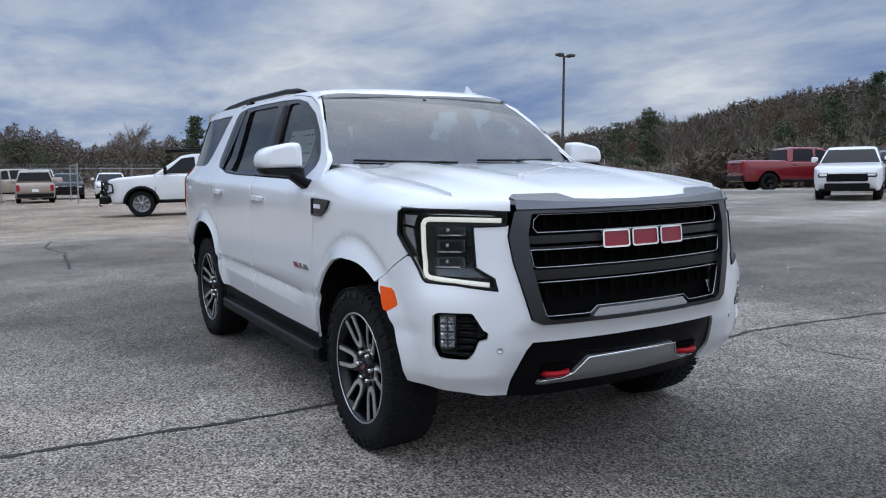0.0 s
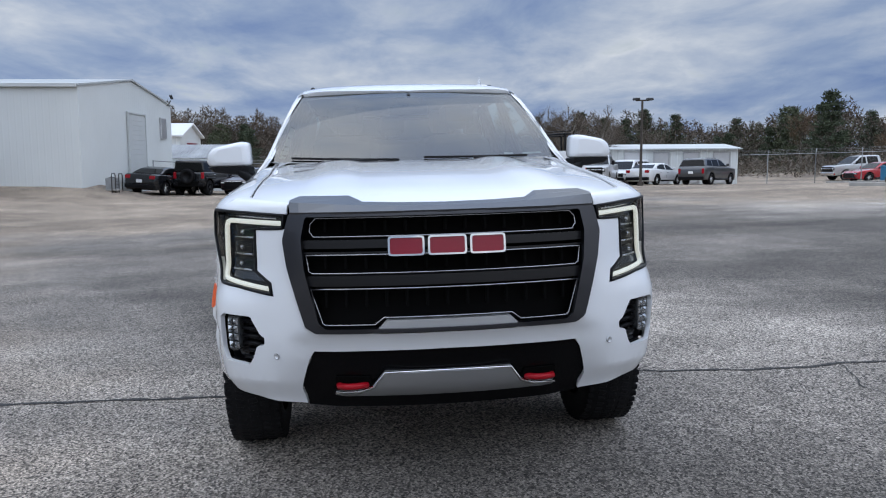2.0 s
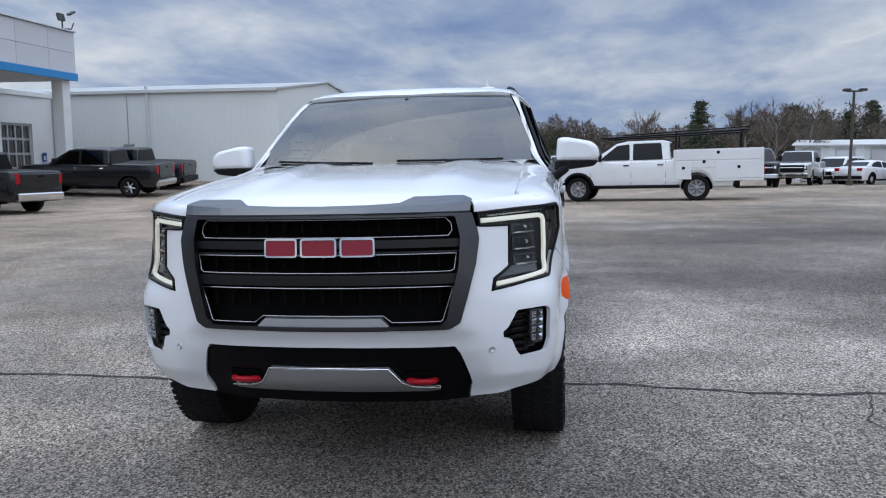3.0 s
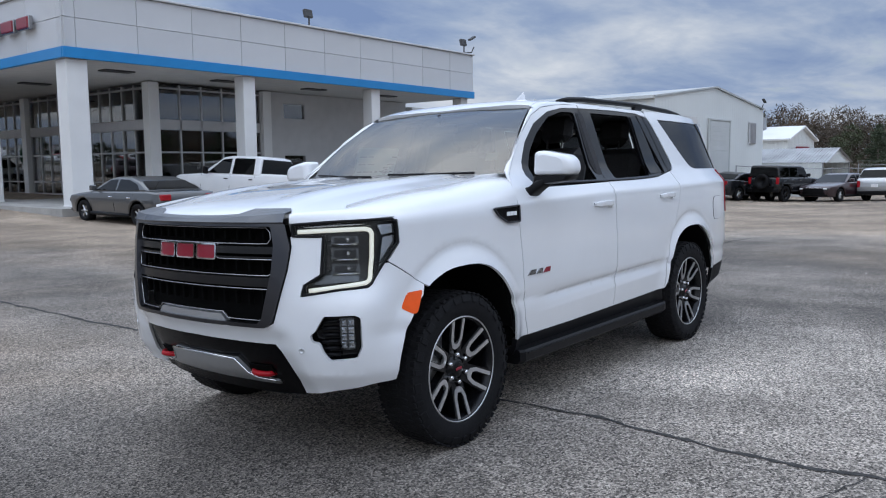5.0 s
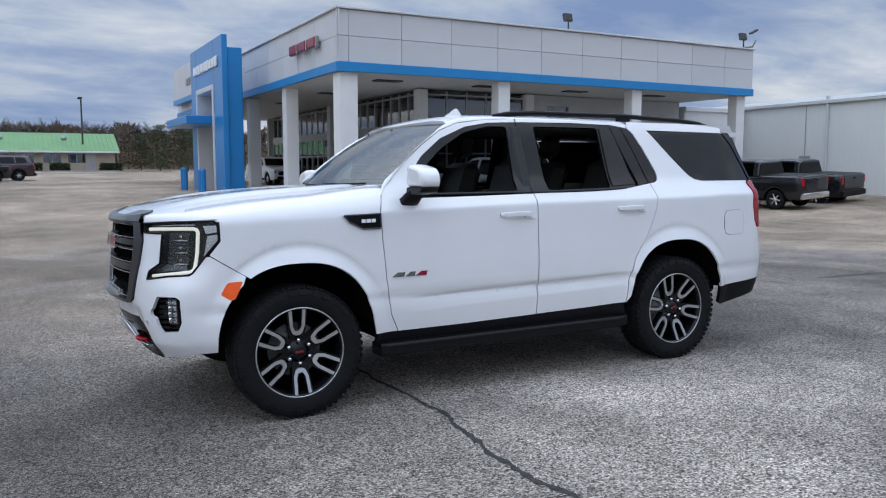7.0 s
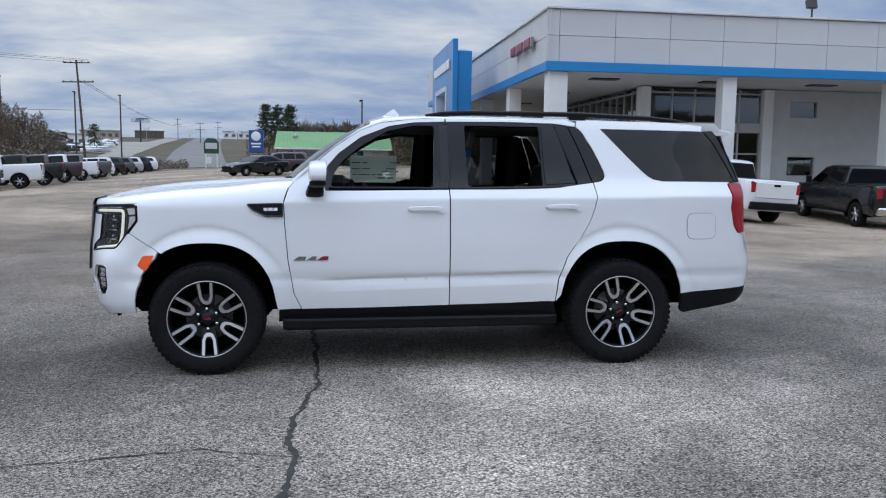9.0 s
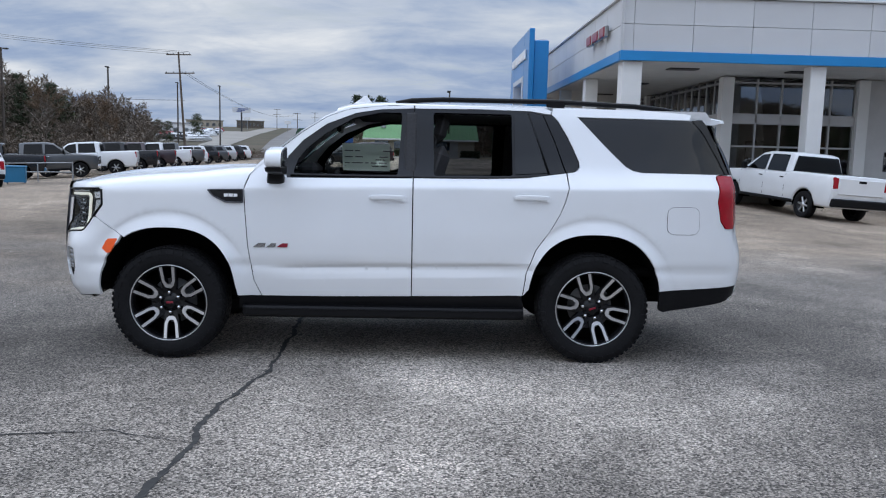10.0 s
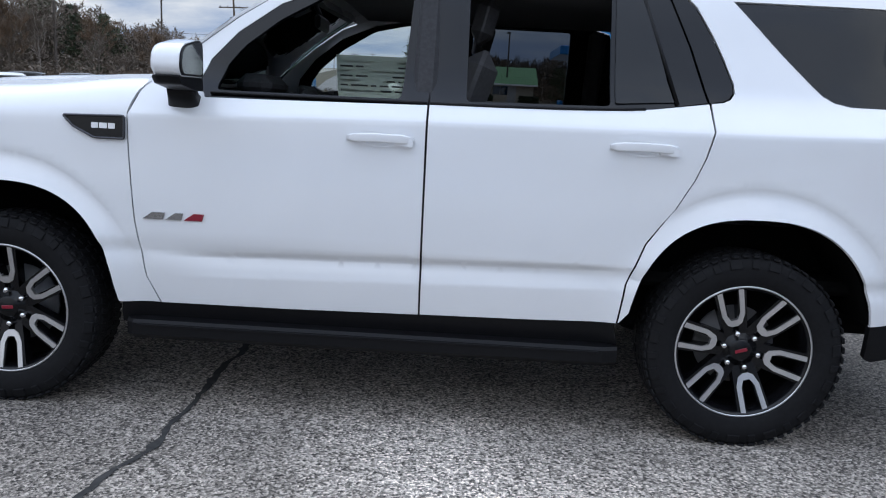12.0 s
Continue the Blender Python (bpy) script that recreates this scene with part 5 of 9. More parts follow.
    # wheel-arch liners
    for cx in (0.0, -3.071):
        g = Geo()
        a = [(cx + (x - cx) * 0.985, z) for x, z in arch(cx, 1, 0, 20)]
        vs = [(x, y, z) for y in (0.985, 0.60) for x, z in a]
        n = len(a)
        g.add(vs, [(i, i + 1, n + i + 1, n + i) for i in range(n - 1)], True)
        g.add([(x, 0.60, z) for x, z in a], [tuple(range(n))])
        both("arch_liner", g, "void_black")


build_body()


def build_nose():
    # bumper cover with openings
    B = lambda pts: [(SY(y), z) for y, z in pts]
    left = B([(0.0, 0.722), (0.30, 0.722), (0.535, 0.727), (0.578, 0.748), (0.650, 0.994), (0.668, 1.10), (0.663, 1.146), (0.789, 1.141), (0.778, 0.974), (0.714, 0.928), (0.702, 0.872), (0.845, 0.898)])
    left += side([(0.612, 0.906), (0.540, 1.010), (0.512, 1.012), (0.322, 0.890)])
    left += [p for p in side([q for q in arch(0, 0.5, -0.5) if q[0] > 0.33])][::-1]
    left += side([(0.488, 0.455)]) + B([(0.92, 0.448), (0.82, 0.425), (0.660, 0.385), (0.650, 0.467), (0.586, 0.607), (0.560, 0.642), (0.0, 0.646)])
    fog = rounded(B([(0.790, 0.786), (0.885, 0.790), (0.900, 0.775), (0.902, 0.640), (0.888, 0.588), (0.806, 0.578), (0.786, 0.612), (0.770, 0.662), (0.742, 0.668), (0.738, 0.700), (0.755, 0.712)]), 0.010)
    folds = B([(0.588 + 0.08 * max(0.0, 0.607 - z) / 0.215 + d, z) for d in (0.02, 0.05, 0.085, 0.10) for z in [0.40 + 0.025 * k for k in range(12)]])
    folds += B([(y, z) for z in (0.665, 0.70, 0.74) for y in [0.02 + 0.04 * k for k in range(14)]])
    folds += B([(y, z) for z in (0.425, 0.46, 0.505, 0.515) for y in [0.72 + 0.03 * k for k in range(7)]])
    both("bumper_cover", sheet(left, [fog], 0.03, 0.02, 0.0, skin, (1, 0.3, 0), folds), "white_paint")
    # fog-lamp recess
    def recess(d):
        def f(s, z):
            p, q = Vector(skin(s, z)), Vector(skin(s * 0.98, z))
            return tuple(p - Vector((0.85, 0.5, 0)).normalized() * d)
        return f
    fogs = both("fog_recess", sheet(fog, (), 0.05, 0.0, 0.0, recess(0.05), (1, 0.3, 0)), "gloss_black")
    for i in range(6):
        z = 0.600 + 0.031 * i
        pts = [Vector(recess(0.035)(SY(y), z + (0.004 if y > 0.80 else 0))) for y in (0.775, 0.805, 0.835)]
        both("fog_fin", Geo().tube(pts, 0.009, 5), "satin_black", fogs)
    lens = rounded(B([(0.838, 0.778), (0.880, 0.778), (0.882, 0.632), (0.852, 0.630), (0.840, 0.655)]), 0.010)
    lamps = both("fog_lamp", sheet(lens, (), 0.03, 0.03, 0.0, recess(0.018), (1, 0.3, 0)), "lamp_grey", fogs, "upright silver fog lamp")
    for i in range(4):
        z0, z1 = 0.640 + 0.034 * i, 0.668 + 0.034 * i
        for y0, y1 in ((0.843, 0.859), (0.863, 0.879)):
            c = (Vector(recess(0.002)(SY((y0 + y1) / 2), (z0 + z1) / 2)))
            ring = [Vector(recess(0.016)(SY(y), z)) for y, z in ((y0, z0), (y1, z0), (y1, z1), (y0, z1))]
            g = Geo().add([tuple(p) for p in ring] + [tuple(c)], [(0, 1, 4), (1, 2, 4), (2, 3, 4), (3, 0, 4)])
            both("fog_lens", g, "lamp_silver", lamps)
    both("fog_cover", sheet(lens, (), 0.03, 0.0, 0.0, recess(-0.001), (1, 0.3, 0)), "lens_clear", lamps)
    # parking sensor
    c = Vector(skin(SY(0.700), 0.625))
    both("parking_sensor", Geo().lathe([(0.014, -0.004), (0.014, 0.003), (0.011, 0.004), (0.011, 0.001), (0, 0.002)], 16, Matrix.Translation(c) @ pose(0, 0, 0, 0, 90, 28)), "silver_paint")
    # lower black fascia, skid plate, hooks
    low = [(-0.556, 0.642), (0.556, 0.642), (0.582, 0.606), (0.646, 0.467), (0.655, 0.375), (0.52, 0.365), (-0.52, 0.365), (-0.655, 0.375), (-0.646, 0.467), (-0.582, 0.606)]
    g = sheet(B(low), (), 0.05, 0.02, -0.012, skin, (1, 0, 0))
    part("lower_fascia", g, "fascia_black", suv)
    g = Geo()
    top = [(-0.50, 0.446), (-0.385, 0.452), (-0.325, 0.474), (-0.272, 0.544), (0.272, 0.544), (0.325, 0.474), (0.385, 0.452), (0.50, 0.446)]
    bot = [(0.50, 0.432), (0.40, 0.420), (0.31, 0.400), (0.25, 0.390), (-0.25, 0.390), (-0.31, 0.400), (-0.40, 0.420), (-0.50, 0.432)]
    panel(g, B(top + bot), lambda s, z: tuple(Vector(skin(s, z)) - Vector((0.6 * max(0.0, 0.470 - z), 0, 0))), (), 0.025, 0.03, (1, 0, 0), 0.010)
    sk = part("skid_plate", g, "skid_silver", suv, "brushed silver skid plate")
    g = Geo().tube([Vector(skin(SY(y), z)) + Vector((0.012, 0, 0)) for y, z in top], 0.006, 6)
    part("skid_edge", g, "chrome", sk)
    for sgn in (-1, 1):
        y = 0.412 * sgn
        c = Vector(skin(SY(y), 0.492))
        g = Geo()
        panel(g, [(SY(y - 0.075), 0.522), (SY(y + 0.075), 0.522), (SY(y + 0.085), 0.462), (SY(y - 0.085), 0.462)], lambda s, z: tuple(Vector(skin(s, z)) + Vector((-0.006, 0, 0))), (), 0.05, 0.004, (1, 0, 0))
        part("hook_pocket", g, "void_black", suv)
        h = Geo().tube([c + Vector((-0.05, -0.06, -0.012)), c + Vector((0.0, -0.055, -0.010)), c + Vector((0.022, -0.02, -0.008)), c + Vector((0.022, 0.02, -0.008)), c + Vector((0.0, 0.055, -0.010)), c + Vector((-0.05, 0.06, -0.012))], 0.014, 8)
        part("tow_hook", h, "hook_red", suv, "bright red tow hook")
    # grille: surround, mesh, bars
    outer = [(-0.640, 1.205), (0.640, 1.205), (0.664, 1.10), (0.646, 0.994), (0.574, 0.750), (0.535, 0.729), (-0.535, 0.729), (-0.574, 0.750), (-0.646, 0.994), (-0.664, 1.10)]
    innr = [(-0.570, 1.193), (0.570, 1.193), (0.587, 1.107), (0.576, 0.99), (0.520, 0.763), (0.495, 0.744), (-0.495, 0.744), (-0.520, 0.763), (-0.576, 0.99), (-0.587, 1.107)]
    g = sheet(rounded(B(outer), 0.012), [rounded(B(innr), 0.012)], 0.04, 0.05, 0.014, skin, (1, 0, 0))
    gr = part("grille_surround", g, "dark_chrome", suv, "dark chrome grille surround")
    back = lambda d: (lambda s, z: tuple(Vector(skin(s, z)) - Vector((d, 0, 0))))
    # black sheet stands in for the shaded depth behind the bars
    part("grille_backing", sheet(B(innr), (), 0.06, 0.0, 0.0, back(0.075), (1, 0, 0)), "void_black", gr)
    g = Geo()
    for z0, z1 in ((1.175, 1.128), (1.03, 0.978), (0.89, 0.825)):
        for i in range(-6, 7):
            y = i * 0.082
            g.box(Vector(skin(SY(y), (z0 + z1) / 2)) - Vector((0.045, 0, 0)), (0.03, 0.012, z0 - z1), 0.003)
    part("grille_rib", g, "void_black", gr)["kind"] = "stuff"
    bars = [(1.100, 1.066, 0.585), (1.052, 1.044, 0.585), (0.956, 0.914, 0.575)]
    for z0, z1, y in bars:
        part("grille_bar", sheet(B([(-y, z0), (y, z0), (y - 0.004, z1), (-y + 0.004, z1)]), (), 0.05, 0.04, 0.0, back(0.012), (1, 0, 0)), "grille_black", gr)
    part("grille_plate", sheet(B([(-0.252, 0.776), (0.252, 0.776), (0.286, 0.743), (-0.286, 0.743)]), (), 0.05, 0.03, 0.0, back(0.004), (1, 0, 0)), "skid_silver", gr, "brushed silver plate in the grille")
    loops = [[(-0.53, 1.188), (0.53, 1.188), (0.553, 1.165), (0.557, 1.135), (0.54, 1.113), (-0.54, 1.113), (-0.557, 1.135), (-0.553, 1.165)],
             [(-0.57, 1.040), (0.57, 1.040), (0.560, 0.975), (0.545, 0.966), (-0.545, 0.966), (-0.560, 0.975)],
             [(-0.552, 0.903), (0.552, 0.903), (0.508, 0.765), (0.498, 0.757), (0.298, 0.757), (0.262, 0.786), (-0.262, 0.786), (-0.298, 0.757), (-0.498, 0.757), (-0.508, 0.765)]]
    for l in loops:
        pts = [Vector(back(0.010)(s, z)) for s, z in resample(B(l), 0.06)]
        part("grille_outline", Geo().tube(pts, 0.0034, 6, True), "satin_chrome", gr)
    # badge: three plain red blocks with bright rims
    for y0, y1 in ((-0.238, -0.092), (-0.078, 0.078), (0.092, 0.238)):
        o = rounded(B([(y0, 1.112), (y1, 1.112), (y1, 1.034), (y0, 1.034)]), 0.014)
        i_ = rounded(B([(y0 + 0.008, 1.105), (y1 - 0.008, 1.105), (y1 - 0.008, 1.041), (y0 + 0.008, 1.041)]), 0.010)
        b = part("badge_block", sheet(o, [i_], 0.03, 0.03, 0.014, skin, (1, 0, 0)), "chrome", gr, "chrome rim of the grille badge")
        part("badge_fill", sheet(i_, (), 0.03, 0.01, 0.009, skin, (1, 0, 0)), "badge_red", b, "deep red badge face")
    # bright bar along the bonnet's front edge
    g = Geo()
    ys = [-0.640, -0.60, -0.45, -0.39, -0.335, -0.2, 0, 0.2, 0.335, 0.39, 0.45, 0.60, 0.640]
    tops = [1.222, 1.256, 1.262, 1.262, 1.243, 1.240, 1.240, 1.240, 1.243, 1.262, 1.262, 1.256, 1.222]
    vs = []
    for y, zt in zip(ys, tops):
        p = Vector(skin(SY(y), 1.20))
        D = 0.035 + 0.05 * smoothstep(1.242, 1.255, zt)
        on = lambda d, up: max(hood_z(p.x - d, p.y) + up, 1.229 - 0.012 * smoothstep(0.58, 0.64, abs(y)))
        vs += [(p.x + 0.012, p.y, 1.200), (p.x + 0.018, p.y, 1.214), (p.x + 0.002, p.y, on(0.02, 0.006)), (p.x - D * 0.5, p.y, on(D * 0.5, 0.011)), (p.x - D, p.y, on(D, 0.009)), (p.x - D - 0.008, p.y, on(D, -0.01) - 0.01)]
    fs = [(6 * i + j, 6 * i + 6 + j, 6 * i + 7 + j, 6 * i + 1 + j) for i in range(len(ys) - 1) for j in range(5)]
    g.add(vs, fs, False)
    part("bonnet_trim", g, "trim_chrome", suv, "dark chrome bar along the bonnet edge")
    # body-colour strip over each headlamp
    rim_line = [Vector(q) for q in ((0.45, 0.80), (0.615, 0.795), (0.735, 0.70), (0.815, 0.60), (0.868, 0.46))]

    def rolled(s, a):
        if a <= 1.212:
            return skin(s, a)
        p = Vector(skin(s, 1.212))
        best = None
        for q0, q1 in zip(rim_line, rim_line[1:]):
            d = q1 - q0
            k = min(1.0, max(0.0, (p.xy - q0).dot(d) / d.length_squared))
            c = q0 + d * k
            if best is None or (c - p.xy).length < (best - p.xy).length:
                best = c
        th = (a - 1.212) / 0.09 * math.pi / 2
        xy = p.xy + (best - p.xy) * (1 - math.cos(th))
        return (xy.x, xy.y, 1.212 + (hood_z(best.x, best.y) - 1.212) * math.sin(th))
    g = sheet(B([(0.655, 1.206), (0.82, 1.216)]) + side([(0.470, 1.222), (0.555, 1.234), (0.605, 1.30)]) + B([(0.80, 1.302), (0.655, 1.302)]), (), 0.022, 0.010, 0.0, rolled, (1, 0.5, 0.3))
    both("lamp_header", g, "white_paint")
    # headlamps
    hl = B([(0.670, 1.200), (0.848, 1.210)]) + side([(0.487, 1.215), (0.466, 1.198), (0.463, 1.105), (0.530, 1.024), (0.600, 0.922), (0.615, 0.912)])
    hl += B([(0.845, 0.904), (0.712, 0.880), (0.722, 0.926), (0.786, 0.972), (0.794, 1.144), (0.672, 1.148)])
    deep = lambda d: (lambda s, z: tuple(Vector(skin(s, z)) - Vector((0.8, 0.55, 0)).normalized() * d))
    heads = both("headlamp", sheet(hl, (), 0.04, 0.0, 0.0, deep(0.06), (1, 0.5, 0)), "lamp_dark", None, "large C-shaped LED headlamp")
    rim = Geo().tube([Vector(skin(s, z)) for s, z in resample(hl, 0.03)], 0.0065, 6, True)
    both("headlamp_rim", rim, "satin_black", heads)
    sides = Geo()
    wall = resample(hl, 0.03)
    n = len(wall)
    sides.add([deep(d)(s, z) for d in (0.0, 0.06) for s, z in wall], [(i, (i + 1) % n, n + (i + 1) % n, n + i) for i in range(n)], True)
    both("headlamp_wall", sides, "lamp_dark", heads)
    # the C-shaped light guide: top bar, upright, lower bar
    guide = B([(0.690, 1.166), (0.78, 1.169), (0.86, 1.171)]) + side([(0.612, 1.172), (0.594, 1.166), (0.586, 1.150), (0.592, 1.04), (0.604, 0.950), (0.612, 0.934), (0.625, 0.926)]) + B([(0.86, 0.916), (0.735, 0.898)])
    gp = [tuple(Vector(a).lerp(Vector(b), k / 6)) for a, b in zip(guide, guide[1:]) for k in range(6)] + [guide[-1]]
    both("daylight_strip", Geo().tube([Vector(deep(0.022)(s, z)) for s, z in gp], 0.0105, 8), "lamp_white", heads, "glowing white daylight strip")
    both("bright_strip", Geo().tube([Vector(deep(0.020)(s, z)) for s, z in B([(0.715, 1.188), (0.78, 1.190), (0.85, 1.193)]) + side([(0.60, 1.196)])], 0.005, 6), "lamp_silver", heads)
    for z0, z1 in ((1.142, 1.100), (1.086, 1.030), (1.014, 0.966)):
        b = rounded(B([(0.818, z0), (0.905, z0 - 0.003), (0.903, z1 - 0.003), (0.816, z1)]), 0.006)
        mod = both("lamp_module", sheet(b, (), 0.03, 0.03, 0.0, deep(0.030), (1, 0.5, 0)), "lamp_grey", heads, "square projector lamp")
        b = rounded(B([(0.826, z0 - 0.006), (0.897, z0 - 0.008), (0.895, z1 + 0.010), (0.826, z1 + 0.012)]), 0.006)
        both("lamp_lens", sheet(b, (), 0.03, 0.0, 0.0, deep(0.027), (1, 0.5, 0)), "lamp_dark", mod)
        both("lamp_edge", Geo().tube([Vector(deep(0.024)(SY(y), z1 + 0.004)) for y in (0.820, 0.86, 0.902)], 0.005, 6), "lamp_silver", mod)
        both("lamp_bulb", Geo().lathe([(0.010, 0.0), (0.008, 0.006), (0.0, 0.008)], 10, Matrix.Translation(Vector(deep(0.026)(SY(0.872), (z0 + z1) / 2 + 0.004))) @ pose(0, 0, 0, 0, 90, 35)), "lamp_silver", mod)
        both("lamp_fin", Geo().tube([Vector(deep(0.045)(SY(y), (z0 + z1) / 2)) for y in (0.800, 0.815)], 0.004, 5), "lamp_grey", mod)
    both("lower_shelf", sheet(B([(0.728, 0.922), (0.79, 0.966), (0.90, 0.960), (0.90, 0.935)]), (), 0.03, 0.0, 0.0, deep(0.032), (1, 0.5, 0)), "lamp_grey", heads)
    refl = side([(0.560, 1.188), (0.490, 1.190), (0.482, 1.150), (0.545, 1.142)])
    both("side_reflector", sheet(refl, (), 0.02, 0.01, 0.0, deep(0.024), (1, 0.5, 0)), "lamp_silver", heads)
    blade = side([(0.540, 1.130), (0.484, 1.138), (0.486, 1.10), (0.565, 0.985)])
    both("side_reflector", sheet(blade, (), 0.02, 0.01, 0.0, deep(0.026), (1, 0.5, 0)), "lamp_silver", heads)
    both("headlamp_lens", sheet(hl, (), 0.04, 0.0, 0.0, deep(0.002), (1, 0.5, 0)), "lens_clear", heads)
    # amber side markers
    mk = rounded(side([(0.462, 0.792), (0.425, 0.860), (0.340, 0.866), (0.388, 0.765), (0.41, 0.76)]), 0.012)
    both("side_marker", sheet(mk, (), 0.03, 0.01, 0.002), "amber_lens", None, "amber side marker lamp")


build_nose()


def build_details():
    # tail lamps
    tl = rounded(side([(-3.993, 1.388), (-4.16, 1.390), (-4.175, 1.30), (-4.165, 1.05), (-4.13, 1.008), (-4.035, 1.006), (-3.995, 1.06), (-3.966, 1.20)]), 0.02)
    both("tail_lamp", sheet(tl, (), 0.04, 0.02, 0.008), "tail_red", None, "tall red tail lamp")
    # door handles
    for x0, x1, zc in ((-1.428, -1.695, 1.190), (-2.462, -2.728, 1.206)):
        g = Geo()
        ring = rounded([(-0.5, -1), (0.5, -1), (0.5, 1), (-0.5, 1)], 0.35, 3)
        n, vs = len(ring), []
        for i in range(11):
            u = i / 10
            p = Vector(skin(SX(x0 + (x1 - x0) * u), zc + 0.004 * math.sin(math.pi * u)))
            lift = 0.010 + 0.024 * min(1.0, 6 * u, 6 * (1 - u))
            hz = 0.0175 * (0.55 if i in (0, 10) else 0.9 if i in (1, 9) else 1)
            vs += [(p.x, p.y + lift - 0.010 + 0.016 * a, p.z + hz * b) for a, b in ring]
        g.add(vs, [(i * n + j, i * n + (j + 1) % n, (i + 1) * n + (j + 1) % n, (i + 1) * n + j) for i in range(10) for j in range(n)] + [tuple(range(n)), tuple(range(10 * n, 11 * n))], True)
        hs = both("door_handle", g, "white_paint")
        base = rounded(side([(x1 + 0.075, zc + 0.006), (x1 + 0.003, zc + 0.004), (x1 + 0.003, zc - 0.028), (x1 + 0.075, zc - 0.022)]), 0.008)
        both("handle_base", sheet(base, (), 0.03, 0.02, 0.020), "white_paint", hs)
        cup = rounded(side([(x0 - 0.045, zc + 0.030), (x1 + 0.065, zc + 0.022), (x1 + 0.065, zc - 0.034), (x0 - 0.045, zc - 0.030)]), 0.025)

        def dish(s, z, xm=(x0 + x1) / 2, zm=zc):
            p = Vector(skin(s, z))
            d = math.hypot((p.x - xm) / 0.085, (z - zm) / 0.032)
            return (p.x, p.y + 0.0012 - 0.010 * max(0.0, 1 - d), z)
        both("handle_cup", sheet(cup, (), 0.012, 0.0, 0.0, dish), "white_paint", hs)
    # wing vents with a plate
    v = rounded(side([(-0.290, 1.222), (-0.536, 1.228), (-0.536, 1.138), (-0.415, 1.138), (-0.33, 1.18)]), 0.008)
    vs_ = both("wing_vent", sheet(v, (), 0.04, 0.01, 0.010), "gloss_black", None, "black wing vent with a bright edge")
    both("vent_edge", Geo().tube([Vector(skin(s, z)) + Vector((0, 0.012, 0)) for s, z in resample(v, 0.05)], 0.005, 6, True), "dark_chrome", vs_)
    g = Geo()
    for a, b in ((-0.405, -0.432), (-0.437, -0.468), (-0.473, -0.500)):
        panel(g, side([(a, 1.197), (b, 1.197), (b, 1.175), (a, 1.175)]), skin, (), 0.05, 0.003, (0, 1, 0), 0.014)
    both("vent_mark", g, "bar_white", vs_)
    # door badge: slanted plain bars, two grey and one red
    for a, b, m_ in ((-0.606, -0.690, "satin_chrome"), (-0.700, -0.765, "satin_chrome"), (-0.775, -0.850, "badge_red")):
        g = sheet(side([(a, 0.822), (b, 0.822), (b - 0.008, 0.850), (a - 0.040, 0.850)]), (), 0.05, 0.006, 0.006)
        both("door_badge", g, m_)
    # mirrors: a squared white cap over a black foot, the glass facing back
    def loft(outline, secs, r, centre):
        shape = rounded(outline, r, 4)
        n = len(shape)
        vs = [(x, centre[0] + (y - centre[0]) * k, centre[1] + (z - centre[1]) * k) for x, k in secs for y, z in shape]
        fs = [(i * n + j, i * n + (j + 1) % n, (i + 1) * n + (j + 1) % n, (i + 1) * n + j) for i in range(len(secs) - 1) for j in range(n)]
        return Geo().add(vs, fs, True).add(vs[:n], [tuple(range(n))]).add(vs[-n:], [tuple(range(n))])
    secs = ((-0.722, 0.62), (-0.727, 0.80), (-0.738, 0.92), (-0.758, 0.985), (-0.78, 1.0), (-0.815, 1.0), (-0.842, 0.985))
    cap = [(0.966, 1.390), (1.208, 1.386), (1.230, 1.418), (1.220, 1.472), (1.18, 1.505), (1.03, 1.535), (0.975, 1.530)]
    ms = both("door_mirror", loft(cap, secs, 0.028, (1.095, 1.460)), "white_paint", None, "white door mirror with a black base")
    foot = [(0.955, 1.338), (1.06, 1.340), (1.190, 1.356), (1.222, 1.386), (1.216, 1.391), (0.962, 1.391)]
    both("mirror_base", loft(foot, ((-0.728, 0.80), (-0.738, 0.93), (-0.76, 1.0), (-0.815, 1.0), (-0.840, 0.97)), 0.012, (1.085, 1.37)), "satin_black", ms)
    arm = Geo()
    rows = ((0.905, -0.758, 1.288, 0.066, 0.034), (0.955, -0.760, 1.292, 0.064, 0.038), (0.995, -0.768, 1.326, 0.058, 0.038), (1.045, -0.775, 1.352, 0.050, 0.024))
    shape = rounded([(1, -0.8), (1, 0.8), (0.2, 1), (-1, 1), (-1, -0.6), (-0.4, -1)], 0.3, 2)
    n = len(shape)
    vs = [(x + px * a, y, z + pz * b) for y, x, z, a, b in rows for px, pz in shape]
    arm.add(vs, [(i * n + j, i * n + (j + 1) % n, (i + 1) * n + (j + 1) % n, (i + 1) * n + j) for i in range(len(rows) - 1) for j in range(n)] + [tuple(range(n)), tuple(range((len(rows) - 1) * n, len(rows) * n))], True)
    both("mirror_arm", arm, "satin_black", ms)
    both("mirror_bezel", loft(cap, ((-0.840, 0.94), (-0.846, 0.94)), 0.028, (1.095, 1.460)), "satin_black", ms)
    both("mirror_glass", loft(cap, ((-0.8455, 0.84), (-0.848, 0.84)), 0.028, (1.095, 1.458)), "chrome", ms)
    # window line strip
    for x0, x1 in ((-0.86, -1.736), (-1.748, -2.60)):
        pts = [Vector(skin(SX(x0 + (x1 - x0) * i / 10), table([(-2.7, 1.366), (-2.55, 1.353), (-2.2, 1.3415), (-1.75, 1.3375), (-0.8, 1.3375)], x0 + (x1 - x0) * i / 10))) + Vector((0, 0.002, 0)) for i in range(11)]
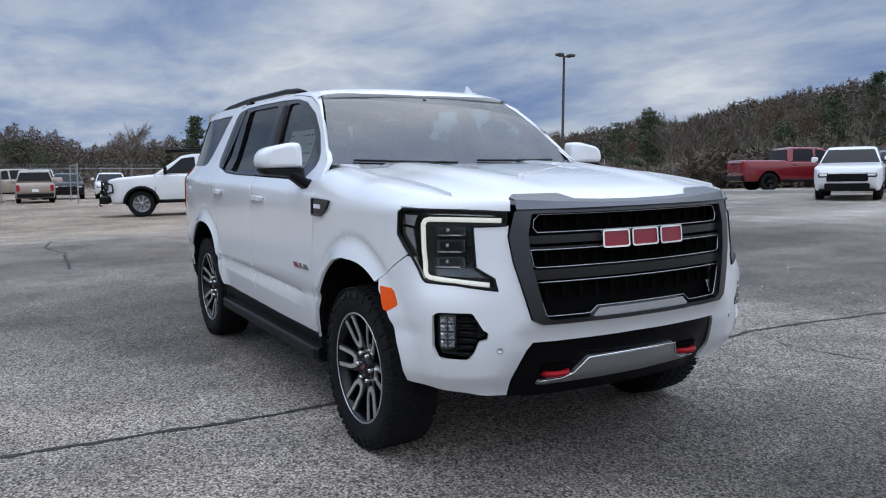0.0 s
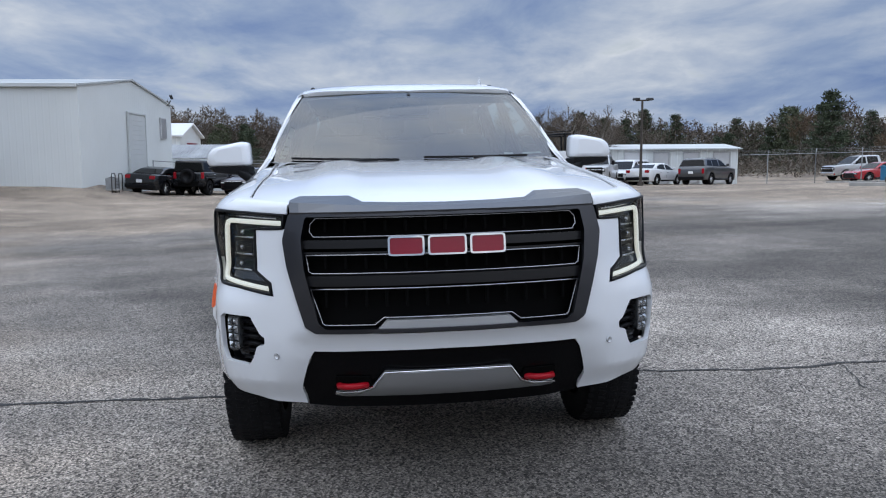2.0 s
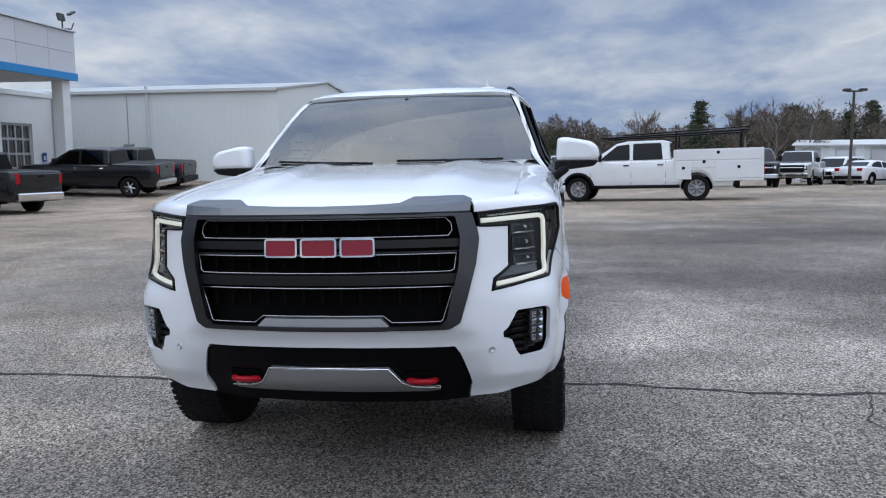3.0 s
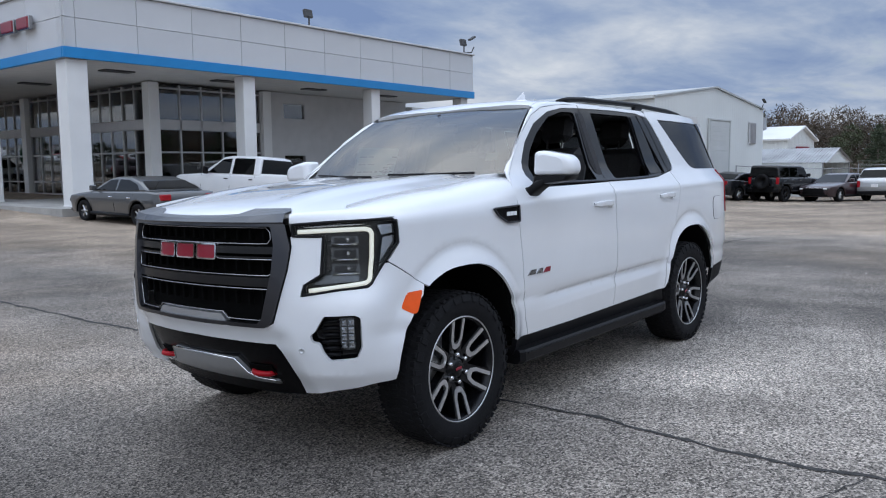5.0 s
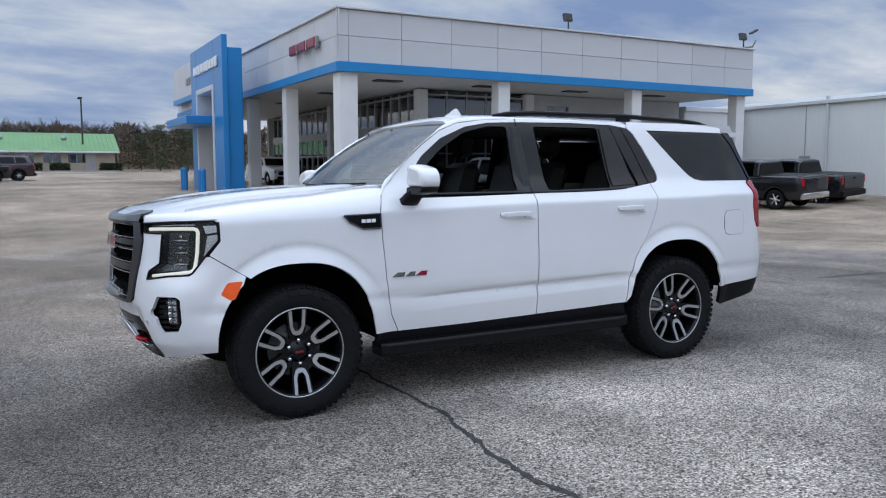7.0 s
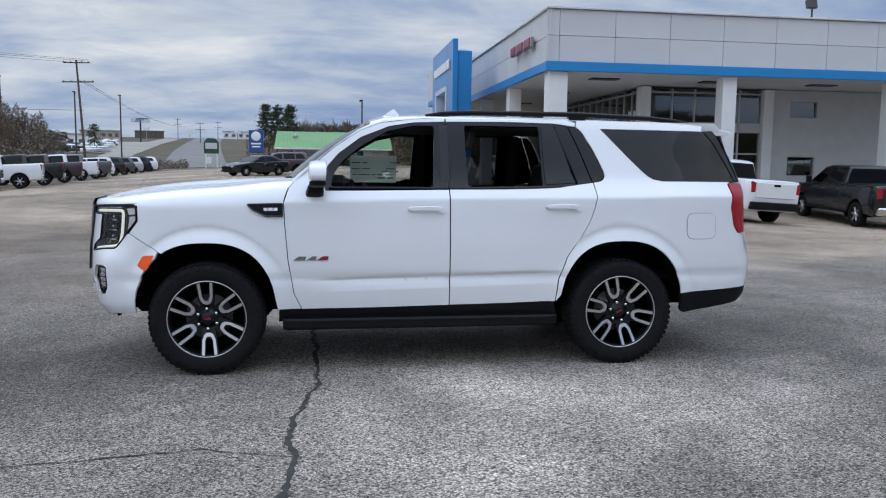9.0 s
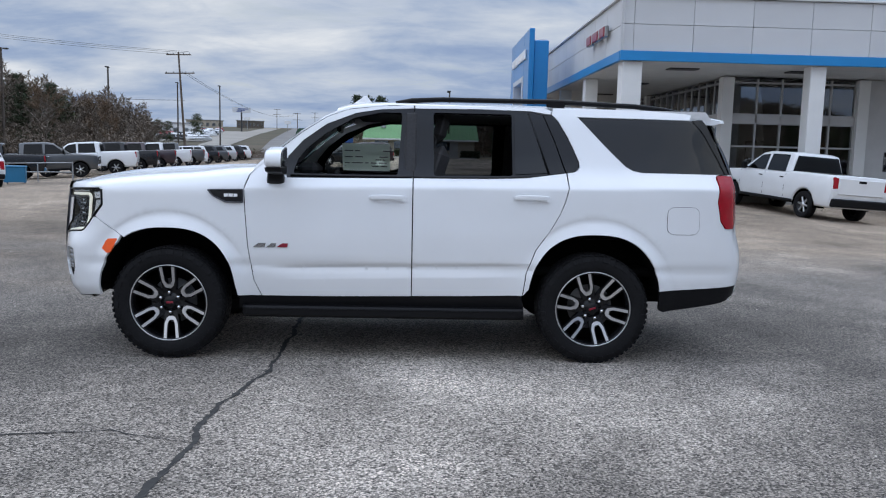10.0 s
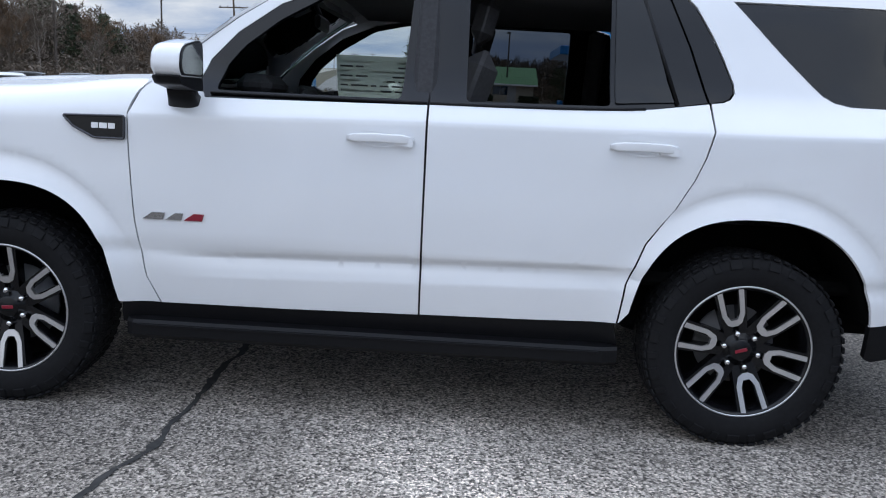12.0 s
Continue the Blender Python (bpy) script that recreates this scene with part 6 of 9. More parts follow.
        both("window_strip", Geo().tube(pts, 0.006, 5), "satin_black")


build_details()


def build_wheel():
    """One wheel with its axle along y and its face towards +y."""
    turn = pose(0, 0, 0, -90, 0, 0)
    w = thing("wheel", "", "")
    prof = [(0.262, -0.13), (0.29, -0.135), (0.345, -0.140), (0.385, -0.132), (0.400, -0.112), (0.403, 0.0), (0.400, 0.090), (0.385, 0.108), (0.345, 0.118), (0.29, 0.112), (0.272, 0.100), (0.262, 0.09)]
    ty = part("tyre", Geo().lathe(prof, 64, turn), "tyre_rubber", w)
    kn = Geo()
    for i in range(60):
        a = 2 * math.pi * i / 60
        for k, (h, r, lx, lh, sk) in enumerate(((0.098, 0.399, 0.028, 0.030, 8), (0.045, 0.402, 0.026, 0.040, -14), (-0.012, 0.403, 0.026, 0.042, 12), (-0.066, 0.402, 0.026, 0.040, -12), (-0.118, 0.397, 0.028, 0.026, 8))):
            q = a + (0.05 if k % 2 else 0)
            kn.box((0, 0, 0), (0.010, lx, lh), 0.003, turn @ pose(0, 0, 0, 0, 0, math.degrees(q)) @ pose(r - 0.002, 0, h, sk, 0, 0))
    tr = part("tread_block", kn, "tyre_rubber", ty)
    tr["kind"] = "stuff"
    lug = Geo()
    for i in range(30):
        a = 360 * i / 30
        lug.box((0, 0, 0), (0.040, 0.030 if i % 2 else 0.05, 0.008), 0.003, turn @ pose(0, 0, 0, 0, 0, a) @ pose(0.368, 0, 0.114, 0, 20, 0))
    lg = part("sidewall_lug", lug, "tyre_rubber", ty)
    lg["kind"] = "stuff"
    rim = Geo().lathe([(0.262, 0.088), (0.276, 0.098), (0.276, 0.104), (0.268, 0.104), (0.258, 0.092), (0.248, 0.03), (0.242, -0.10)], 64, turn)
    part("rim_barrel", rim, "rim_black", w)
    part("rim_lip", Geo().lathe([(0.277, 0.099), (0.277, 0.106), (0.270, 0.107), (0.268, 0.101)], 64, turn, True, True), "alloy", w, "bright machined rim lip")
    disc = Geo().lathe([(0.165, -0.045), (0.165, -0.025), (0.09, -0.025), (0.09, 0.0), (0, 0.0)], 40, turn)
    part("brake_disc", disc, "steel_wheel", w)
    # black disc stands in for the shade behind the spokes
    part("wheel_back", Geo().lathe([(0.245, -0.06), (0.0, -0.06)], 40, turn), "void_black", w)
    for i in range(6):
        m = turn @ pose(0, 0, 0, 0, 0, 90 + 60 * i)
        sp = Geo()
        # a dark spoke fork and a bright U-shaped face on it
        for s in (-1, 1):
            sp.add([(0.06, s * 0.010, 0.055), (0.06, s * 0.045, 0.055), (0.262, s * 0.066, 0.092), (0.262, s * 0.030, 0.092),
                    (0.06, s * 0.010, 0.005), (0.06, s * 0.045, 0.005), (0.255, s * 0.066, 0.04), (0.255, s * 0.030, 0.04)],
                   [(0, 1, 2, 3), (4, 7, 6, 5), (0, 4, 5, 1), (1, 5, 6, 2), (2, 6, 7, 3), (3, 7, 4, 0)], False, m)
        spoke = part("spoke", sp, "rim_black", w)
        zf = lambda r: 0.064 + (r - 0.09) / 0.17 * 0.034
        out_ = [(0.266, 0.0545), (0.152, 0.046), (0.113, 0.030), (0.102, 0.012), (0.102, -0.012), (0.113, -0.030), (0.152, -0.046), (0.266, -0.0545)]
        in_ = [(0.266, -0.034), (0.158, -0.027), (0.130, -0.014), (0.130, 0.014), (0.158, 0.027), (0.266, 0.034)]
        g = Geo()
        panel(g, out_ + in_, lambda u, v: (u, v, zf(u)), (), 0.03, 0.014, (0, 0, 1))
        face = Geo().add(g.v, g.f, False, m)
        part("spoke_face", face, "alloy", spoke, "bright machined U-shaped spoke face")
    hub = Geo().lathe([(0.092, 0.02), (0.088, 0.052), (0.050, 0.060), (0.046, 0.072), (0.040, 0.076), (0.0, 0.078)], 36, turn)
    part("hub", hub, "rim_black", w)
    part("hub_mark", Geo().box((0, 0.079, 0), (0.05, 0.003, 0.014), 0.001), "badge_red", w)
    for i in range(6):
        part("wheel_nut", Geo().lathe([(0.0125, 0.055), (0.0125, 0.078), (0.009, 0.084), (0, 0.085)], 6, turn @ pose(0, 0, 0, 0, 0, 60 * i + 30) @ pose(0.072, 0, 0)), "chrome", w)
    return w


def fit_wheels():
    base = build_wheel()
    for x, s, rot in ((0.0, 1, 3), (-3.071, 1, 17), (0.0, -1, 28), (-3.071, -1, 9)):
        m = Matrix.Translation((x, (0.885 if x > -1 else 0.876) * s, 0.404)) @ (Matrix.Identity(4) if s > 0 else pose(0, 0, 0, 0, 0, 180)) @ pose(0, 0, 0, 0, rot, 0)
        c = copy_thing(base, m)
        c.parent = suv
        c.name = "wheel"
        for key in ("label", "category"):
            if key in c:
                del c[key]
    for o in (*base.children_recursive, base):
        bpy.data.objects.remove(o)


fit_wheels()


def build_cabin():
    dash = Geo()
    prof = [(-0.62, 1.30), (-0.80, 1.36), (-1.02, 1.33), (-1.06, 1.22), (-1.00, 1.05), (-0.75, 0.95)]
    vs = [(x, y, z) for y in (-0.86, 0.86) for x, z in prof]
    n = len(prof)
    dash.add(vs, [(i, (i + 1) % n, n + (i + 1) % n, n + i) for i in range(n)] + [tuple(range(n)), tuple(range(n, 2 * n))])
    dash.box((-0.93, 0.40, 1.385), (0.16, 0.38, 0.10), 0.04).box((-1.05, 0.0, 1.32), (0.04, 0.34, 0.17), 0.02)
    part("dashboard", dash, "interior_dark", suv)
    st = part("steering_wheel", Geo().tube([Vector((-1.20, 0.40, 1.19)) + (Vector((0.34, 0, 0.94)).normalized() * math.cos(a) + Vector((0, 1, 0)) * math.sin(a)) * 0.185 for a in [2 * math.pi * i / 28 for i in range(28)]], 0.017, 8, True)
              .box((-1.19, 0.40, 1.19), (0.05, 0.18, 0.12), 0.03).cyl((-1.19, 0.4, 1.19), (-1.0, 0.4, 1.14), 0.035), "interior_dark", suv)
    part("console", Geo().box((-1.35, 0, 0.92), (0.8, 0.30, 0.32), 0.05), "interior_dark", suv)

    def seat(x, y, w=0.50):
        s = part("seat", Geo().box((x + 0.02, y, 0.92), (0.52, w, 0.20), 0.06), "seat_leather", suv)
        b = Geo().box((0, 0, 0.32), (0.16, w, 0.66), 0.07, pose(x - 0.26, y, 0.96, 0, -18, 0))
        part("backrest", b, "seat_leather", s)
        part("headrest", Geo().box((0, 0, 0.78), (0.10, 0.26, 0.20), 0.045, pose(x - 0.26, y, 0.96, 0, -14, 0)).cyl((x - 0.40, y - 0.06, 1.58), (x - 0.42, y - 0.06, 1.68), 0.008).cyl((x - 0.40, y + 0.06, 1.58), (x - 0.42, y + 0.06, 1.68), 0.008), "seat_leather", s)
    for y in (0.42, -0.42):
        seat(-1.50, y)
        seat(-2.42, y)
    seat(-3.25, 0.0, 1.2)
    part("headlining", Geo().box((-2.5, 0, 1.835), (2.5, 1.36, 0.03), 0.01), "headliner_grey", suv)
    # the rear-view mirror and sun visors
    part("rear_view_mirror", Geo().box((-1.12, 0.0, 1.72), (0.03, 0.26, 0.07), 0.012).cyl((-1.12, 0, 1.74), (-1.08, 0, 1.82), 0.012), "satin_black", suv)
    # price sheet inside the right front window
    sh = [(-1.06, 1.39), (-1.50, 1.39), (-1.50, 1.63), (-1.06, 1.63)]
    g = sheet(side(sh), (), 0.1, 0.002, -0.022).mirrored()
    p = part("price_sheet", g, "paper_label", suv, "printed price sheet on the right window")
    rnd = random.Random(4)
    pr = Geo()
    for i in range(7):
        z = 1.60 - 0.028 * i
        x = -1.08
        while x > -1.46:
            w = rnd.uniform(0.03, 0.12)
            if rnd.random() < 0.75:
                panel(pr, side([(x, z), (x - w, z), (x - w, z - 0.010), (x, z - 0.010)]), skin, (), 0.2, 0.0, (0, 1, 0), -0.024 if i % 2 else -0.0195)
            x -= w + 0.02
    part("print_line", pr.mirrored(), "print_grey", p)
    # pillars inside
    for x in (-1.72, -2.62):
        g = Geo().box((0, 0, 0.27), (0.10, 0.05, 0.60), 0.02, pose(x, 0.90, 1.28, 20, 0, 0))
        both("inner_pillar", g, "interior_dark")


build_cabin()

# ---- the other vehicles (x ahead, origin on the ground midway between the axles) ----
STYLE = {
    "pickup": dict(w=2.04, wb=3.75, r=0.41, low=0.42, front=[(2.80, 0.45), (2.86, 0.62), (2.87, 0.98), (2.78, 1.17), (2.55, 1.22), (1.55, 1.30)],
                   rear=[(-1.10, 1.32), (-1.12, 1.37), (-3.02, 1.37), (-3.06, 1.34), (-3.05, 0.78), (-3.00, 0.55)],
                   cab=[(1.52, 1.27), (0.62, 1.88), (0.30, 1.94), (-0.80, 1.95), (-1.02, 1.90), (-1.10, 1.29)],
                   wins=[[(1.20, 1.33), (0.62, 1.80), (0.22, 1.85), (0.20, 1.33)], [(0.10, 1.33), (0.10, 1.86), (-0.78, 1.86), (-0.84, 1.33)]], lines=(1.45, 0.15, -0.93), bed=True),
    "suv": dict(w=1.92, wb=2.83, r=0.36, low=0.30, front=[(2.25, 0.38), (2.33, 0.55), (2.36, 0.80), (2.24, 1.00), (1.95, 1.06), (1.02, 1.15)],
                rear=[(-2.28, 1.16), (-2.38, 1.0), (-2.41, 0.70), (-2.36, 0.45)],
                cab=[(1.00, 1.12), (0.28, 1.58), (-0.10, 1.67), (-1.75, 1.68), (-2.08, 1.60), (-2.28, 1.14)],
                wins=[[(0.75, 1.18), (0.22, 1.53), (-0.22, 1.58), (-0.25, 1.18)], [(-0.34, 1.18), (-0.34, 1.58), (-1.15, 1.58), (-1.20, 1.18)], [(-1.28, 1.19), (-1.24, 1.57), (-1.78, 1.55), (-1.98, 1.22)]], lines=(0.95, -0.30, -1.24)),
    "sedan": dict(w=1.84, wb=2.78, r=0.335, low=0.24, front=[(2.32, 0.30), (2.39, 0.48), (2.38, 0.66), (2.22, 0.78), (1.75, 0.86), (0.98, 0.96)],
                  rear=[(-1.85, 1.05), (-2.36, 1.02), (-2.42, 0.86), (-2.43, 0.60), (-2.36, 0.38)],
                  cab=[(0.98, 0.94), (0.22, 1.36), (-0.15, 1.43), (-0.80, 1.43), (-1.25, 1.33), (-1.88, 1.04)],
                  wins=[[(0.70, 1.00), (0.15, 1.31), (-0.22, 1.35), (-0.24, 1.00)], [(-0.32, 1.00), (-0.32, 1.35), (-0.80, 1.34), (-1.22, 1.22), (-1.42, 1.06)]], lines=(0.92, -0.28, -1.20)),
    "minivan": dict(w=1.95, wb=3.05, r=0.335, low=0.26, front=[(2.35, 0.32), (2.44, 0.52), (2.42, 0.75), (2.20, 0.92), (1.70, 1.02)],
                    rear=[(-2.44, 1.12), (-2.55, 0.95), (-2.56, 0.60), (-2.48, 0.40)],
                    cab=[(1.68, 1.00), (0.80, 1.60), (0.40, 1.72), (-1.95, 1.76), (-2.28, 1.68), (-2.46, 1.10)],
                    wins=[[(1.30, 1.08), (0.75, 1.48), (0.35, 1.58), (0.30, 1.08)], [(0.20, 1.08), (0.20, 1.60), (-0.95, 1.62), (-0.98, 1.08)], [(-1.06, 1.08), (-1.04, 1.62), (-2.02, 1.60), (-2.18, 1.12)]], lines=(1.50, 0.26, -1.00)),
    "jeep": dict(w=1.86, wb=2.95, r=0.41, low=0.48, front=[(1.95, 0.55), (2.02, 0.70), (2.00, 1.10), (1.92, 1.16), (0.82, 1.24)],
                 rear=[(-2.00, 1.24), (-2.08, 1.20), (-2.10, 0.70), (-2.04, 0.58)],
                 cab=[(0.80, 1.22), (0.46, 1.74), (0.20, 1.82), (-1.92, 1.84), (-2.02, 1.78), (-2.06, 1.23)],
                 wins=[[(0.60, 1.27), (0.36, 1.68), (-0.15, 1.72), (-0.18, 1.27)], [(-0.28, 1.27), (-0.28, 1.72), (-1.02, 1.72), (-1.02, 1.27)], [(-1.12, 1.27), (-1.12, 1.72), (-1.88, 1.72), (-1.94, 1.27)]], lines=(0.66, -0.23, -1.07)),
}
WHEEL_MESHES = {}


def small_wheel(r, rim):
    if (r, rim) not in WHEEL_MESHES:
        turn = pose(0, 0, 0, -90, 0, 0)
        k = r / 0.41
        ty = Geo().lathe([(0.25 * k, -0.11), (0.36 * k, -0.125), (0.40 * k, -0.11), (0.41 * k, 0.0), (0.40 * k, 0.10), (0.36 * k, 0.115), (0.26 * k, 0.10), (0.24 * k, 0.08)], 28, turn)
        rm = Geo().lathe([(0.262 * k, 0.088), (0.265 * k, 0.10), (0.245 * k, 0.098), (0.235 * k, 0.03), (0.0, 0.02)], 28, turn)
        sp = Geo()
        n = 6 if rim != "steel_wheel" else 8
        for i in range(n):
            sp.box((0.145 * k, 0, 0.055), (0.22 * k, 0.055 * k, 0.05), 0.012, turn @ pose(0, 0, 0, 0, 0, 360 * i / n + 15))
        sp.lathe([(0.075 * k, 0.04), (0.07 * k, 0.10), (0.0, 0.105)], 16, turn)
        WHEEL_MESHES[(r, rim)] = (mesh_of("tyre", ty), mesh_of("rim", rm), mesh_of("spokes", sp))
    return WHEEL_MESHES[(r, rim)]


def vehicle(style, name, label, category, paint, m, rim="alloy", group="", face="suv", length=1.0, glass_m="fleet_glass", low_trim="satin_black", grille="satin_black", rack=False, bar="chrome"):
    st = STYLE[style]
    W, wb, r, low = st["w"] / 2, st["wb"], st["r"], st["low"]
    v = thing(name, label, category, m, group)
    front, rear = st["front"], st["rear"]
    x_f, x_r = max(p[0] for p in front), min(p[0] for p in rear)

    def well(cx, n=10):
        rr = r + 0.07
        a0 = math.asin(max(-1, min(1, (low - r) / rr)))
        return [(cx + rr * math.cos(a), r + rr * math.sin(a)) for a in [math.pi - a0 + (2 * a0 - math.pi) * i / n for i in range(n + 1)]]

    outline = front + rear + [(rear[-1][0] + 0.05, low)] + well(-wb / 2) + well(wb / 2) + [(front[0][0] - 0.08, low)]
    belt = front[-1][1]

    def half(x, z):
        y = W - 0.05 * smoothstep(belt - 0.25, belt + 0.1, z) - 0.05 * (1 - smoothstep(low, 0.65, z))
        y -= 0.20 * smoothstep(x_f - 0.55, x_f + 0.05, x) ** 2 + 0.10 * smoothstep(-x_r - 0.35, -x_r + 0.05, -x) ** 2
        return y

    def inset(pts, d):
        out, n = [], len(pts)
        turn = 1 if sum(a[0] * b[1] - b[0] * a[1] for a, b in zip(pts, pts[1:] + pts[:1])) > 0 else -1
        for i, p in enumerate(pts):
            a, b = Vector(pts[i - 1]), Vector(pts[(i + 1) % n])
            e = (b - a).normalized()
            out.append((p[0] - e.y * d * turn, p[1] + e.x * d * turn))
        return out

    def shell(poly, wide, step, c=0.06):
        g = Geo()
        pts = resample(poly, step)
        n = len(pts)
        inner, mid = inset(pts, c), inset(pts, c * 0.3)
        panel(g, inner, lambda x, z: (x, wide(x, z), z), (), step, 0.0, (0, 1, 0))
        g2 = g.mirrored()
        g.add(g2.v, g2.f, True)
        rows = [(inner, 0.0, 1.0), (mid, c * 0.3, 1.0), (pts, c, 1.0), (pts, 0.0, 0.55), (pts, 0.0, 0.0)]
        rows = [(p, o, k, -1) for p, o, k in rows] + [(p, o, k, 1) for p, o, k in rows[-2::-1]]
        vs = []
        for loop, o, k, sg in rows:
            for x, z in loop:
                bow = k < 0.7
                vs.append((x + (0.02 * (1 - k) if bow and x > x_f - 0.3 else 0), sg * (wide(x, z) - o) * k, z + (0.014 if bow and z > belt - 0.2 else 0)))
        g.add(vs, [(j * n + i, j * n + (i + 1) % n, (j + 1) * n + (i + 1) % n, (j + 1) * n + i) for j in range(len(rows) - 1) for i in range(n)], True)
        return g

    body = part("body", shell(outline, half, 0.13), paint, v)
    for cx in (wb / 2, -wb / 2):
        for s in (1, -1):
            lin, rr = Geo(), r + 0.062
            arc = [(cx + rr * math.cos(a), r + rr * math.sin(a)) for a in [math.pi * (1.04 - 1.08 * i / 14) for i in range(15)]]
            lin.add([(x, s * y, z) for y in (W - 0.03, W - 0.45) for x, z in arc], [(i, i + 1, 16 + i, 15 + i) for i in range(14)], True)
            lin.add([(x, s * (W - 0.45), z) for x, z in arc], [tuple(range(15))])
            part("arch_liner", lin, "void_black", v)
    cab = st["cab"]
    zb, zt = cab[0][1], max(p[1] for p in cab)
    cw = lambda x, z: W - 0.06 - 0.20 * max(0.0, (z - zb) / (zt - zb)) ** 1.1 if style != "jeep" else W - 0.10 - 0.08 * (z - zb) / (zt - zb)
    part("cabin", shell(cab, cw, 0.16, 0.05), paint if style != "jeep" else "black_paint", v)
    for poly in st["wins"]:
        for s in (1, -1):
            g = Geo()
            panel(g, rounded(poly, 0.04, 2), lambda x, z: (x, cw(x, z), z), (), 0.3, 0.0, (0, 1, 0), 0.006)
            part("side_window", g if s > 0 else g.mirrored(), glass_m, v)
    # windscreen and rear window across the cabin's slopes

    def across(name_, a, b, k0, k1, lift):
        a, b = Vector((a[0], 0, a[1])), Vector((b[0], 0, b[1]))
        p0, p1 = a + (b - a) * k0, a + (b - a) * k1
        nrm = Vector((-(b - a).z, 0, (b - a).x))
        nrm = nrm.normalized() * (1 if (nrm.x > 0) == (lift > 0) else -1) * (abs(lift) + 0.018)
        y0, y1 = cw(p0.x, p0.z) - 0.05, cw(p1.x, p1.z) - 0.07
        g = Geo().add([tuple(p0 + nrm + Vector((0, -y0, 0))), tuple(p0 + nrm + Vector((0, y0, 0))), tuple(p1 + nrm + Vector((0, y1, 0))), tuple(p1 + nrm + Vector((0, -y1, 0)))], [(0, 1, 2, 3)])
        if lift < 0:
            g.f = [q[::-1] for q in g.f]
        part(name_, g, glass_m, v)
    across("windscreen", cab[0], cab[1], 0.06, 0.97, 0.006)
    across("rear_window", cab[-1], cab[-2], 0.12, 0.92, -0.006)
    # nose
    zg = front[2][1]
    if face == "pickup":
        part("grille", Geo().box((x_f + 0.01, 0, zg - 0.06), (0.07, 2 * W - 0.62, 0.40), 0.02), grille, v)
        part("grille_bar", Geo().box((x_f + 0.05, 0, zg - 0.02), (0.03, 2 * W - 0.7, 0.06), 0.01), bar, v)
        part("front_bumper", Geo().box((x_f - 0.02, 0, 0.56), (0.20, 2 * W - 0.24, 0.20), 0.03), bar, v)
        hl = (0.26, 0.24)
    else:
        part("grille", Geo().box((x_f - 0.02, 0, zg - 0.08), (0.11, W * 1.2, 0.26), 0.03), grille, v)
        part("grille_bar", Geo().box((x_f + 0.03, 0, zg + 0.03), (0.02, W * 1.1, 0.025), 0.006), bar, v)
        part("lower_grille", Geo().box((x_f - 0.05, 0, 0.44), (0.12, W * 1.3, 0.19), 0.03), low_trim, v)
        part("front_bumper", Geo().box((x_f - 0.10, 0, 0.33), (0.22, 2 * W - 0.35, 0.08), 0.02), low_trim, v)
        hl = (0.30, 0.13)
    for s in (1, -1):
        h = part("headlamp", Geo().box((x_f - 0.065, s * (W - 0.30), zg - 0.02), (0.17, hl[0], hl[1]), 0.03, pose(0, 0, 0)), "lamp_grey", v)
        part("lamp_bulb", Geo().box((x_f + 0.02, s * (W - 0.30), zg - 0.01), (0.02, hl[0] * 0.7, hl[1] * 0.45), 0.008), "bar_white", h)
        zt_ = rear[-3][1] if style != "pickup" else 1.14
        tl = (0.10, 0.16, 0.34) if style == "pickup" else ((0.12, 0.30, 0.18) if style == "sedan" else (0.12, 0.16, 0.34))
        part("tail_lamp", Geo().box((x_r + 0.05, s * (W - 0.05 - tl[1] / 2 - 0.04), (1.14 if style == "pickup" else rear[1][1] - 0.14)), tl, 0.02), "tail_red", v)
        mz, mx = belt + 0.12, front[-1][0] - 0.42
        mir = part("door_mirror", Geo().box((mx, s * (W + 0.10), mz), (0.10, 0.20, 0.17 if style != "pickup" else 0.26), 0.03), paint if style != "pickup" else "satin_black", v)
        part("mirror_arm", Geo().box((mx + 0.02, s * (W - 0.01), mz - 0.06), (0.07, 0.14, 0.05), 0.015), "satin_black", mir)
        for x in st["lines"]:
            pts = [(x, s * (half(x, z) + 0.001), z) for z in (low + 0.14, (low + belt) / 2, belt - 0.01)]
            part("door_gap", Geo().tube(pts, 0.008, 4), "satin_black", v)
        for x in st["lines"][1:]:
            part("door_handle", Geo().box((x + 0.16, s * (half(x, belt - 0.14) + 0.015), belt - 0.14), (0.18, 0.03, 0.035), 0.01), paint if style == "suv" else bar, v)
        g = Geo()
        pts = [(x, s * (half(x, low + 0.06) + 0.004), low + 0.05) for x in (wb / 2 - r - 0.1, 0, -wb / 2 + r + 0.1)]
        part("sill_trim", Geo().tube(pts, 0.06, 6), low_trim, v)
    rb = 0.24 if style == "pickup" else 0.2
    part("rear_bumper", Geo().box((x_r + 0.02, 0, 0.58 if style in ("pickup", "jeep") else 0.42), (0.18, 2 * W - 0.2, rb), 0.03), bar if style == "pickup" and bar == "chrome" else low_trim, v)
    part("rear_plate", Geo().box((x_r - 0.035, 0, (0.62 if style in ("pickup", "jeep") else rear[-2][1] + 0.08)), (0.02, 0.32, 0.16), 0.005), "bar_white", v)
    if st.get("bed"):
        part("bed_cover", Geo().box((-2.08, 0, 1.375), (1.78, 2 * W - 0.36, 0.03), 0.01), "satin_black", v)
        part("tailgate", Geo().box((x_r - 0.002, 0, 1.06), (0.05, 2 * W - 0.50, 0.48), 0.02), paint, v)
        part("tailgate_handle", Geo().box((x_r - 0.03, 0, 1.22), (0.02, 0.26, 0.07), 0.01), "satin_black", v)
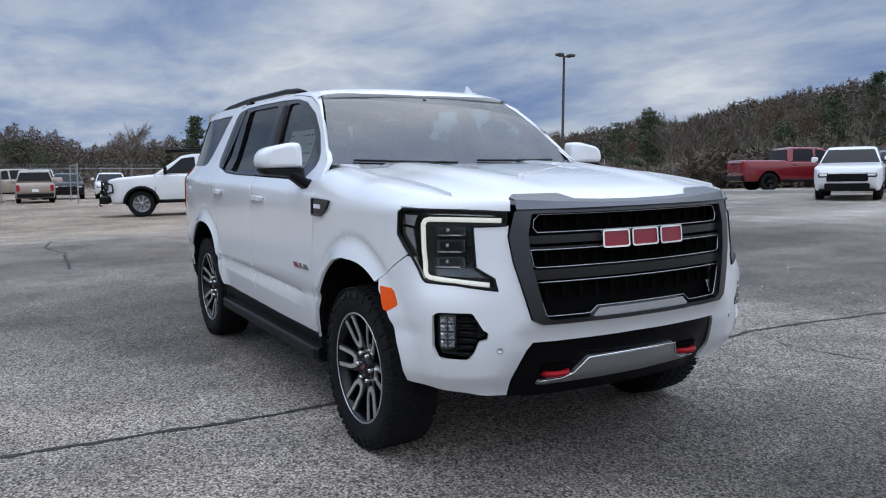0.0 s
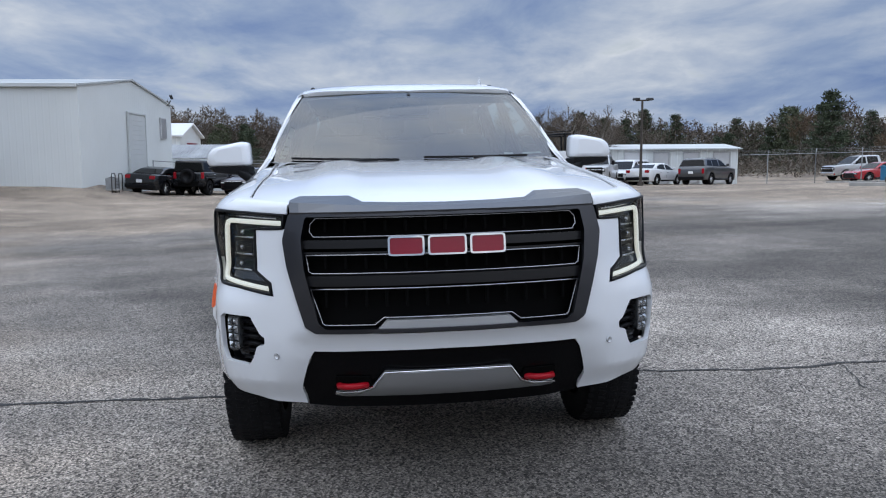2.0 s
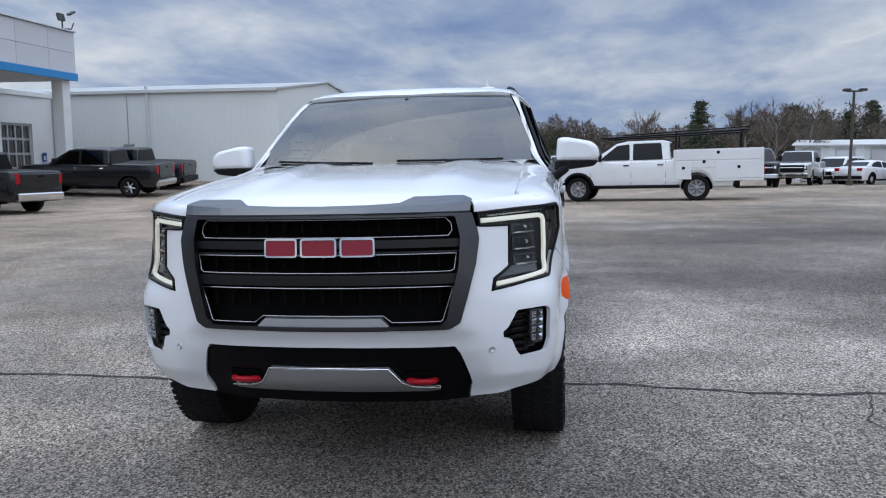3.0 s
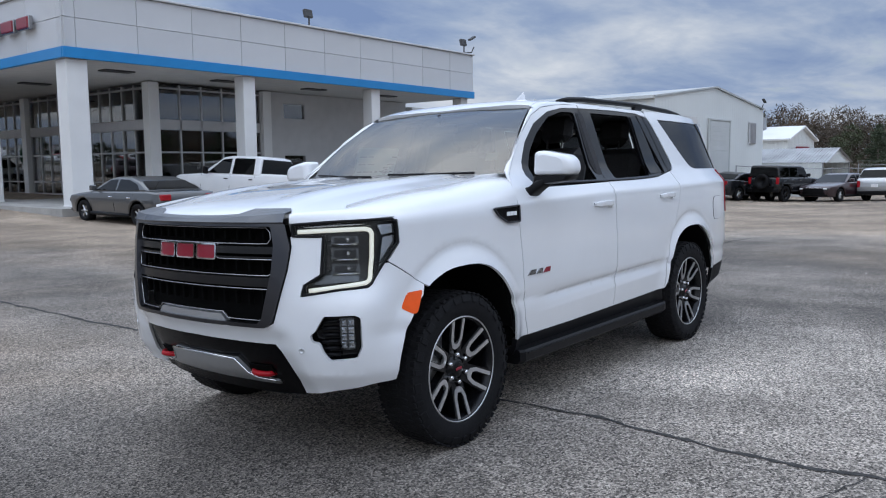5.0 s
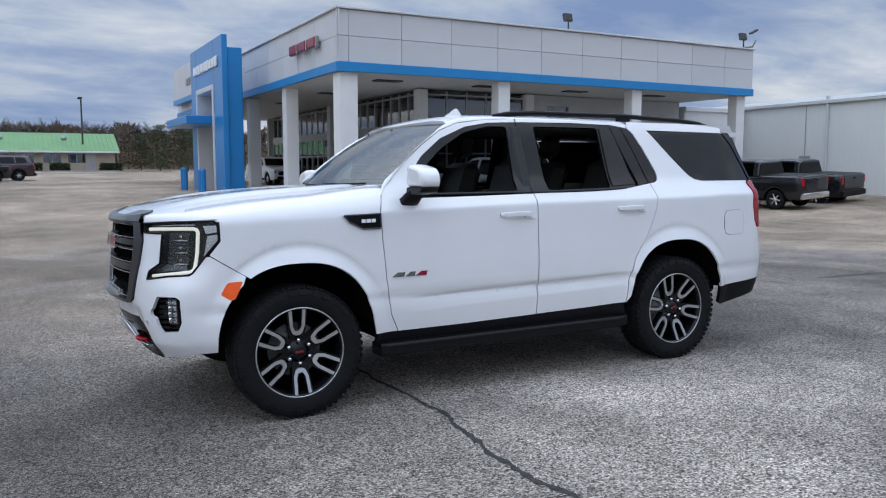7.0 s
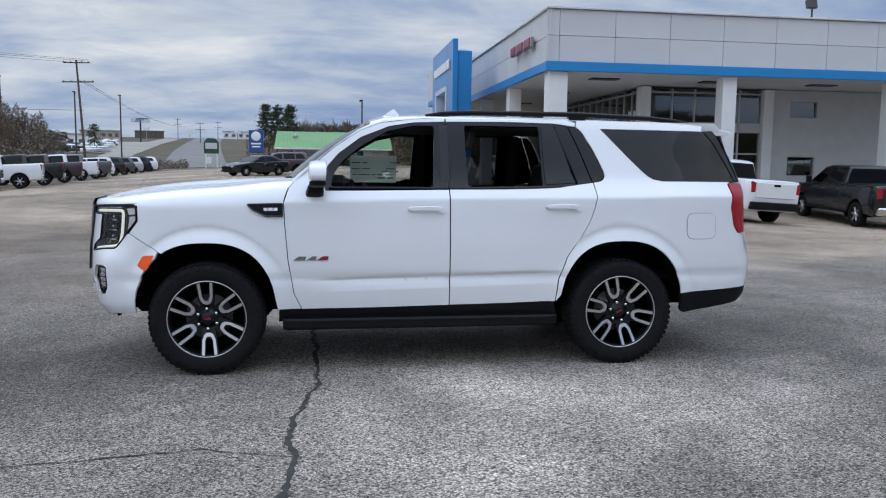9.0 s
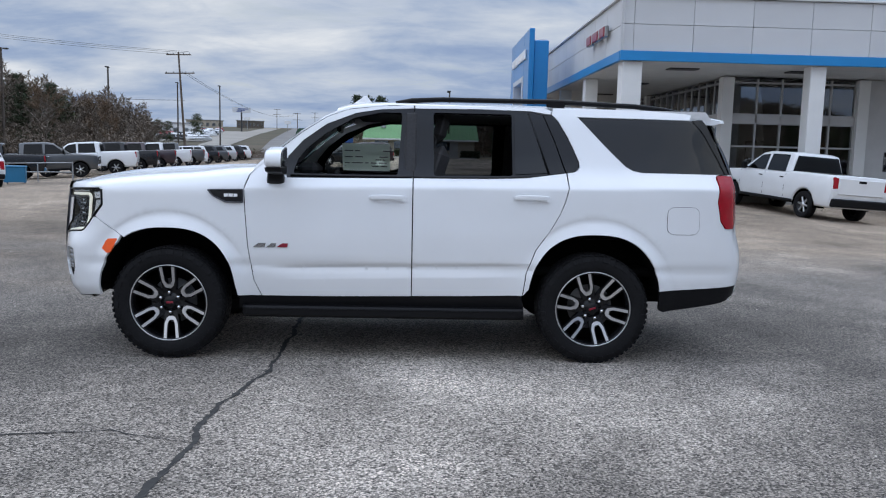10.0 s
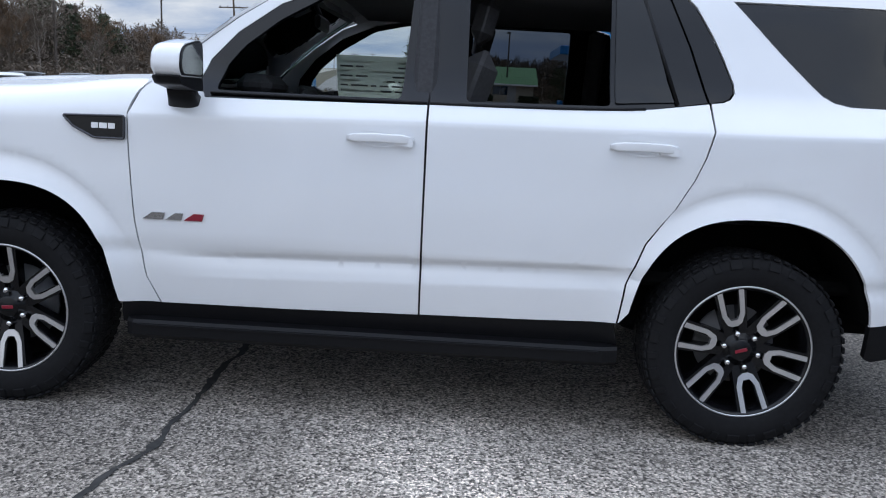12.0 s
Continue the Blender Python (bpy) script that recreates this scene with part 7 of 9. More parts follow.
    if style == "jeep":
        sp = part("spare_wheel", small_wheel(0.39, "satin_black")[0], "tyre_rubber", v, at=pose(x_r - 0.12, 0, 1.02, 0, 0, 90))
        part("spare_rim", small_wheel(0.39, "satin_black")[1], "satin_black", sp)
        for s in (1, -1):
            for cx in (wb / 2, -wb / 2):
                part("flared_wing", Geo().box((cx, s * (W - 0.02), 0.92), (1.05, 0.22, 0.06), 0.02), "satin_black", v)
    if style == "suv" or rack:
        for s in (1, -1):
            part("roof_rail", Geo().tube([(-0.1, s * (W - 0.36), zt - 0.03), (-0.2, s * (W - 0.36), zt + 0.02), (-1.6, s * (W - 0.36), zt + 0.02), (-1.75, s * (W - 0.36), zt - 0.04)], 0.015, 6), "satin_black", v)
    part("underbody", Geo().box((0, 0, low + 0.14), (wb + 1.5, 1.1, 0.3), 0.03), "under_black", v)
    ty, rm, sp = small_wheel(r, rim)
    for cx in (wb / 2, -wb / 2):
        for s in (1, -1):
            at = Matrix.Translation((cx, s * (W - 0.14), r - 0.005)) @ (pose(0, 0, 0, 0, random.Random(cx * 7 + s).uniform(0, 60), 0) if s > 0 else pose(0, 0, 0, 0, 20, 180))
            w = part("wheel", ty, "tyre_rubber", v, at=at)
            part("rim", rm, "rim_black" if rim == "alloy" else rim, w)
            part("spokes", sp, rim, w)
    return v


def stand(x, y, heading):
    """A pose on the ground, leaning with it."""
    e = 1.2
    c, s = math.cos(radians(heading)), math.sin(radians(heading))
    pitch = math.degrees(math.atan2(ground_z(x + e * c, y + e * s) - ground_z(x - e * c, y - e * s), 2 * e))
    roll = math.degrees(math.atan2(ground_z(x - e * s, y + e * c) - ground_z(x + e * s, y - e * c), 2 * e))
    return pose(x, y, ground_z(x, y), roll, -pitch, heading)


def park():
    V = vehicle
    V("pickup", "pickup_truck", "deep red pickup truck parked along the kerb", "truck", "red_paint", stand(-19.6, 29.7, 62), face="pickup", rim="rim_black", bar="satin_black")
    V("pickup", "pickup_truck", "black pickup truck parked beside a red one", "truck", "black_paint", stand(-16.6, 33.5, 62), face="pickup", rim="rim_black", bar="chrome")
    V("suv", "compact_suv", "white compact SUV with black lower trim, facing the lot", "car", "white_fleet", stand(-12.4, 22.3, -60), rim="rim_black")
    V("suv", "large_suv", "black SUV parked behind a white one", "car", "black_paint", stand(-14.6, 28.8, -50))
    V("minivan", "minivan", "beige minivan with red tail lamps, seen from behind", "car", "beige_paint", stand(-46.0, -0.35, 178))
    V("suv", "large_suv", "dark grey SUV facing the lot by the fence", "car", "black_paint", stand(-53.4, 1.9, -4))
    V("pickup", "pickup_truck", "white pickup truck behind the fence", "truck", "white_fleet", stand(-66.0, 1.0, -3), face="pickup")
    V("suv", "compact_suv", "small white SUV parked beyond the work truck", "car", "white_fleet", stand(-52.5, 4.4, -7))
    V("sedan", "sedan", "black sedan parked by the workshop gate", "car", "black_paint", stand(-39.6, -10.6, 162))
    V("jeep", "off_roader", "black boxy off-roader with a spare wheel on the back", "car", "black_paint", stand(-40.4, -8.6, 166), rim="rim_black")
    V("sedan", "sedan", "dark plum sedan facing the lot", "car", "plum_paint", stand(-41.7, -6.3, -16))
    V("suv", "compact_suv", "silvery white SUV seen from behind", "car", "silver_paint", stand(-43.5, -4.0, 168))
    V("pickup", "pickup_truck", "white pickup truck behind the parked cars", "truck", "white_fleet", stand(-56.0, -5.6, -80), face="pickup")
    V("pickup", "pickup_truck", "old pale pickup truck standing by the fence", "truck", "beige_paint", stand(-52.0, -1.6, -70), face="pickup")
    V("pickup", "pickup_truck", "silver pickup truck beyond the fence", "truck", "silver_paint", stand(-55.3, 40.0, -90), face="pickup")
    V("sedan", "sedan", "bright red sedan beyond the fence", "car", "bright_red_paint", stand(-49.7, 37.5, -85))
    V("sedan", "sedan", "silver sedan beyond the fence", "car", "silver_paint", stand(-49.0, 41.8, -85))
    V("suv", "large_suv", "dark blue-black SUV beyond the fence", "car", "black_paint", stand(-46.3, 42.2, -95))
    V("pickup", "pickup_truck", "near-black crew-cab pickup by the workshop wall", "truck", "black_paint", stand(-26.6, -18.4, -84), face="pickup")
    V("pickup", "pickup_truck", "near-black pickup beside another one by the workshop", "truck", "black_paint", stand(-29.9, -19.0, -84), face="pickup", bar="satin_black")
    V("pickup", "pickup_truck", "black pickup with bright wheels facing the dealership", "truck", "black_paint", stand(-18.9, -18.2, -98), face="pickup")
    V("pickup", "pickup_truck", "white heavy-duty pickup facing the dealership", "truck", "white_fleet", stand(-13.9, -18.9, -79), face="pickup", bar="satin_black")
    V("sedan", "sedan", "metallic grey sedan parked facing the dealership", "car", "grey_paint", stand(-8.75, -17.3, -89) @ Matrix.Diagonal((1, 1, 0.9, 1)))
    V("pickup", "pickup_truck", "small silver pickup facing the lot", "truck", "silver_paint", stand(-43.9, 14.6, -25), face="pickup")
    V("minivan", "work_van", "white work van parked by the low building", "van", "white_fleet", stand(-49.6, 18.6, -40))
    V("sedan", "sedan", "white sedan seen from behind", "car", "white_fleet", stand(-46.4, 19.4, 130))
    V("suv", "compact_suv", "dark grey SUV beside a white sedan", "car", "grey_paint", stand(-45.3, 22.5, 130))
    V("pickup", "pickup_truck", "black pickup behind the work truck", "truck", "black_paint", stand(-38.2, 10.8, -10), face="pickup")
    V("suv", "large_suv", "dark SUV parked in the far row", "car", "plum_paint", stand(2.9, -55.2, 8))
    V("sedan", "sedan", "dark sedan parked in the far row", "car", "black_paint", stand(4.2, -51.0, 40))
    V("suv", "large_suv", "white SUV with dark glass, seen from behind", "car", "white_fleet", stand(16.9, -26.4, -50))
    V("pickup", "pickup_truck", "black pickup beyond a rail", "truck", "black_paint", stand(21.5, -36.0, 20), face="pickup")
    V("pickup", "pickup_truck", "dark grey pickup beyond a rail", "truck", "grey_paint", stand(19.0, -37.5, 200), face="pickup")
    V("suv", "compact_suv", "white SUV standing under the far canopy", "car", "white_fleet", stand(-12.6, -43.0, 95))
    # the long row of stock, tails towards the lane
    kinds = [("pickup", "white_fleet"), ("pickup", "black_paint"), ("pickup", "plum_paint"), ("pickup", "white_fleet"), ("pickup", "grey_paint"), ("suv", "white_fleet"), ("suv", "black_paint"), ("suv", "grey_paint"), ("suv", "silver_paint"), ("suv", "black_paint"), ("suv", "white_fleet")]
    words = {"white_fleet": "white", "black_paint": "black", "plum_paint": "dark plum", "grey_paint": "dark grey", "silver_paint": "silver"}
    for i, (k, c) in enumerate(kinds):
        u = i / (len(kinds) - 1)
        x, y = 18.3 + 2.0 * u, -41.0 - 44.0 * u
        V(k, "pickup_truck" if k == "pickup" else "large_suv", words[c] + " " + ("pickup truck" if k == "pickup" else "SUV") + " parked in the long row of stock", "truck" if k == "pickup" else "car", c, stand(x, y, 15), face="pickup" if k == "pickup" else "suv", group="row of stock vehicles")


park()


def work_truck():
    """The white crew-cab with a service body, ladder rack and grille guard."""
    m = stand(-23.1, 3.6, -101)
    t = vehicle("pickup", "work_truck", "white crew-cab work truck with a service body and ladder rack", "truck", "white_fleet", m, rim="steel_wheel", face="pickup", bar="satin_black")
    for o in list(t.children):
        if o.name.split(".")[0] in ("bed_cover", "tailgate", "tailgate_handle", "tail_lamp"):
            bpy.data.objects.remove(o)
    g = Geo()
    for s in (1, -1):
        panel(g, [(-1.18, 0.62), (-1.18, 1.62), (-3.85, 1.62), (-3.85, 0.62), (-2.42, 0.62)] + [(-1.875 + 0.54 * math.cos(a), 0.46 + 0.54 * math.sin(a)) for a in [math.pi * (0.93 - 0.86 * i / 10) for i in range(11)]] , lambda x, z: (x, s * 1.06, z), (), 0.3, 0.30, (0, s, 0))
    g.box((-2.36, 0, 0.80), (2.36, 1.55, 0.12), 0.02).box((-3.83, 0, 1.05), (0.06, 1.6, 0.6), 0.02).box((-1.20, 0, 1.15), (0.06, 2.0, 0.9), 0.02)
    for s in (1, -1):
        g.box((-2.51, s * 0.90, 1.60), (2.68, 0.34, 0.05), 0.01)
    body = part("service_body", g, "white_fleet", t, "white steel service body with lockers")
    for s in (1, -1):
        for x0, x1, z0, z1 in ((-1.24, -1.72, 0.68, 1.24), (-2.46, -3.80, 0.70, 1.24), (-1.24, -3.80, 1.28, 1.58), (-1.76, -2.44, 1.05, 1.24)):
            part("locker_door", Geo().box(((x0 + x1) / 2, s * 1.066, (z0 + z1) / 2), (abs(x1 - x0), 0.02, z1 - z0), 0.008), "white_fleet", body)
            part("locker_latch", Geo().box(((x0 + x1) / 2, s * 1.08, (z0 + z1) / 2 + 0.08), (0.09, 0.015, 0.09), 0.01), "satin_black", body)
        part("tail_lamp", Geo().box((-3.865, s * 0.95, 0.95), (0.03, 0.12, 0.2), 0.01), "tail_red", t)
    rk = Geo()
    for s in (1, -1):
        rk.tube([(1.1, s * 0.72, 2.06), (-3.4, s * 0.95, 2.18)], 0.03, 6)
        for x in (-1.25, -3.2):
            rk.cyl((x, s * 0.95, 1.6), (x, s * 0.95, 2.2), 0.03, n=6)
        rk.tube([(0.4, s * 0.8, 2.14), (-3.4, s * 0.9, 2.28)], 0.02, 6)
    for x in (0.9, -0.2, -1.25, -2.2, -3.2):
        rk.cyl((x, -0.92, 2.12 + (-x) * 0.02), (x, 0.92, 2.12 + (-x) * 0.02), 0.022, n=6)
    part("ladder_rack", rk, "satin_black", t, "black steel ladder rack")
    gd = Geo()
    for s in (1, -1):
        gd.tube([(2.92, s * 0.55, 0.50), (3.02, s * 0.55, 0.75), (3.02, s * 0.55, 1.12), (2.95, s * 0.55, 1.18)], 0.03, 8)
        gd.tube([(3.0, s * 0.55, 1.12), (2.95, s * 0.85, 1.10), (2.7, s * 1.0, 1.02), (2.68, s * 1.0, 0.80), (2.95, s * 0.8, 0.72)], 0.028, 8)
    for z in (0.78, 1.0, 1.12):
        gd.cyl((3.02, -0.55, z), (3.02, 0.55, z), 0.025, n=8)
    gd.box((2.95, 0, 0.55), (0.30, 2.0, 0.24), 0.05)
    gd.tube([(3.1, 0.4, 0.50), (3.14, 0.4, 0.40), (3.10, 0.4, 0.34), (3.05, 0.4, 0.38)], 0.02, 6)
    part("grille_guard", gd, "satin_black", t, "black steel grille guard")
    for s in (1, -1):
        pts = [(1.875 + 0.50 * math.cos(a), s * 1.04, 0.42 + 0.50 * math.sin(a)) for a in [math.pi * i / 12 for i in range(13)]]
        part("arch_flare", Geo().tube(pts, 0.05, 6), "satin_black", t)


work_truck()


def golf_cart():
    c = thing("golf_cart", "small golf cart parked by the showroom glass", "golf cart", pose(-16.2, -26.6, 0.53, 0, 0, 80))
    part("tub", Geo().box((0, 0, 0.40), (2.2, 1.1, 0.22), 0.06).box((0.85, 0, 0.62), (0.5, 1.05, 0.35), 0.1), "building_grey", c)
    part("bench", Geo().box((-0.1, 0, 0.66), (0.5, 1.0, 0.16), 0.05).box((-0.35, 0, 0.92), (0.12, 1.0, 0.42), 0.04), "seat_leather", c)
    part("canopy", Geo().box((0.0, 0, 1.82), (1.7, 1.15, 0.06), 0.025), "trim_black", c)
    for x in (-0.75, 0.72):
        for s in (1, -1):
            part("canopy_post", Geo().cyl((x * 1.05, s * 0.5, 0.5), (x, s * 0.5, 1.8), 0.02, n=6), "satin_black", c)
    ty, rm, _ = small_wheel(0.23, "steel_wheel")
    for x in (-0.75, 0.8):
        for s in (1, -1):
            w = part("wheel", ty, "tyre_rubber", c, at=Matrix.Translation((x, s * 0.48, 0.23)) @ pose(0, 0, 0, 0, 0, 0 if s > 0 else 180))
            part("rim", rm, "steel_wheel", w)


golf_cart()

# ---- trees ----
def tree_meshes(kind, seed):
    """Trunk with limbs, and a crown of many small twigs or needle sprays; about ten metres tall."""
    rnd = random.Random(seed)
    wood, crown = Geo(), Geo()
    H = 10.0

    def sliver(p, d, length, width):
        side = d.cross(Vector((rnd.uniform(-1, 1), rnd.uniform(-1, 1), rnd.uniform(-1, 1))))
        if side.length < 1e-4:
            return
        side = side.normalized() * width / 2
        q = p + d * length
        crown.add([tuple(p - side), tuple(p + side), tuple(q)], [(0, 1, 2)])

    def spray(p, r, n, size):
        for _ in range(n):
            o = Vector((rnd.gauss(0, r), rnd.gauss(0, r), rnd.gauss(0, r * 0.5)))
            d = Vector((rnd.uniform(-1, 1), rnd.uniform(-1, 1), rnd.uniform(-0.3, 1.0))).normalized()
            sliver(p + o, d, size * rnd.uniform(0.7, 1.4), size * 0.45)

    lean = Vector((rnd.uniform(-0.05, 0.05), rnd.uniform(-0.05, 0.05), 0))
    if kind == "bare":
        top = H * rnd.uniform(0.62, 0.8)
        stem = [Vector((0, 0, -0.4)) + lean * h + Vector((rnd.uniform(-0.1, 0.1), rnd.uniform(-0.1, 0.1), h)) for h in (0, 2, 4, top * 0.8, top)]
        wood.tube(stem, 0.16, 6, taper=lambda u: 1 - 0.75 * u)
        for i in range(16):
            u = rnd.uniform(0.30, 1.0)
            p = stem[2].lerp(stem[4], u) if u > 0.5 else stem[1].lerp(stem[3], u * 1.4)
            a = rnd.uniform(0, 6.283)
            d = Vector((math.cos(a), math.sin(a), rnd.uniform(0.5, 1.5))).normalized()
            L = rnd.uniform(1.8, 3.4) * (1.15 - 0.4 * u)
            mid = p + d * L * 0.5
            end = mid + (d + Vector((rnd.uniform(-0.3, 0.3), rnd.uniform(-0.3, 0.3), 0.35))).normalized() * L * 0.55
            wood.tube([p, mid, end], 0.055, 4, taper=lambda w: 1 - 0.7 * w)
            for j in range(9):
                w = rnd.uniform(0.25, 1.0)
                b = p.lerp(mid, w * 2) if w < 0.5 else mid.lerp(end, w * 2 - 1)
                e = (d + Vector((rnd.gauss(0, 0.6), rnd.gauss(0, 0.6), rnd.uniform(0.0, 0.7)))).normalized()
                l2 = rnd.uniform(0.7, 1.5)
                sliver(b, e, l2, 0.05)
                for k in range(14):
                    c = b + e * l2 * rnd.uniform(0.2, 1.0)
                    f = (e + Vector((rnd.gauss(0, 0.6), rnd.gauss(0, 0.6), rnd.gauss(0.25, 0.5)))).normalized()
                    sliver(c, f, rnd.uniform(0.45, 1.0), 0.032)
    elif kind == "pine":
        stem = [Vector((0, 0, -0.4)) + lean * h + Vector((0, 0, h)) for h in (0, 3, 6, 9, 10.2)]
        wood.tube(stem, 0.17, 6, taper=lambda u: 1 - 0.85 * u)
        h = rnd.uniform(2.0, 3.6)
        while h < 9.9:
            u = (h - 2) / 8
            r = (2.2 * (1 - u) + 0.4) * rnd.uniform(0.7, 1.15)
            for _ in range(4):
                a = rnd.uniform(0, 6.283)
                d = Vector((math.cos(a), math.sin(a), 0.25)).normalized()
                p = Vector((lean.x * h, lean.y * h, h))
                wood.tube([p, p + d * r], 0.035, 4, taper=lambda w: 1 - 0.6 * w)
                for k in range(3):
                    spray(p + d * r * (0.45 + 0.27 * k), 0.30, 26, 0.36)
            h += rnd.uniform(0.5, 0.8)
        spray(Vector((lean.x * 10, lean.y * 10, 9.9)), 0.3, 40, 0.36)
    else:
        wood.tube([Vector((0, 0, -0.4)), Vector((0, 0, 4)), Vector((0.1, 0, 7.5))], 0.16, 6, taper=lambda u: 1 - 0.8 * u)
        for _ in range(70):
            h = rnd.uniform(0.6, 9.4)
            r = 2.0 * math.sqrt(max(0.05, 1 - ((h - 3.4) / 6.4) ** 2)) * rnd.uniform(0.55, 1.05)
            a = rnd.uniform(0, 6.283)
            spray(Vector((math.cos(a) * r, math.sin(a) * r, h)), 0.42, 34, 0.42)
    return mesh_of("trunk", wood), mesh_of("crown", crown)


TREE_KINDS = {
    "bare": ("bare_tree", "leafless grey-brown tree at the edge of the lot", "bare", "pale_bark", "twigs", 4),
    "rust": ("bare_tree", "tree holding rust-brown dead leaves in the wood", "bare", "bark", "rust_twigs", 3),
    "pine": ("pine_tree", "tall dark green pine with an open crown", "pine", "bark", "pine_needles", 3),
    "cedar": ("evergreen_tree", "dense dark green evergreen tree in the wood", "cedar", "bark", "cedar_green", 2),
}
TREES = {}


def plant(kind, x, y, height, seed):
    name, label, shape, bark, leaf, count = TREE_KINDS[kind]
    key = (kind, seed % count)
    if key not in TREES:
        TREES[key] = tree_meshes(shape, seed % count + 10 * len(kind) + (50 if kind == "rust" else 0))
    k = height / 10.0
    t = thing(name, label, "tree", pose(x, y, ground_z(x, y), 0, 0, seed * 47 % 360) @ Matrix.Diagonal((k * 1.05, k * 1.05, k, 1)), "woodland trees")
    part("trunk", TREES[key][0], bark, t)
    part("crown", TREES[key][1].copy() if TREES[key][1].materials and TREES[key][1].materials[0] != MATS[leaf] else TREES[key][1], leaf, t)


def treeline(u):
    """Height of the tops in degrees above the eye, by bearing."""
    return table([(58, 5.5), (100, 5.2), (112, 5.4), (119, 6.2), (124, 6.0), (127, 5.4), (130, 4.9), (132, 4.3), (134, 3.5), (136, 4.1), (139, 3.3), (144, 2.9), (146.5, 3.8), (150, 3.3),
                  (153, 2.5), (156, 2.7), (160, 3.4), (164, 3.0), (167, 2.0), (172, 1.9), (175, 1.5), (178, 2.6), (181, 2.1), (184, 2.6), (187, 3.0), (190, 3.3), (194, 3.5), (198, 3.2), (202, 3.0)], u)


def woods():
    rnd = random.Random(11)
    n = 0
    # along the north and west edges
    u = 117.0
    while u < 200:
        for row_, (dist, mix_) in enumerate(((86, ("bare", "rust", "bare", "pine")), (98, ("pine", "bare", "rust", "cedar", "bare")), (110, ("bare", "pine", "cedar", "bare")))):
            a = u + rnd.uniform(-1.1, 1.1)
            d = dist + rnd.uniform(-4, 4)
            if 149 < u < 176:
                d *= 1.12
            x, y = 3.8 + d * math.cos(radians(a)), -1.5 + d * math.sin(radians(a))
            top = 1.45 + d * math.tan(radians(treeline(a))) - ground_z(x, y)
            if 176 < u < 200:
                kind = rnd.choice(("bare", "bare", "bare", "rust", "cedar", "pine"))
            elif u < 130:
                kind = rnd.choice(("bare", "rust", "rust", "bare", "pine", "cedar"))
            elif 156 < u < 164 and row_ == 1:
                kind = "pine"
            else:
                kind = rnd.choice(mix_)
            n += 1
            plant(kind, x, y, max(3.5, top * (rnd.uniform(0.78, 1.04) if row_ else rnd.uniform(0.6, 0.95))), n)
        u += 2.1
    # single trees that stand out
    for kind, a, d, el in (("bare", 172.5, 70, 3.9), ("pine", 168.0, 66, 3.5), ("pine", 147, 84, 4.2), ("pine", 136.2, 80, 4.3), ("bare", 132.5, 80, 4.8), ("bare", 161.5, 62, 4.0), ("bare", 163.5, 64, 4.3), ("cedar", 120.8, 70, 5.2), ("cedar", 119.2, 68, 5.0), ("bare", 134.5, 78, 4.6), ("bare", 165.4, 68, 4.2)):
        x, y = 3.8 + d * math.cos(radians(a)), -1.5 + d * math.sin(radians(a))
        n += 1
        plant(kind, x, y, 1.45 + d * math.tan(radians(el)) - ground_z(x, y), n)
    # behind the green-roofed building and along the road
    for i in range(26):
        a = -103 + i * 0.75 + rnd.uniform(-0.3, 0.3)
        d = rnd.uniform(118, 135)
        if a > -85.5:
            continue
        x, y = -1 + d * math.cos(radians(a)), 6 + d * math.sin(radians(a))
        n += 1
        kind = "pine" if a > -87.5 else rnd.choice(("bare", "bare", "rust", "bare"))
        plant(kind, x, y, (1.55 + d * math.tan(radians(3.9 if a > -87.5 else rnd.uniform(2.9, 3.5))) - ground_z(x, y)), n)
    for a, d, el in ((-98.6, 96, 2.9), (-100.4, 95, 2.8), (-101.6, 98, 3.0), (-97.4, 99, 2.4), (-103.0, 97, 3.0)):
        x, y = 1.4 + d * math.cos(radians(a)), 5.5 + d * math.sin(radians(a))
        n += 1
        plant("cedar", x, y, 1.5 + d * math.tan(radians(el)) - ground_z(x, y), n)
    # east of the lot, beyond the long row
    for i in range(56):
        a = -71.3 + rnd.uniform(0, 18.3)
        d = rnd.uniform(84, 112)
        x, y = -1.9 + d * math.cos(radians(a)), 6.2 + d * math.sin(radians(a))
        pine = a > -65.6 and d > 92
        n += 1
        el = table([(-71.3, 2.2), (-70.6, 3.4), (-69, 3.7), (-66, 3.8), (-64, 4.9), (-60, 5.4), (-53, 5.4)], a)
        plant("cedar" if pine and i % 3 else "pine" if pine else rnd.choice(("bare", "bare", "rust")), x, y, max(3.0, (1.47 + d * math.tan(radians(el)) - ground_z(x, y)) * rnd.uniform(0.75 if pine else 0.6, 1.0)), n)
    for a, d, el in ((-70.6, 170, 1.8), (-71.1, 172, 1.9), (-71.7, 170, 1.9), (-72.3, 171, 1.8), (-74.2, 190, 2.4)):
        x, y = -1.9 + d * math.cos(radians(a)), 6.2 + d * math.sin(radians(a))
        n += 1
        plant("cedar", x, y, 1.47 + d * math.tan(radians(el)) - ground_z(x, y), n)
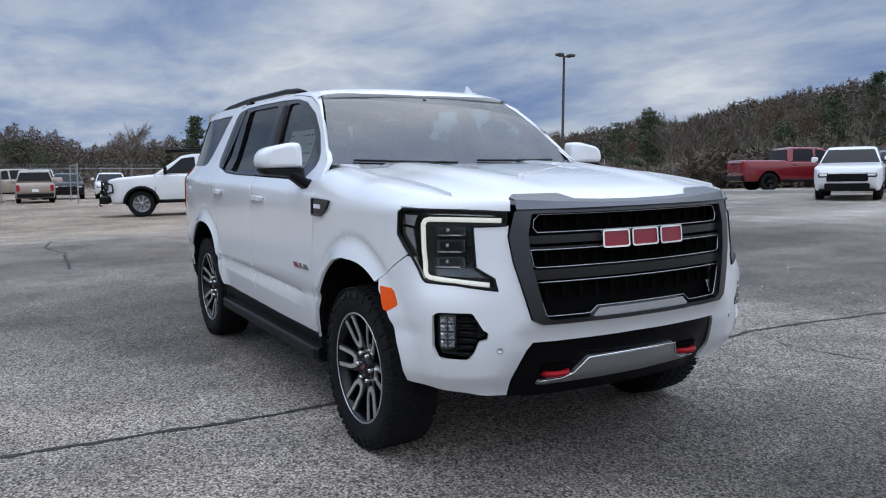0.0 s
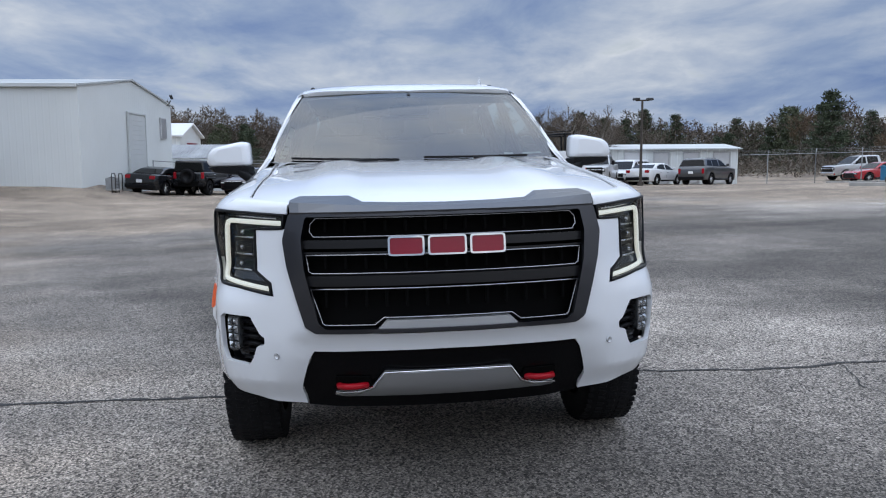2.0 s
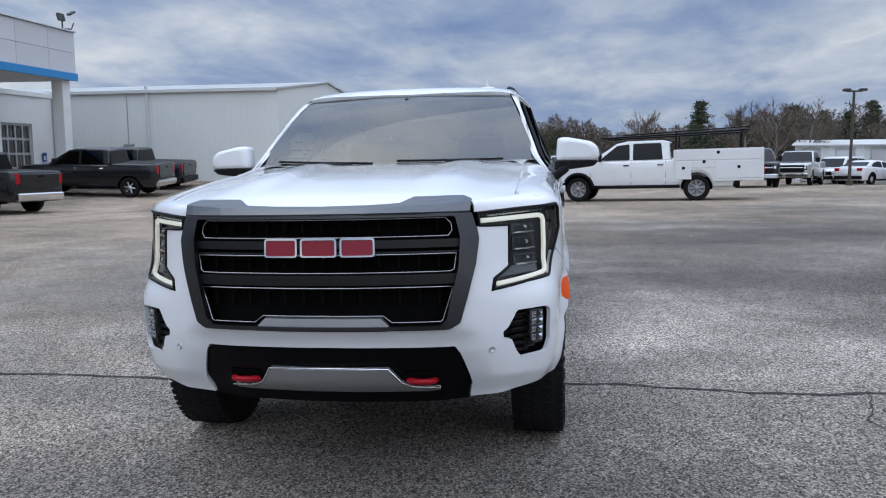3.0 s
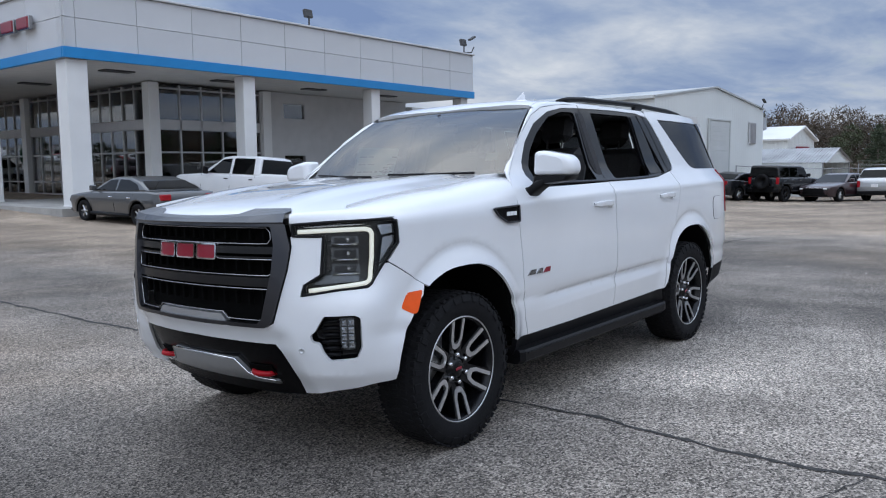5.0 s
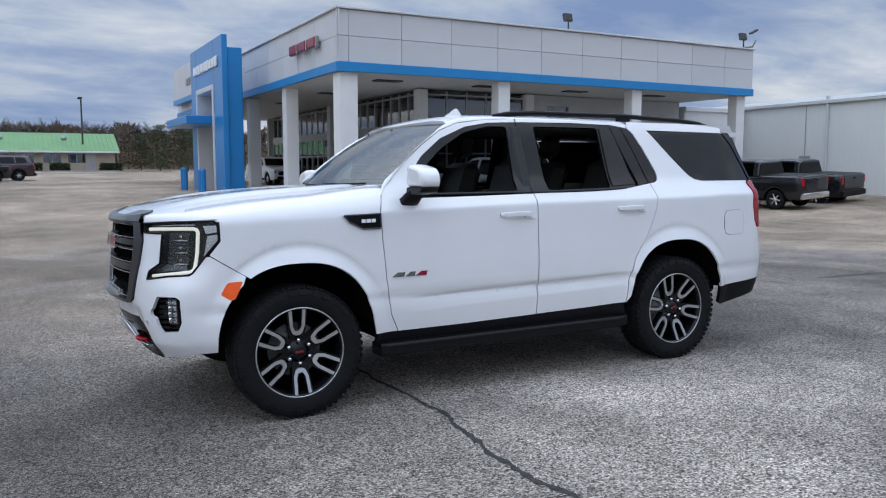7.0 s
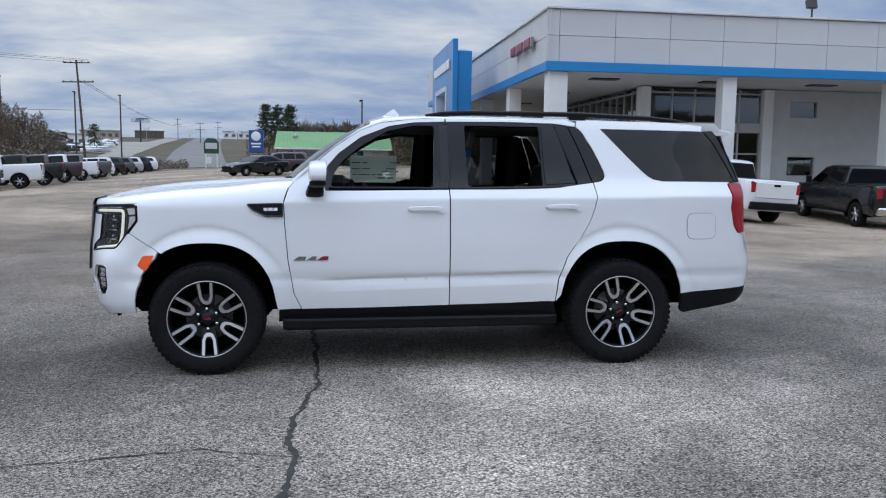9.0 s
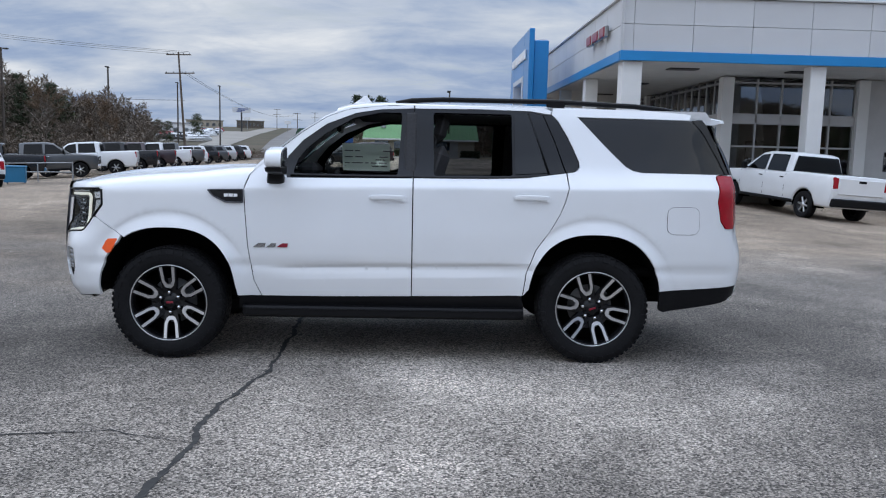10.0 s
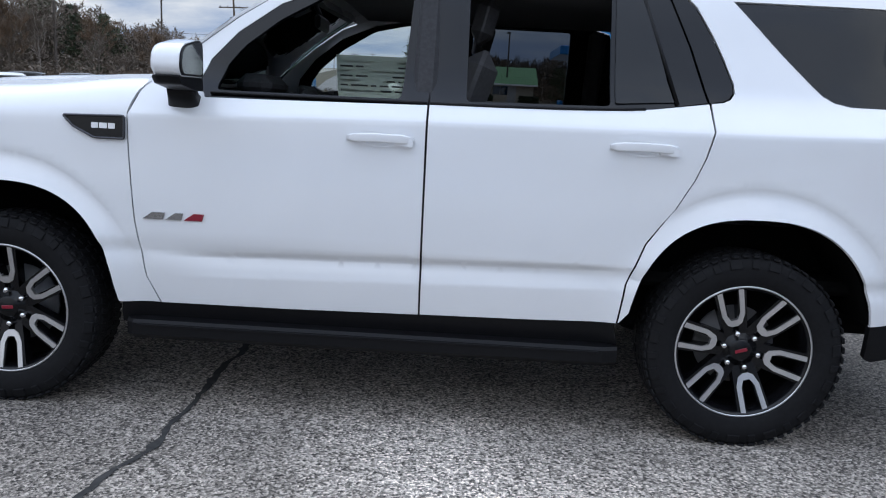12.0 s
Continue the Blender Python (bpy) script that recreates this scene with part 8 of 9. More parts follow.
    # undergrowth and the depth of the wood: countless stems and twigs
    def thicket(name_, label, a0, a1, d0, d1, o, count, share, material, seed, height=None, size=1.0, line=treeline):
        r2 = random.Random(seed)
        vs, fs = [], []
        for _ in range(count):
            a, d = radians(r2.uniform(a0, a1)), r2.uniform(d0, d1)
            x, y = o[0] + d * math.cos(a), o[1] + d * math.sin(a)
            g0 = ground_z(x, y)
            tall = (1.45 + d * math.tan(radians(line(math.degrees(a)))) - g0) * share * (1 + 0.06 * math.sin(math.degrees(a) * 1.9) + 0.05 * math.sin(math.degrees(a) * 5.3 + 1) + 0.03 * math.sin(math.degrees(a) * 13.7)) if height is None else height * r2.uniform(0.5, 1.1)
            z = g0 + tall * r2.random() ** 1.25
            dr = Vector((r2.gauss(0, 0.8), r2.gauss(0, 0.8), r2.uniform(-0.4, 1))).normalized() * r2.uniform(0.25, 0.6) * size
            w = r2.uniform(0.03, 0.08) * size
            k = len(vs)
            sd = Vector((-math.sin(a), math.cos(a), r2.uniform(-0.5, 0.5))) * w
            p = Vector((x, y, z))
            vs += [tuple(p - sd), tuple(p + sd), tuple(p + dr)]
            fs.append((k, k + 1, k + 2))
        thing(name_, label, "woods", kind="stuff", geo=Geo().add(vs, fs), material=material)
    west, east = (3.8, -1.5), (-1.5, 6.2)
    east_line = lambda a: table([(-71.6, 1.6), (-70.9, 3.0), (-69, 3.5), (-66, 3.6), (-64, 4.7), (-60, 5.2), (-50, 5.2)], a)
    thicket("far_woods", "dark leafless depth of the wood on the hill", 117, 202, 126, 140, west, 44000, 0.74, "deep_twigs", 41, size=2.6)
    thicket("far_woods", "brown leafless wood east of the lot", -71.4, -50, 104, 116, east, 18000, 0.76, "deep_twigs", 42, size=2.2, line=east_line)
    thicket("far_woods", "fine bare twigs of the wood east of the lot", -71.4, -50, 92, 104, east, 50000, 0.96, "twigs", 43, line=east_line)
    thicket("far_woods", "dark wood behind the green-roofed building", -108, -86.5, 128, 142, east, 22000, 0.8, "deep_twigs", 44, size=2.2, line=lambda a: 3.0 + 0.25 * math.sin(a * 1.3))
    thicket("undergrowth", "dense brown brush on the bank above the kerb", 116, 134, 50, 80, west, 34000, 0, "deep_twigs", 45, 2.3, size=1.7)
    thicket("undergrowth", "tangled brown brush under the trees", 117, 200, 78, 96, west, 26000, 0, "twigs", 21, 2.2)
    thicket("far_woods", "dense leafless wood behind the first trees", 117, 200, 104, 128, west, 110000, 0.90, "deep_twigs", 22)
    thicket("far_woods", "brown leafless wood on the slope behind the workshop", 163, 200, 98, 124, west, 90000, 1.0, "deep_twigs", 32)
    thicket("far_woods", "dull evergreen depth of the wood", 117, 200, 106, 126, west, 30000, 0.6, "cedar_green", 23)
    # added out of view, so the car's left side mirrors something dark
    thicket("far_woods", "unseen wood added north of the lot to darken reflections", 40, 117, 84, 100, west, 20000, 0.95, "twigs", 24)
    thicket("undergrowth", "brown brush below the roadside trees", -71, -50, 80, 104, east, 22000, 0, "twigs", 25, 3.4)
    thicket("undergrowth", "brush behind the green-roofed building", -106, -84, 112, 132, east, 16000, 0, "rust_twigs", 26, 4.2)
    thicket("undergrowth", "low dry brush along the road verge", -80, -70, 98, 112, east, 5000, 0, "twigs", 27, 1.1)


woods()


# ---- lamps, poles and wires ----
def flood_pole(x, y, top, twin, label, heads=2, r=0.085):
    p = thing("lamp_post", label, "lamp post", pose(x, y, ground_z(x, y)), "lot lamp posts")
    h = top - ground_z(x, y)
    part("pole", Geo().cyl((0, 0, -0.1), (0, 0, h), r, r * 0.75, 10).cyl((0, 0, -0.1), (0, 0, 0.25), r * 2.2, r * 2.0, 12), "pole_brown", p)
    part("crossarm", Geo().box((0, 0, h), (0.08, twin, 0.08), 0.01), "pole_brown", p)
    for i in range(heads):
        y_ = (i - (heads - 1) / 2) * twin / max(1, heads - 1) if heads > 1 else 0
        part("lamp_housing", Geo().box((0.1, y_, h + 0.06), (0.42, 0.34 if twin > 0.7 else 0.26, 0.14), 0.03, ), "lamp_head", p)
    return p


flood_pole(-30.7, 24.7, 7.55, 0.75, "brown steel lamp post with two floodlights")
flood_pole(-40.9, 16.3, 4.75, 0.8, "slim dark lamp post with a flat twin head")
for x, y in ((38, -70), (35.3, -88.5), (35, -114), (31, -123)):
    flood_pole(x, y, ground_z(x, y) + 10.4, 2.2 if y == -70 else 1.0, "tall dark lamp post beyond the row of trucks", 2 if y == -70 else 1, 0.13)
flood_pole(-5, -90.0, 8.9, 1.3, "lamp post in front of the green-roofed building", 2, 0.11)


def utility_pole(x, y, h, label, arms=((0.3, 3.0), (2.6, 3.6)), lean=0.0, r=0.17):
    p = thing("utility_pole", label, "utility pole", pose(x, y, ground_z(x, y), lean, 0, -73), "utility poles")
    part("pole", Geo().cyl((0, 0, -0.3), (0, 0, h), r, r * 0.65, 10), "wood_pole", p)
    for drop, w in arms:
        arm = part("crossarm", Geo().box((0.12, 0, h - drop), (0.12, w, 0.14), 0.01), "wood_pole", p)
        for k in (-0.45, -0.2, 0.2, 0.45):
            part("insulator", Geo().lathe([(0.05, 0), (0.07, 0.08), (0.04, 0.16), (0.0, 0.2)], 8, pose(0.12, w * k, h - drop + 0.07)), "galvanised", arm)
    return p


utility_pole(28.6, -96, 13.2, "tall wooden utility pole with two crossarms", lean=-3)
utility_pole(66.5, -368, 9.5, "wooden utility pole along the far road")
utility_pole(45.0, -292, 7.5, "wooden utility pole along the far road")
utility_pole(52.0, -392, 8.5, "wooden utility pole along the far road")


def cable(a, b, sag, r, label):
    a, b = Vector(a), Vector(b)
    pts = [a.lerp(b, i / 16) - Vector((0, 0, sag * 4 * (i / 16) * (1 - i / 16))) for i in range(17)]
    thing("power_cable", label, "cable", None, "power cables", geo=Geo().tube(pts, r, 4), material="lamp_head")


zt = ground_z(28.6, -96) + 13.2
for k, (dy, dz) in enumerate(((-1.3, -0.2), (0.0, 0.1), (1.3, -0.2))):
    cable((28.0, -96 + dy, zt + dz), (78.0, -62 + dy, zt + 3.0 + dz), 1.2, 0.022, "thin black power cable between wooden poles")
for dy in (-1.5, 1.5):
    cable((28.6, -96 + dy, zt - 2.5), (45.0, -292 + dy, ground_z(45, -292) + 7.3), 3.0, 0.022, "thin black power cable along the road")
cable((28.6, -96, zt - 6.0), (90.0, -70, zt - 5.0), 0.8, 0.03, "telephone cable slung below the power cables")


# ---- fences, kerbs, bins ----
def chain_fence(points, height, label, barbed=True, pitch=3.0):
    f = thing("chain_link_fence", label, "fence")
    post = mesh_of("fence_post", Geo().cyl((0, 0, -0.1), (0, 0, height), 0.035, n=8).lathe([(0.04, height), (0.03, height + 0.04), (0, height + 0.05)], 8))
    for a, b in zip(points, points[1:]):
        a, b = Vector((*a, 0)), Vector((*b, 0))
        n = max(1, round((b - a).length / pitch))
        d = (b - a).normalized()
        out = Vector((d.y, -d.x, 0))
        ground = lambda p: Vector((p.x, p.y, ground_z(p.x, p.y)))
        stops = [ground(a.lerp(b, i / n)) for i in range(n + 1)]
        for p in stops:
            part("fence_post", post, "galvanised", f, at=Matrix.Translation(p))
            if barbed:
                part("barb_arm", Geo().cyl(p + Vector((0, 0, height)), p + out * -0.28 + Vector((0, 0, height + 0.32)), 0.016, n=6), "galvanised", f)
        up = Vector((0, 0, height))
        part("top_rail", Geo().tube([p + up for p in stops], 0.022, 6), "galvanised", f)
        if barbed:
            for k in (0.35, 0.7, 1.0):
                part("barbed_wire", Geo().tube([p + up + (out * -0.28 + Vector((0, 0, 0.32))) * k for p in stops], 0.006, 4), "galvanised", f)
        # woven mesh: crossing slanted wires
        g = Geo()
        L = (b - a).length
        step = 0.16
        m_ = int((L + height) / step)
        for i in range(m_):
            for s in (1, -1):
                t0 = i * step - (height if s > 0 else 0)
                e0, e1 = max(0.0, t0), min(L, t0 + height)
                if e1 - e0 < 0.05:
                    continue
                h0, h1 = (e0 - t0, e1 - t0) if s > 0 else (height - (e0 - t0), height - (e1 - t0))
                p, q = ground(a + d * e0) + Vector((0, 0, h0)), ground(a + d * e1) + Vector((0, 0, h1))
                w = Vector((0, 0, 0.0012))
                g.add([tuple(p - w), tuple(q - w), tuple(q + w), tuple(p + w)], [(0, 1, 2, 3)])
        part("wire_mesh", g, "galvanised", f)
    return f


chain_fence([(-50.5, 26.0), (-46.4, 30.6), (-41.6, 37.4)], 2.05, "galvanised chain-link fence topped with barbed wire")
chain_fence([(-46.5, 1.5), (-40.0, 1.3)], 2.0, "short chain-link fence by the parked minivan", False, 7.0)
chain_fence([(-42.6, -11.9), (-45.4, -7.5), (-46.0, -2.0)], 1.7, "chain-link fence beside the workshop", False)
chain_fence([(-60.0, 9.0), (-60.0, -9.0)], 2.0, "chain-link fence along the back of the lot", True)


def kerb(points, label, w=0.16, h=0.15):
    g = Geo()
    for a, b in zip(points, points[1:]):
        a, b = Vector((*a, 0)), Vector((*b, 0))
        n = max(1, int((b - a).length / 3))
        for i in range(n):
            p, q = a.lerp(b, i / n), a.lerp(b, (i + 1) / n)
            p.z, q.z = ground_z(p.x, p.y), ground_z(q.x, q.y)
            ang = math.degrees(math.atan2(q.y - p.y, q.x - p.x))
            g.box((0, 0, 0), ((q - p).length - 0.012, w, h * 2), 0.02, pose(*((p + q) / 2), 0, -math.degrees(math.asin((q.z - p.z) / (q - p).length)), ang))
    thing("kerb", label, "kerb", kind="structure", geo=g, material="kerb_concrete")


kerb([(-26.0, 19.6), (-19.0, 23.0), (-12.0, 28.5), (-4.0, 35.0)], "worn concrete kerb below the wooded bank")
kerb([(-46.5, 31.5), (-39.0, 41.5)], "concrete kerb along the fence")
kerb([(-8, -84.0), (7.5, -85.0), (36, -88.0)], "concrete kerb along the grass verge")


def bin_box(x, y, heading, label, k=1.0):
    b = thing("waste_bin", label, "bin", pose(x, y, ground_z(x, y), 0, 0, heading))
    part("tub", Geo().prism(rounded([(-0.6 * k, -0.42 * k), (0.6 * k, -0.42 * k), (0.6 * k, 0.42 * k), (-0.6 * k, 0.42 * k)], 0.06, 3), 0.08, 1.02 * k), "bin_blue", b)
    part("lid", Geo().box((0, 0, 1.06 * k), (1.28 * k, 0.92 * k, 0.09), 0.035), "bin_blue", b)
    for s in (1, -1):
        part("wheel", Geo().cyl((s * 0.5 * k, -0.3 * k, 0.09), (s * 0.44 * k, -0.3 * k, 0.09), 0.09, n=12), "tyre_rubber", b)


bin_box(-44.6, 34.9, 40, "pale blue plastic waste bin by the fence")
bin_box(16.9, -30.2, 20, "blue plastic bin by a low rail", 0.75)


def low_rail():
    r = thing("guard_rail", "low steel pipe rail at the edge of the lot", "rail")
    pts = [(13.4, -28.2), (16.2, -30.9), (19.0, -33.6), (21.8, -36.3)]
    z = [ground_z(x, y) for x, y in pts]
    for (x, y), g0 in zip(pts, z):
        part("post", Geo().cyl((x, y, g0 - 0.1), (x, y, g0 + 0.95), 0.03, n=8), "galvanised", r)
    for h in (0.5, 0.92):
        part("pipe", Geo().tube([(x, y, g0 + h) for (x, y), g0 in zip(pts, z)], 0.025, 6), "galvanised", r)
    b = thing("guard_rail", "low weathered steel beam rail beside the row of trucks", "rail")
    for i in range(6):
        x, y = 20.5 + 1.6 * i, -34.5 - 1.4 * i
        part("post", Geo().cyl((x, y, ground_z(x, y) - 0.1), (x, y, ground_z(x, y) + 0.7), 0.05, n=8), "galvanised", b)
    part("beam", Geo().tube([(20.5 + 1.6 * i, -34.5 - 1.4 * i, ground_z(20.5 + 1.6 * i, -34.5 - 1.4 * i) + 0.6) for i in range(6)], 0.07, 6), "galvanised", b)


low_rail()


# ---- smaller buildings ----
def low_building():
    ang = math.degrees(math.atan2(10.6, 3.4))
    b = thing("storage_building", "low white metal building with a row of doors", "building", pose(-52.0, 16.6, ground_z(-50, 22), 0, 0, ang))
    L, D, H = 10.2, 8.0, 2.55
    g = Geo()
    ribbed(g, (0, 0), (L, 0), -0.3, H - 0.1, 0.4, 0.025)
    ribbed(g, (L, 0), (L, D), -0.3, H - 0.1, 0.4, 0.025)
    part("wall", g, "metal_siding", b)
    part("back_wall", Geo().box((L / 2, D, H / 2), (L, 0.1, H), 0.01).box((0, D / 2, H / 2), (0.1, D, H), 0.01), "metal_siding", b)
    part("roof", Geo().add([(-0.25, -0.3, H - 0.1), (L + 0.25, -0.3, H - 0.1), (L + 0.25, D + 0.2, H + 0.35), (-0.25, D + 0.2, H + 0.35), (-0.25, -0.3, H - 0.02), (L + 0.25, -0.3, H - 0.02), (L + 0.25, D + 0.2, H + 0.42), (-0.25, D + 0.2, H + 0.42)],
                           [(3, 2, 1, 0), (4, 5, 6, 7), (0, 1, 5, 4), (1, 2, 6, 5), (2, 3, 7, 6), (3, 0, 4, 7)]), "siding_trim", b)
    for i in range(5):
        x = 0.9 + i * 2.05
        d = part("door", Geo().box((x, -0.05, 1.15), (0.95, 0.06, 2.1), 0.01), "render_wall", b)
        part("frame", Geo().box((x - 0.52, -0.07, 1.15), (0.08, 0.08, 2.2), 0.01).box((x + 0.52, -0.07, 1.15), (0.08, 0.08, 2.2), 0.01).box((x, -0.07, 2.25), (1.12, 0.08, 0.08), 0.01), "mullion", d)
    part("gable_window", Geo().box((L + 0.06, 3.6, 2.1), (0.06, 1.3, 0.8), 0.01), "shop_glass", b)


low_building()


def sheds():
    # pitched metal carport
    c = thing("carport", "open metal carport with a weathered pale roof", "shed", pose(-47.3, -8.5, ground_z(-49, -9), 0, 0, -97))
    L, D, e, a = 5.4, 4.6, 2.1, 3.0
    g = Geo()
    n = 30
    for side, (y0, z0, y1, z1) in (("front", (-0.2, e, -D / 2, a)), ("back", (-D + 0.0, e, -D / 2, a))):
        for i in range(n):
            x0, x1 = -0.25 + (L + 0.5) * i / n, -0.25 + (L + 0.5) * (i + 0.86) / n
            g.add([(x0, y0, z0), (x1, y0, z0), (x1, y1, z1), (x0, y1, z1)], [(0, 1, 2, 3)])
            x2 = -0.25 + (L + 0.5) * (i + 1) / n
            g.add([(x1, y0, z0 + 0.03), (x2, y0, z0 + 0.03), (x2, y1, z1 + 0.03), (x1, y1, z1 + 0.03), (x1, y0, z0), (x2, y0, z0), (x2, y1, z1), (x1, y1, z1)], [(0, 1, 2, 3), (4, 0, 3, 7), (1, 5, 6, 2)])
    part("roof", g, "shed_roof", c)
    w = Geo()
    ribbed(w, (L, -0.25), (0, -0.25), -0.2, e, 0.35, 0.02)
    part("front_wall", w, "metal_siding", c)
    w = Geo()
    ribbed(w, (0, -D), (L, -D), -0.2, e, 0.35, 0.02)
    part("rear_wall", w, "metal_siding", c)
    part("gable", Geo().prism([(-0.25, e), (-D, e), (-D / 2, a - 0.03)], -0.06, 0.0, Matrix(((0, 0, 1, 0.0), (1, 0, 0, 0), (0, 1, 0, 0), (0, 0, 0, 1)))), "metal_siding", c)
    for x in (0.0, L):
        for y in (-0.25, -D):
            part("post", Geo().cyl((x, y, -0.2), (x, y, e), 0.04, n=8), "galvanised", c)
    # small gabled building behind it
    s = thing("small_building", "small white gabled metal building with a roof stack", "building", pose(-62.5, -14.6, ground_z(-62, -14), 0, 0, -4))
    W, H, A = 6.2, 3.5, 4.5
    g = Geo()
    ribbed(g, (0, -9), (0, 0), -0.3, H)
    ribbed(g, (0, 0), (-W, 0), -0.3, lambda u: H + (A - H) * (1 - abs(2 * u - 1)))
    part("wall", g, "metal_siding", s)
    g = Geo()
    for x0, x1 in ((0.25, -W / 2), (-W - 0.25, -W / 2)):
        g.add([(x0, 0.3, H), (x1, 0.3, A + 0.1), (x1, -9, A + 0.1), (x0, -9, H), (x0, 0.3, H + 0.14), (x1, 0.3, A + 0.24), (x1, -9, A + 0.24), (x0, -9, H + 0.14)], [(0, 1, 2, 3), (4, 7, 6, 5), (0, 4, 5, 1), (1, 5, 6, 2), (2, 6, 7, 3), (3, 7, 4, 0)])
    part("roof", g, "building_white", s)
    part("flue", Geo().cyl((-2.4, -3, A - 0.6), (-2.4, -3, A + 1.0), 0.38, n=16), "galvanised", s)
    part("sign_strip", Geo().box((-W / 2, 0.12, 2.9), (3.0, 0.06, 0.3), 0.01), "badge_red", s, "red painted strip sign")


sheds()


def green_building():
    x0, x1, y0, y1 = 4.8, -8.0, -88.5, -98.5
    z0 = 0.95
    b = thing("green_roofed_building", "long tan building with a green metal roof and dark shutters", "building")
    wins = [(a, a - 1.7, 0.95, 2.0) for a in (3.9, 1.6, -1.0, -3.4)] + [(-5.1, -6.1, 0.0, 2.05)]
    g = Geo()
    panel(g, [(x0, -0.3), (x1, -0.3), (x1, 2.4), (x0, 2.4)], lambda u, v: (u, y0, z0 + v), [[(p, lo), (q, lo), (q, hi), (p, hi)] for p, q, lo, hi in wins], 1.5, 0.2, (0, 1, 0))
    part("wall", g, "tan_wall", b)
    part("end_wall", Geo().box((x1, (y0 + y1) / 2, z0 + 1.05), (0.2, y0 - y1 - 0.2, 2.7), 0.01).box((x0, (y0 + y1) / 2, z0 + 1.05), (0.2, y0 - y1 - 0.2, 2.7), 0.01), "tan_wall", b)
    for p, q, lo, hi in wins:
        w = part("window" if lo else "door", Geo().box(((p + q) / 2, y0 - 0.12, z0 + (lo + hi) / 2), (p - q, 0.05, hi - lo), 0.01), "shop_glass" if lo else "mullion", b)
        part("frame", Geo().box(((p + q) / 2, y0 - 0.06, z0 + hi - 0.04), (p - q, 0.08, 0.08), 0.01).box(((p + q) / 2, y0 - 0.06, z0 + (lo + hi) / 2), (0.07, 0.08, hi - lo), 0.01), "mullion", w)
    g = Geo()
    ym, ze, zr = (y0 + y1) / 2, z0 + 2.2, z0 + 4.3
    xs = [x0 + 0.5 + (x1 - x0 - 1.0) * i / 30 for i in range(31)]
    for s in (1, -1):
        ye = y0 + 0.7 if s > 0 else y1 - 0.7
        for a, c in zip(xs, xs[1:]):
            g.add([(a, ye, ze), (c, ye, ze), (c, ym, zr), (a, ym, zr)], [(0, 1, 2, 3)])
    roof = part("roof", g, "roof_green", b)
    seam = mesh_of("roof_seam", Geo().box((0, 0, 0), (0.06, math.hypot((y0 - y1) / 2 + 0.7, zr - ze), 0.06), 0.01))
    for s in (1, -1):
        ye = y0 + 0.7 if s > 0 else y1 - 0.7
        for a in xs:
            part("roof_seam", seam, "roof_green", roof, at=pose(a, (ye + ym) / 2, (ze + zr) / 2 + 0.02, math.degrees(math.atan2(ze - zr, abs(ye - ym))) * s, 0, 0))
    part("fascia", Geo().box(((x0 + x1) / 2, y0 + 0.68, ze - 0.08), (x0 - x1 + 1.0, 0.05, 0.18), 0.01), "building_white", b)
    for x in (3.0, -3.2):
        part("roof_vent", Geo().lathe([(0.3, 0), (0.32, 0.2), (0.2, 0.36), (0, 0.4)], 14, pose(x, y0 - 3.0, zr - 0.75)), "galvanised", b)
    # clipped hedges
    rnd = random.Random(4)
    for a, c in ((4.2, 2.2), (1.4, -0.8), (-1.6, -3.4), (-6.4, -8.6)):
        g = Geo()
        for _ in range(900):
            p = Vector((rnd.uniform(c, a), rnd.uniform(-87.6, -86.4), z0 - 0.1 + 0.95 * rnd.random() ** 0.6))
            d = Vector((rnd.uniform(-1, 1), rnd.uniform(-1, 1), rnd.uniform(-1, 1))).normalized()
            e = d.orthogonal().normalized()
            g.add([tuple(p), tuple(p + d * 0.22), tuple(p + e * 0.18)], [(0, 1, 2)])
        thing("hedge", "clipped dark green hedge under the windows", "hedge", group="hedges", geo=g, material="hedge_green")


green_building()


# ---- roadside and the hill beyond ----
def strip(name_, label, pts, material, dz=0.03, category="road"):
    g = Geo()
    fine = []
    for (ax, ay, aw), (bx, by, bw) in zip(pts, pts[1:]):
        n = 14
        fine += [(ax + (bx - ax) * i / n, ay + (by - ay) * i / n, aw + (bw - aw) * i / n) for i in range(n)]
    fine.append(pts[-1])
    vs = []
    for i, (x, y, w) in enumerate(fine):
        p, q = fine[max(0, i - 1)], fine[min(len(fine) - 1, i + 1)]
        d = Vector((q[0] - p[0], q[1] - p[1], 0)).normalized()
        for s in (1, -1):
            vx, vy = x - d.y * s * w / 2, y + d.x * s * w / 2
            vs.append((vx, vy, ground_z(vx, vy) + dz))
    g.add(vs, [(2 * i, 2 * i + 1, 2 * i + 3, 2 * i + 2) for i in range(len(fine) - 1)], True)
    thing(name_, label, category, kind="structure", geo=g, material=material)


mat("road_grey", (0.16, 0.152, 0.145), 0.85, grain=0.1, grain_scale=3, stain=0.15, stain_scale=0.15)
mat("road_pale", (0.27, 0.25, 0.22), 0.9, grain=0.1, grain_scale=3, stain=0.15, stain_scale=0.1)
strip("grass_verge", "strip of dry brown grass along the lot edge", [(-14, -88.5, 9), (8, -89.5, 9), (26, -93.5, 9), (52, -97, 9)], "dry_grass", 0.04, "verge")
strip("road", "grey highway climbing the far hill", [(17.0, -103, 9), (30, -190, 11), (45, -300, 12), (60, -420, 13)], "road_grey", 0.12)
strip("road", "pale side road climbing the hill", [(30, -122, 6), (39, -150, 6), (56, -260, 7), (74, -400, 8)], "road_pale", 0.10)
strip("car_park", "pale paved yard full of stored cars", [(56, -165, 30), (84, -290, 44)], "road_pale", 0.06, "car park")


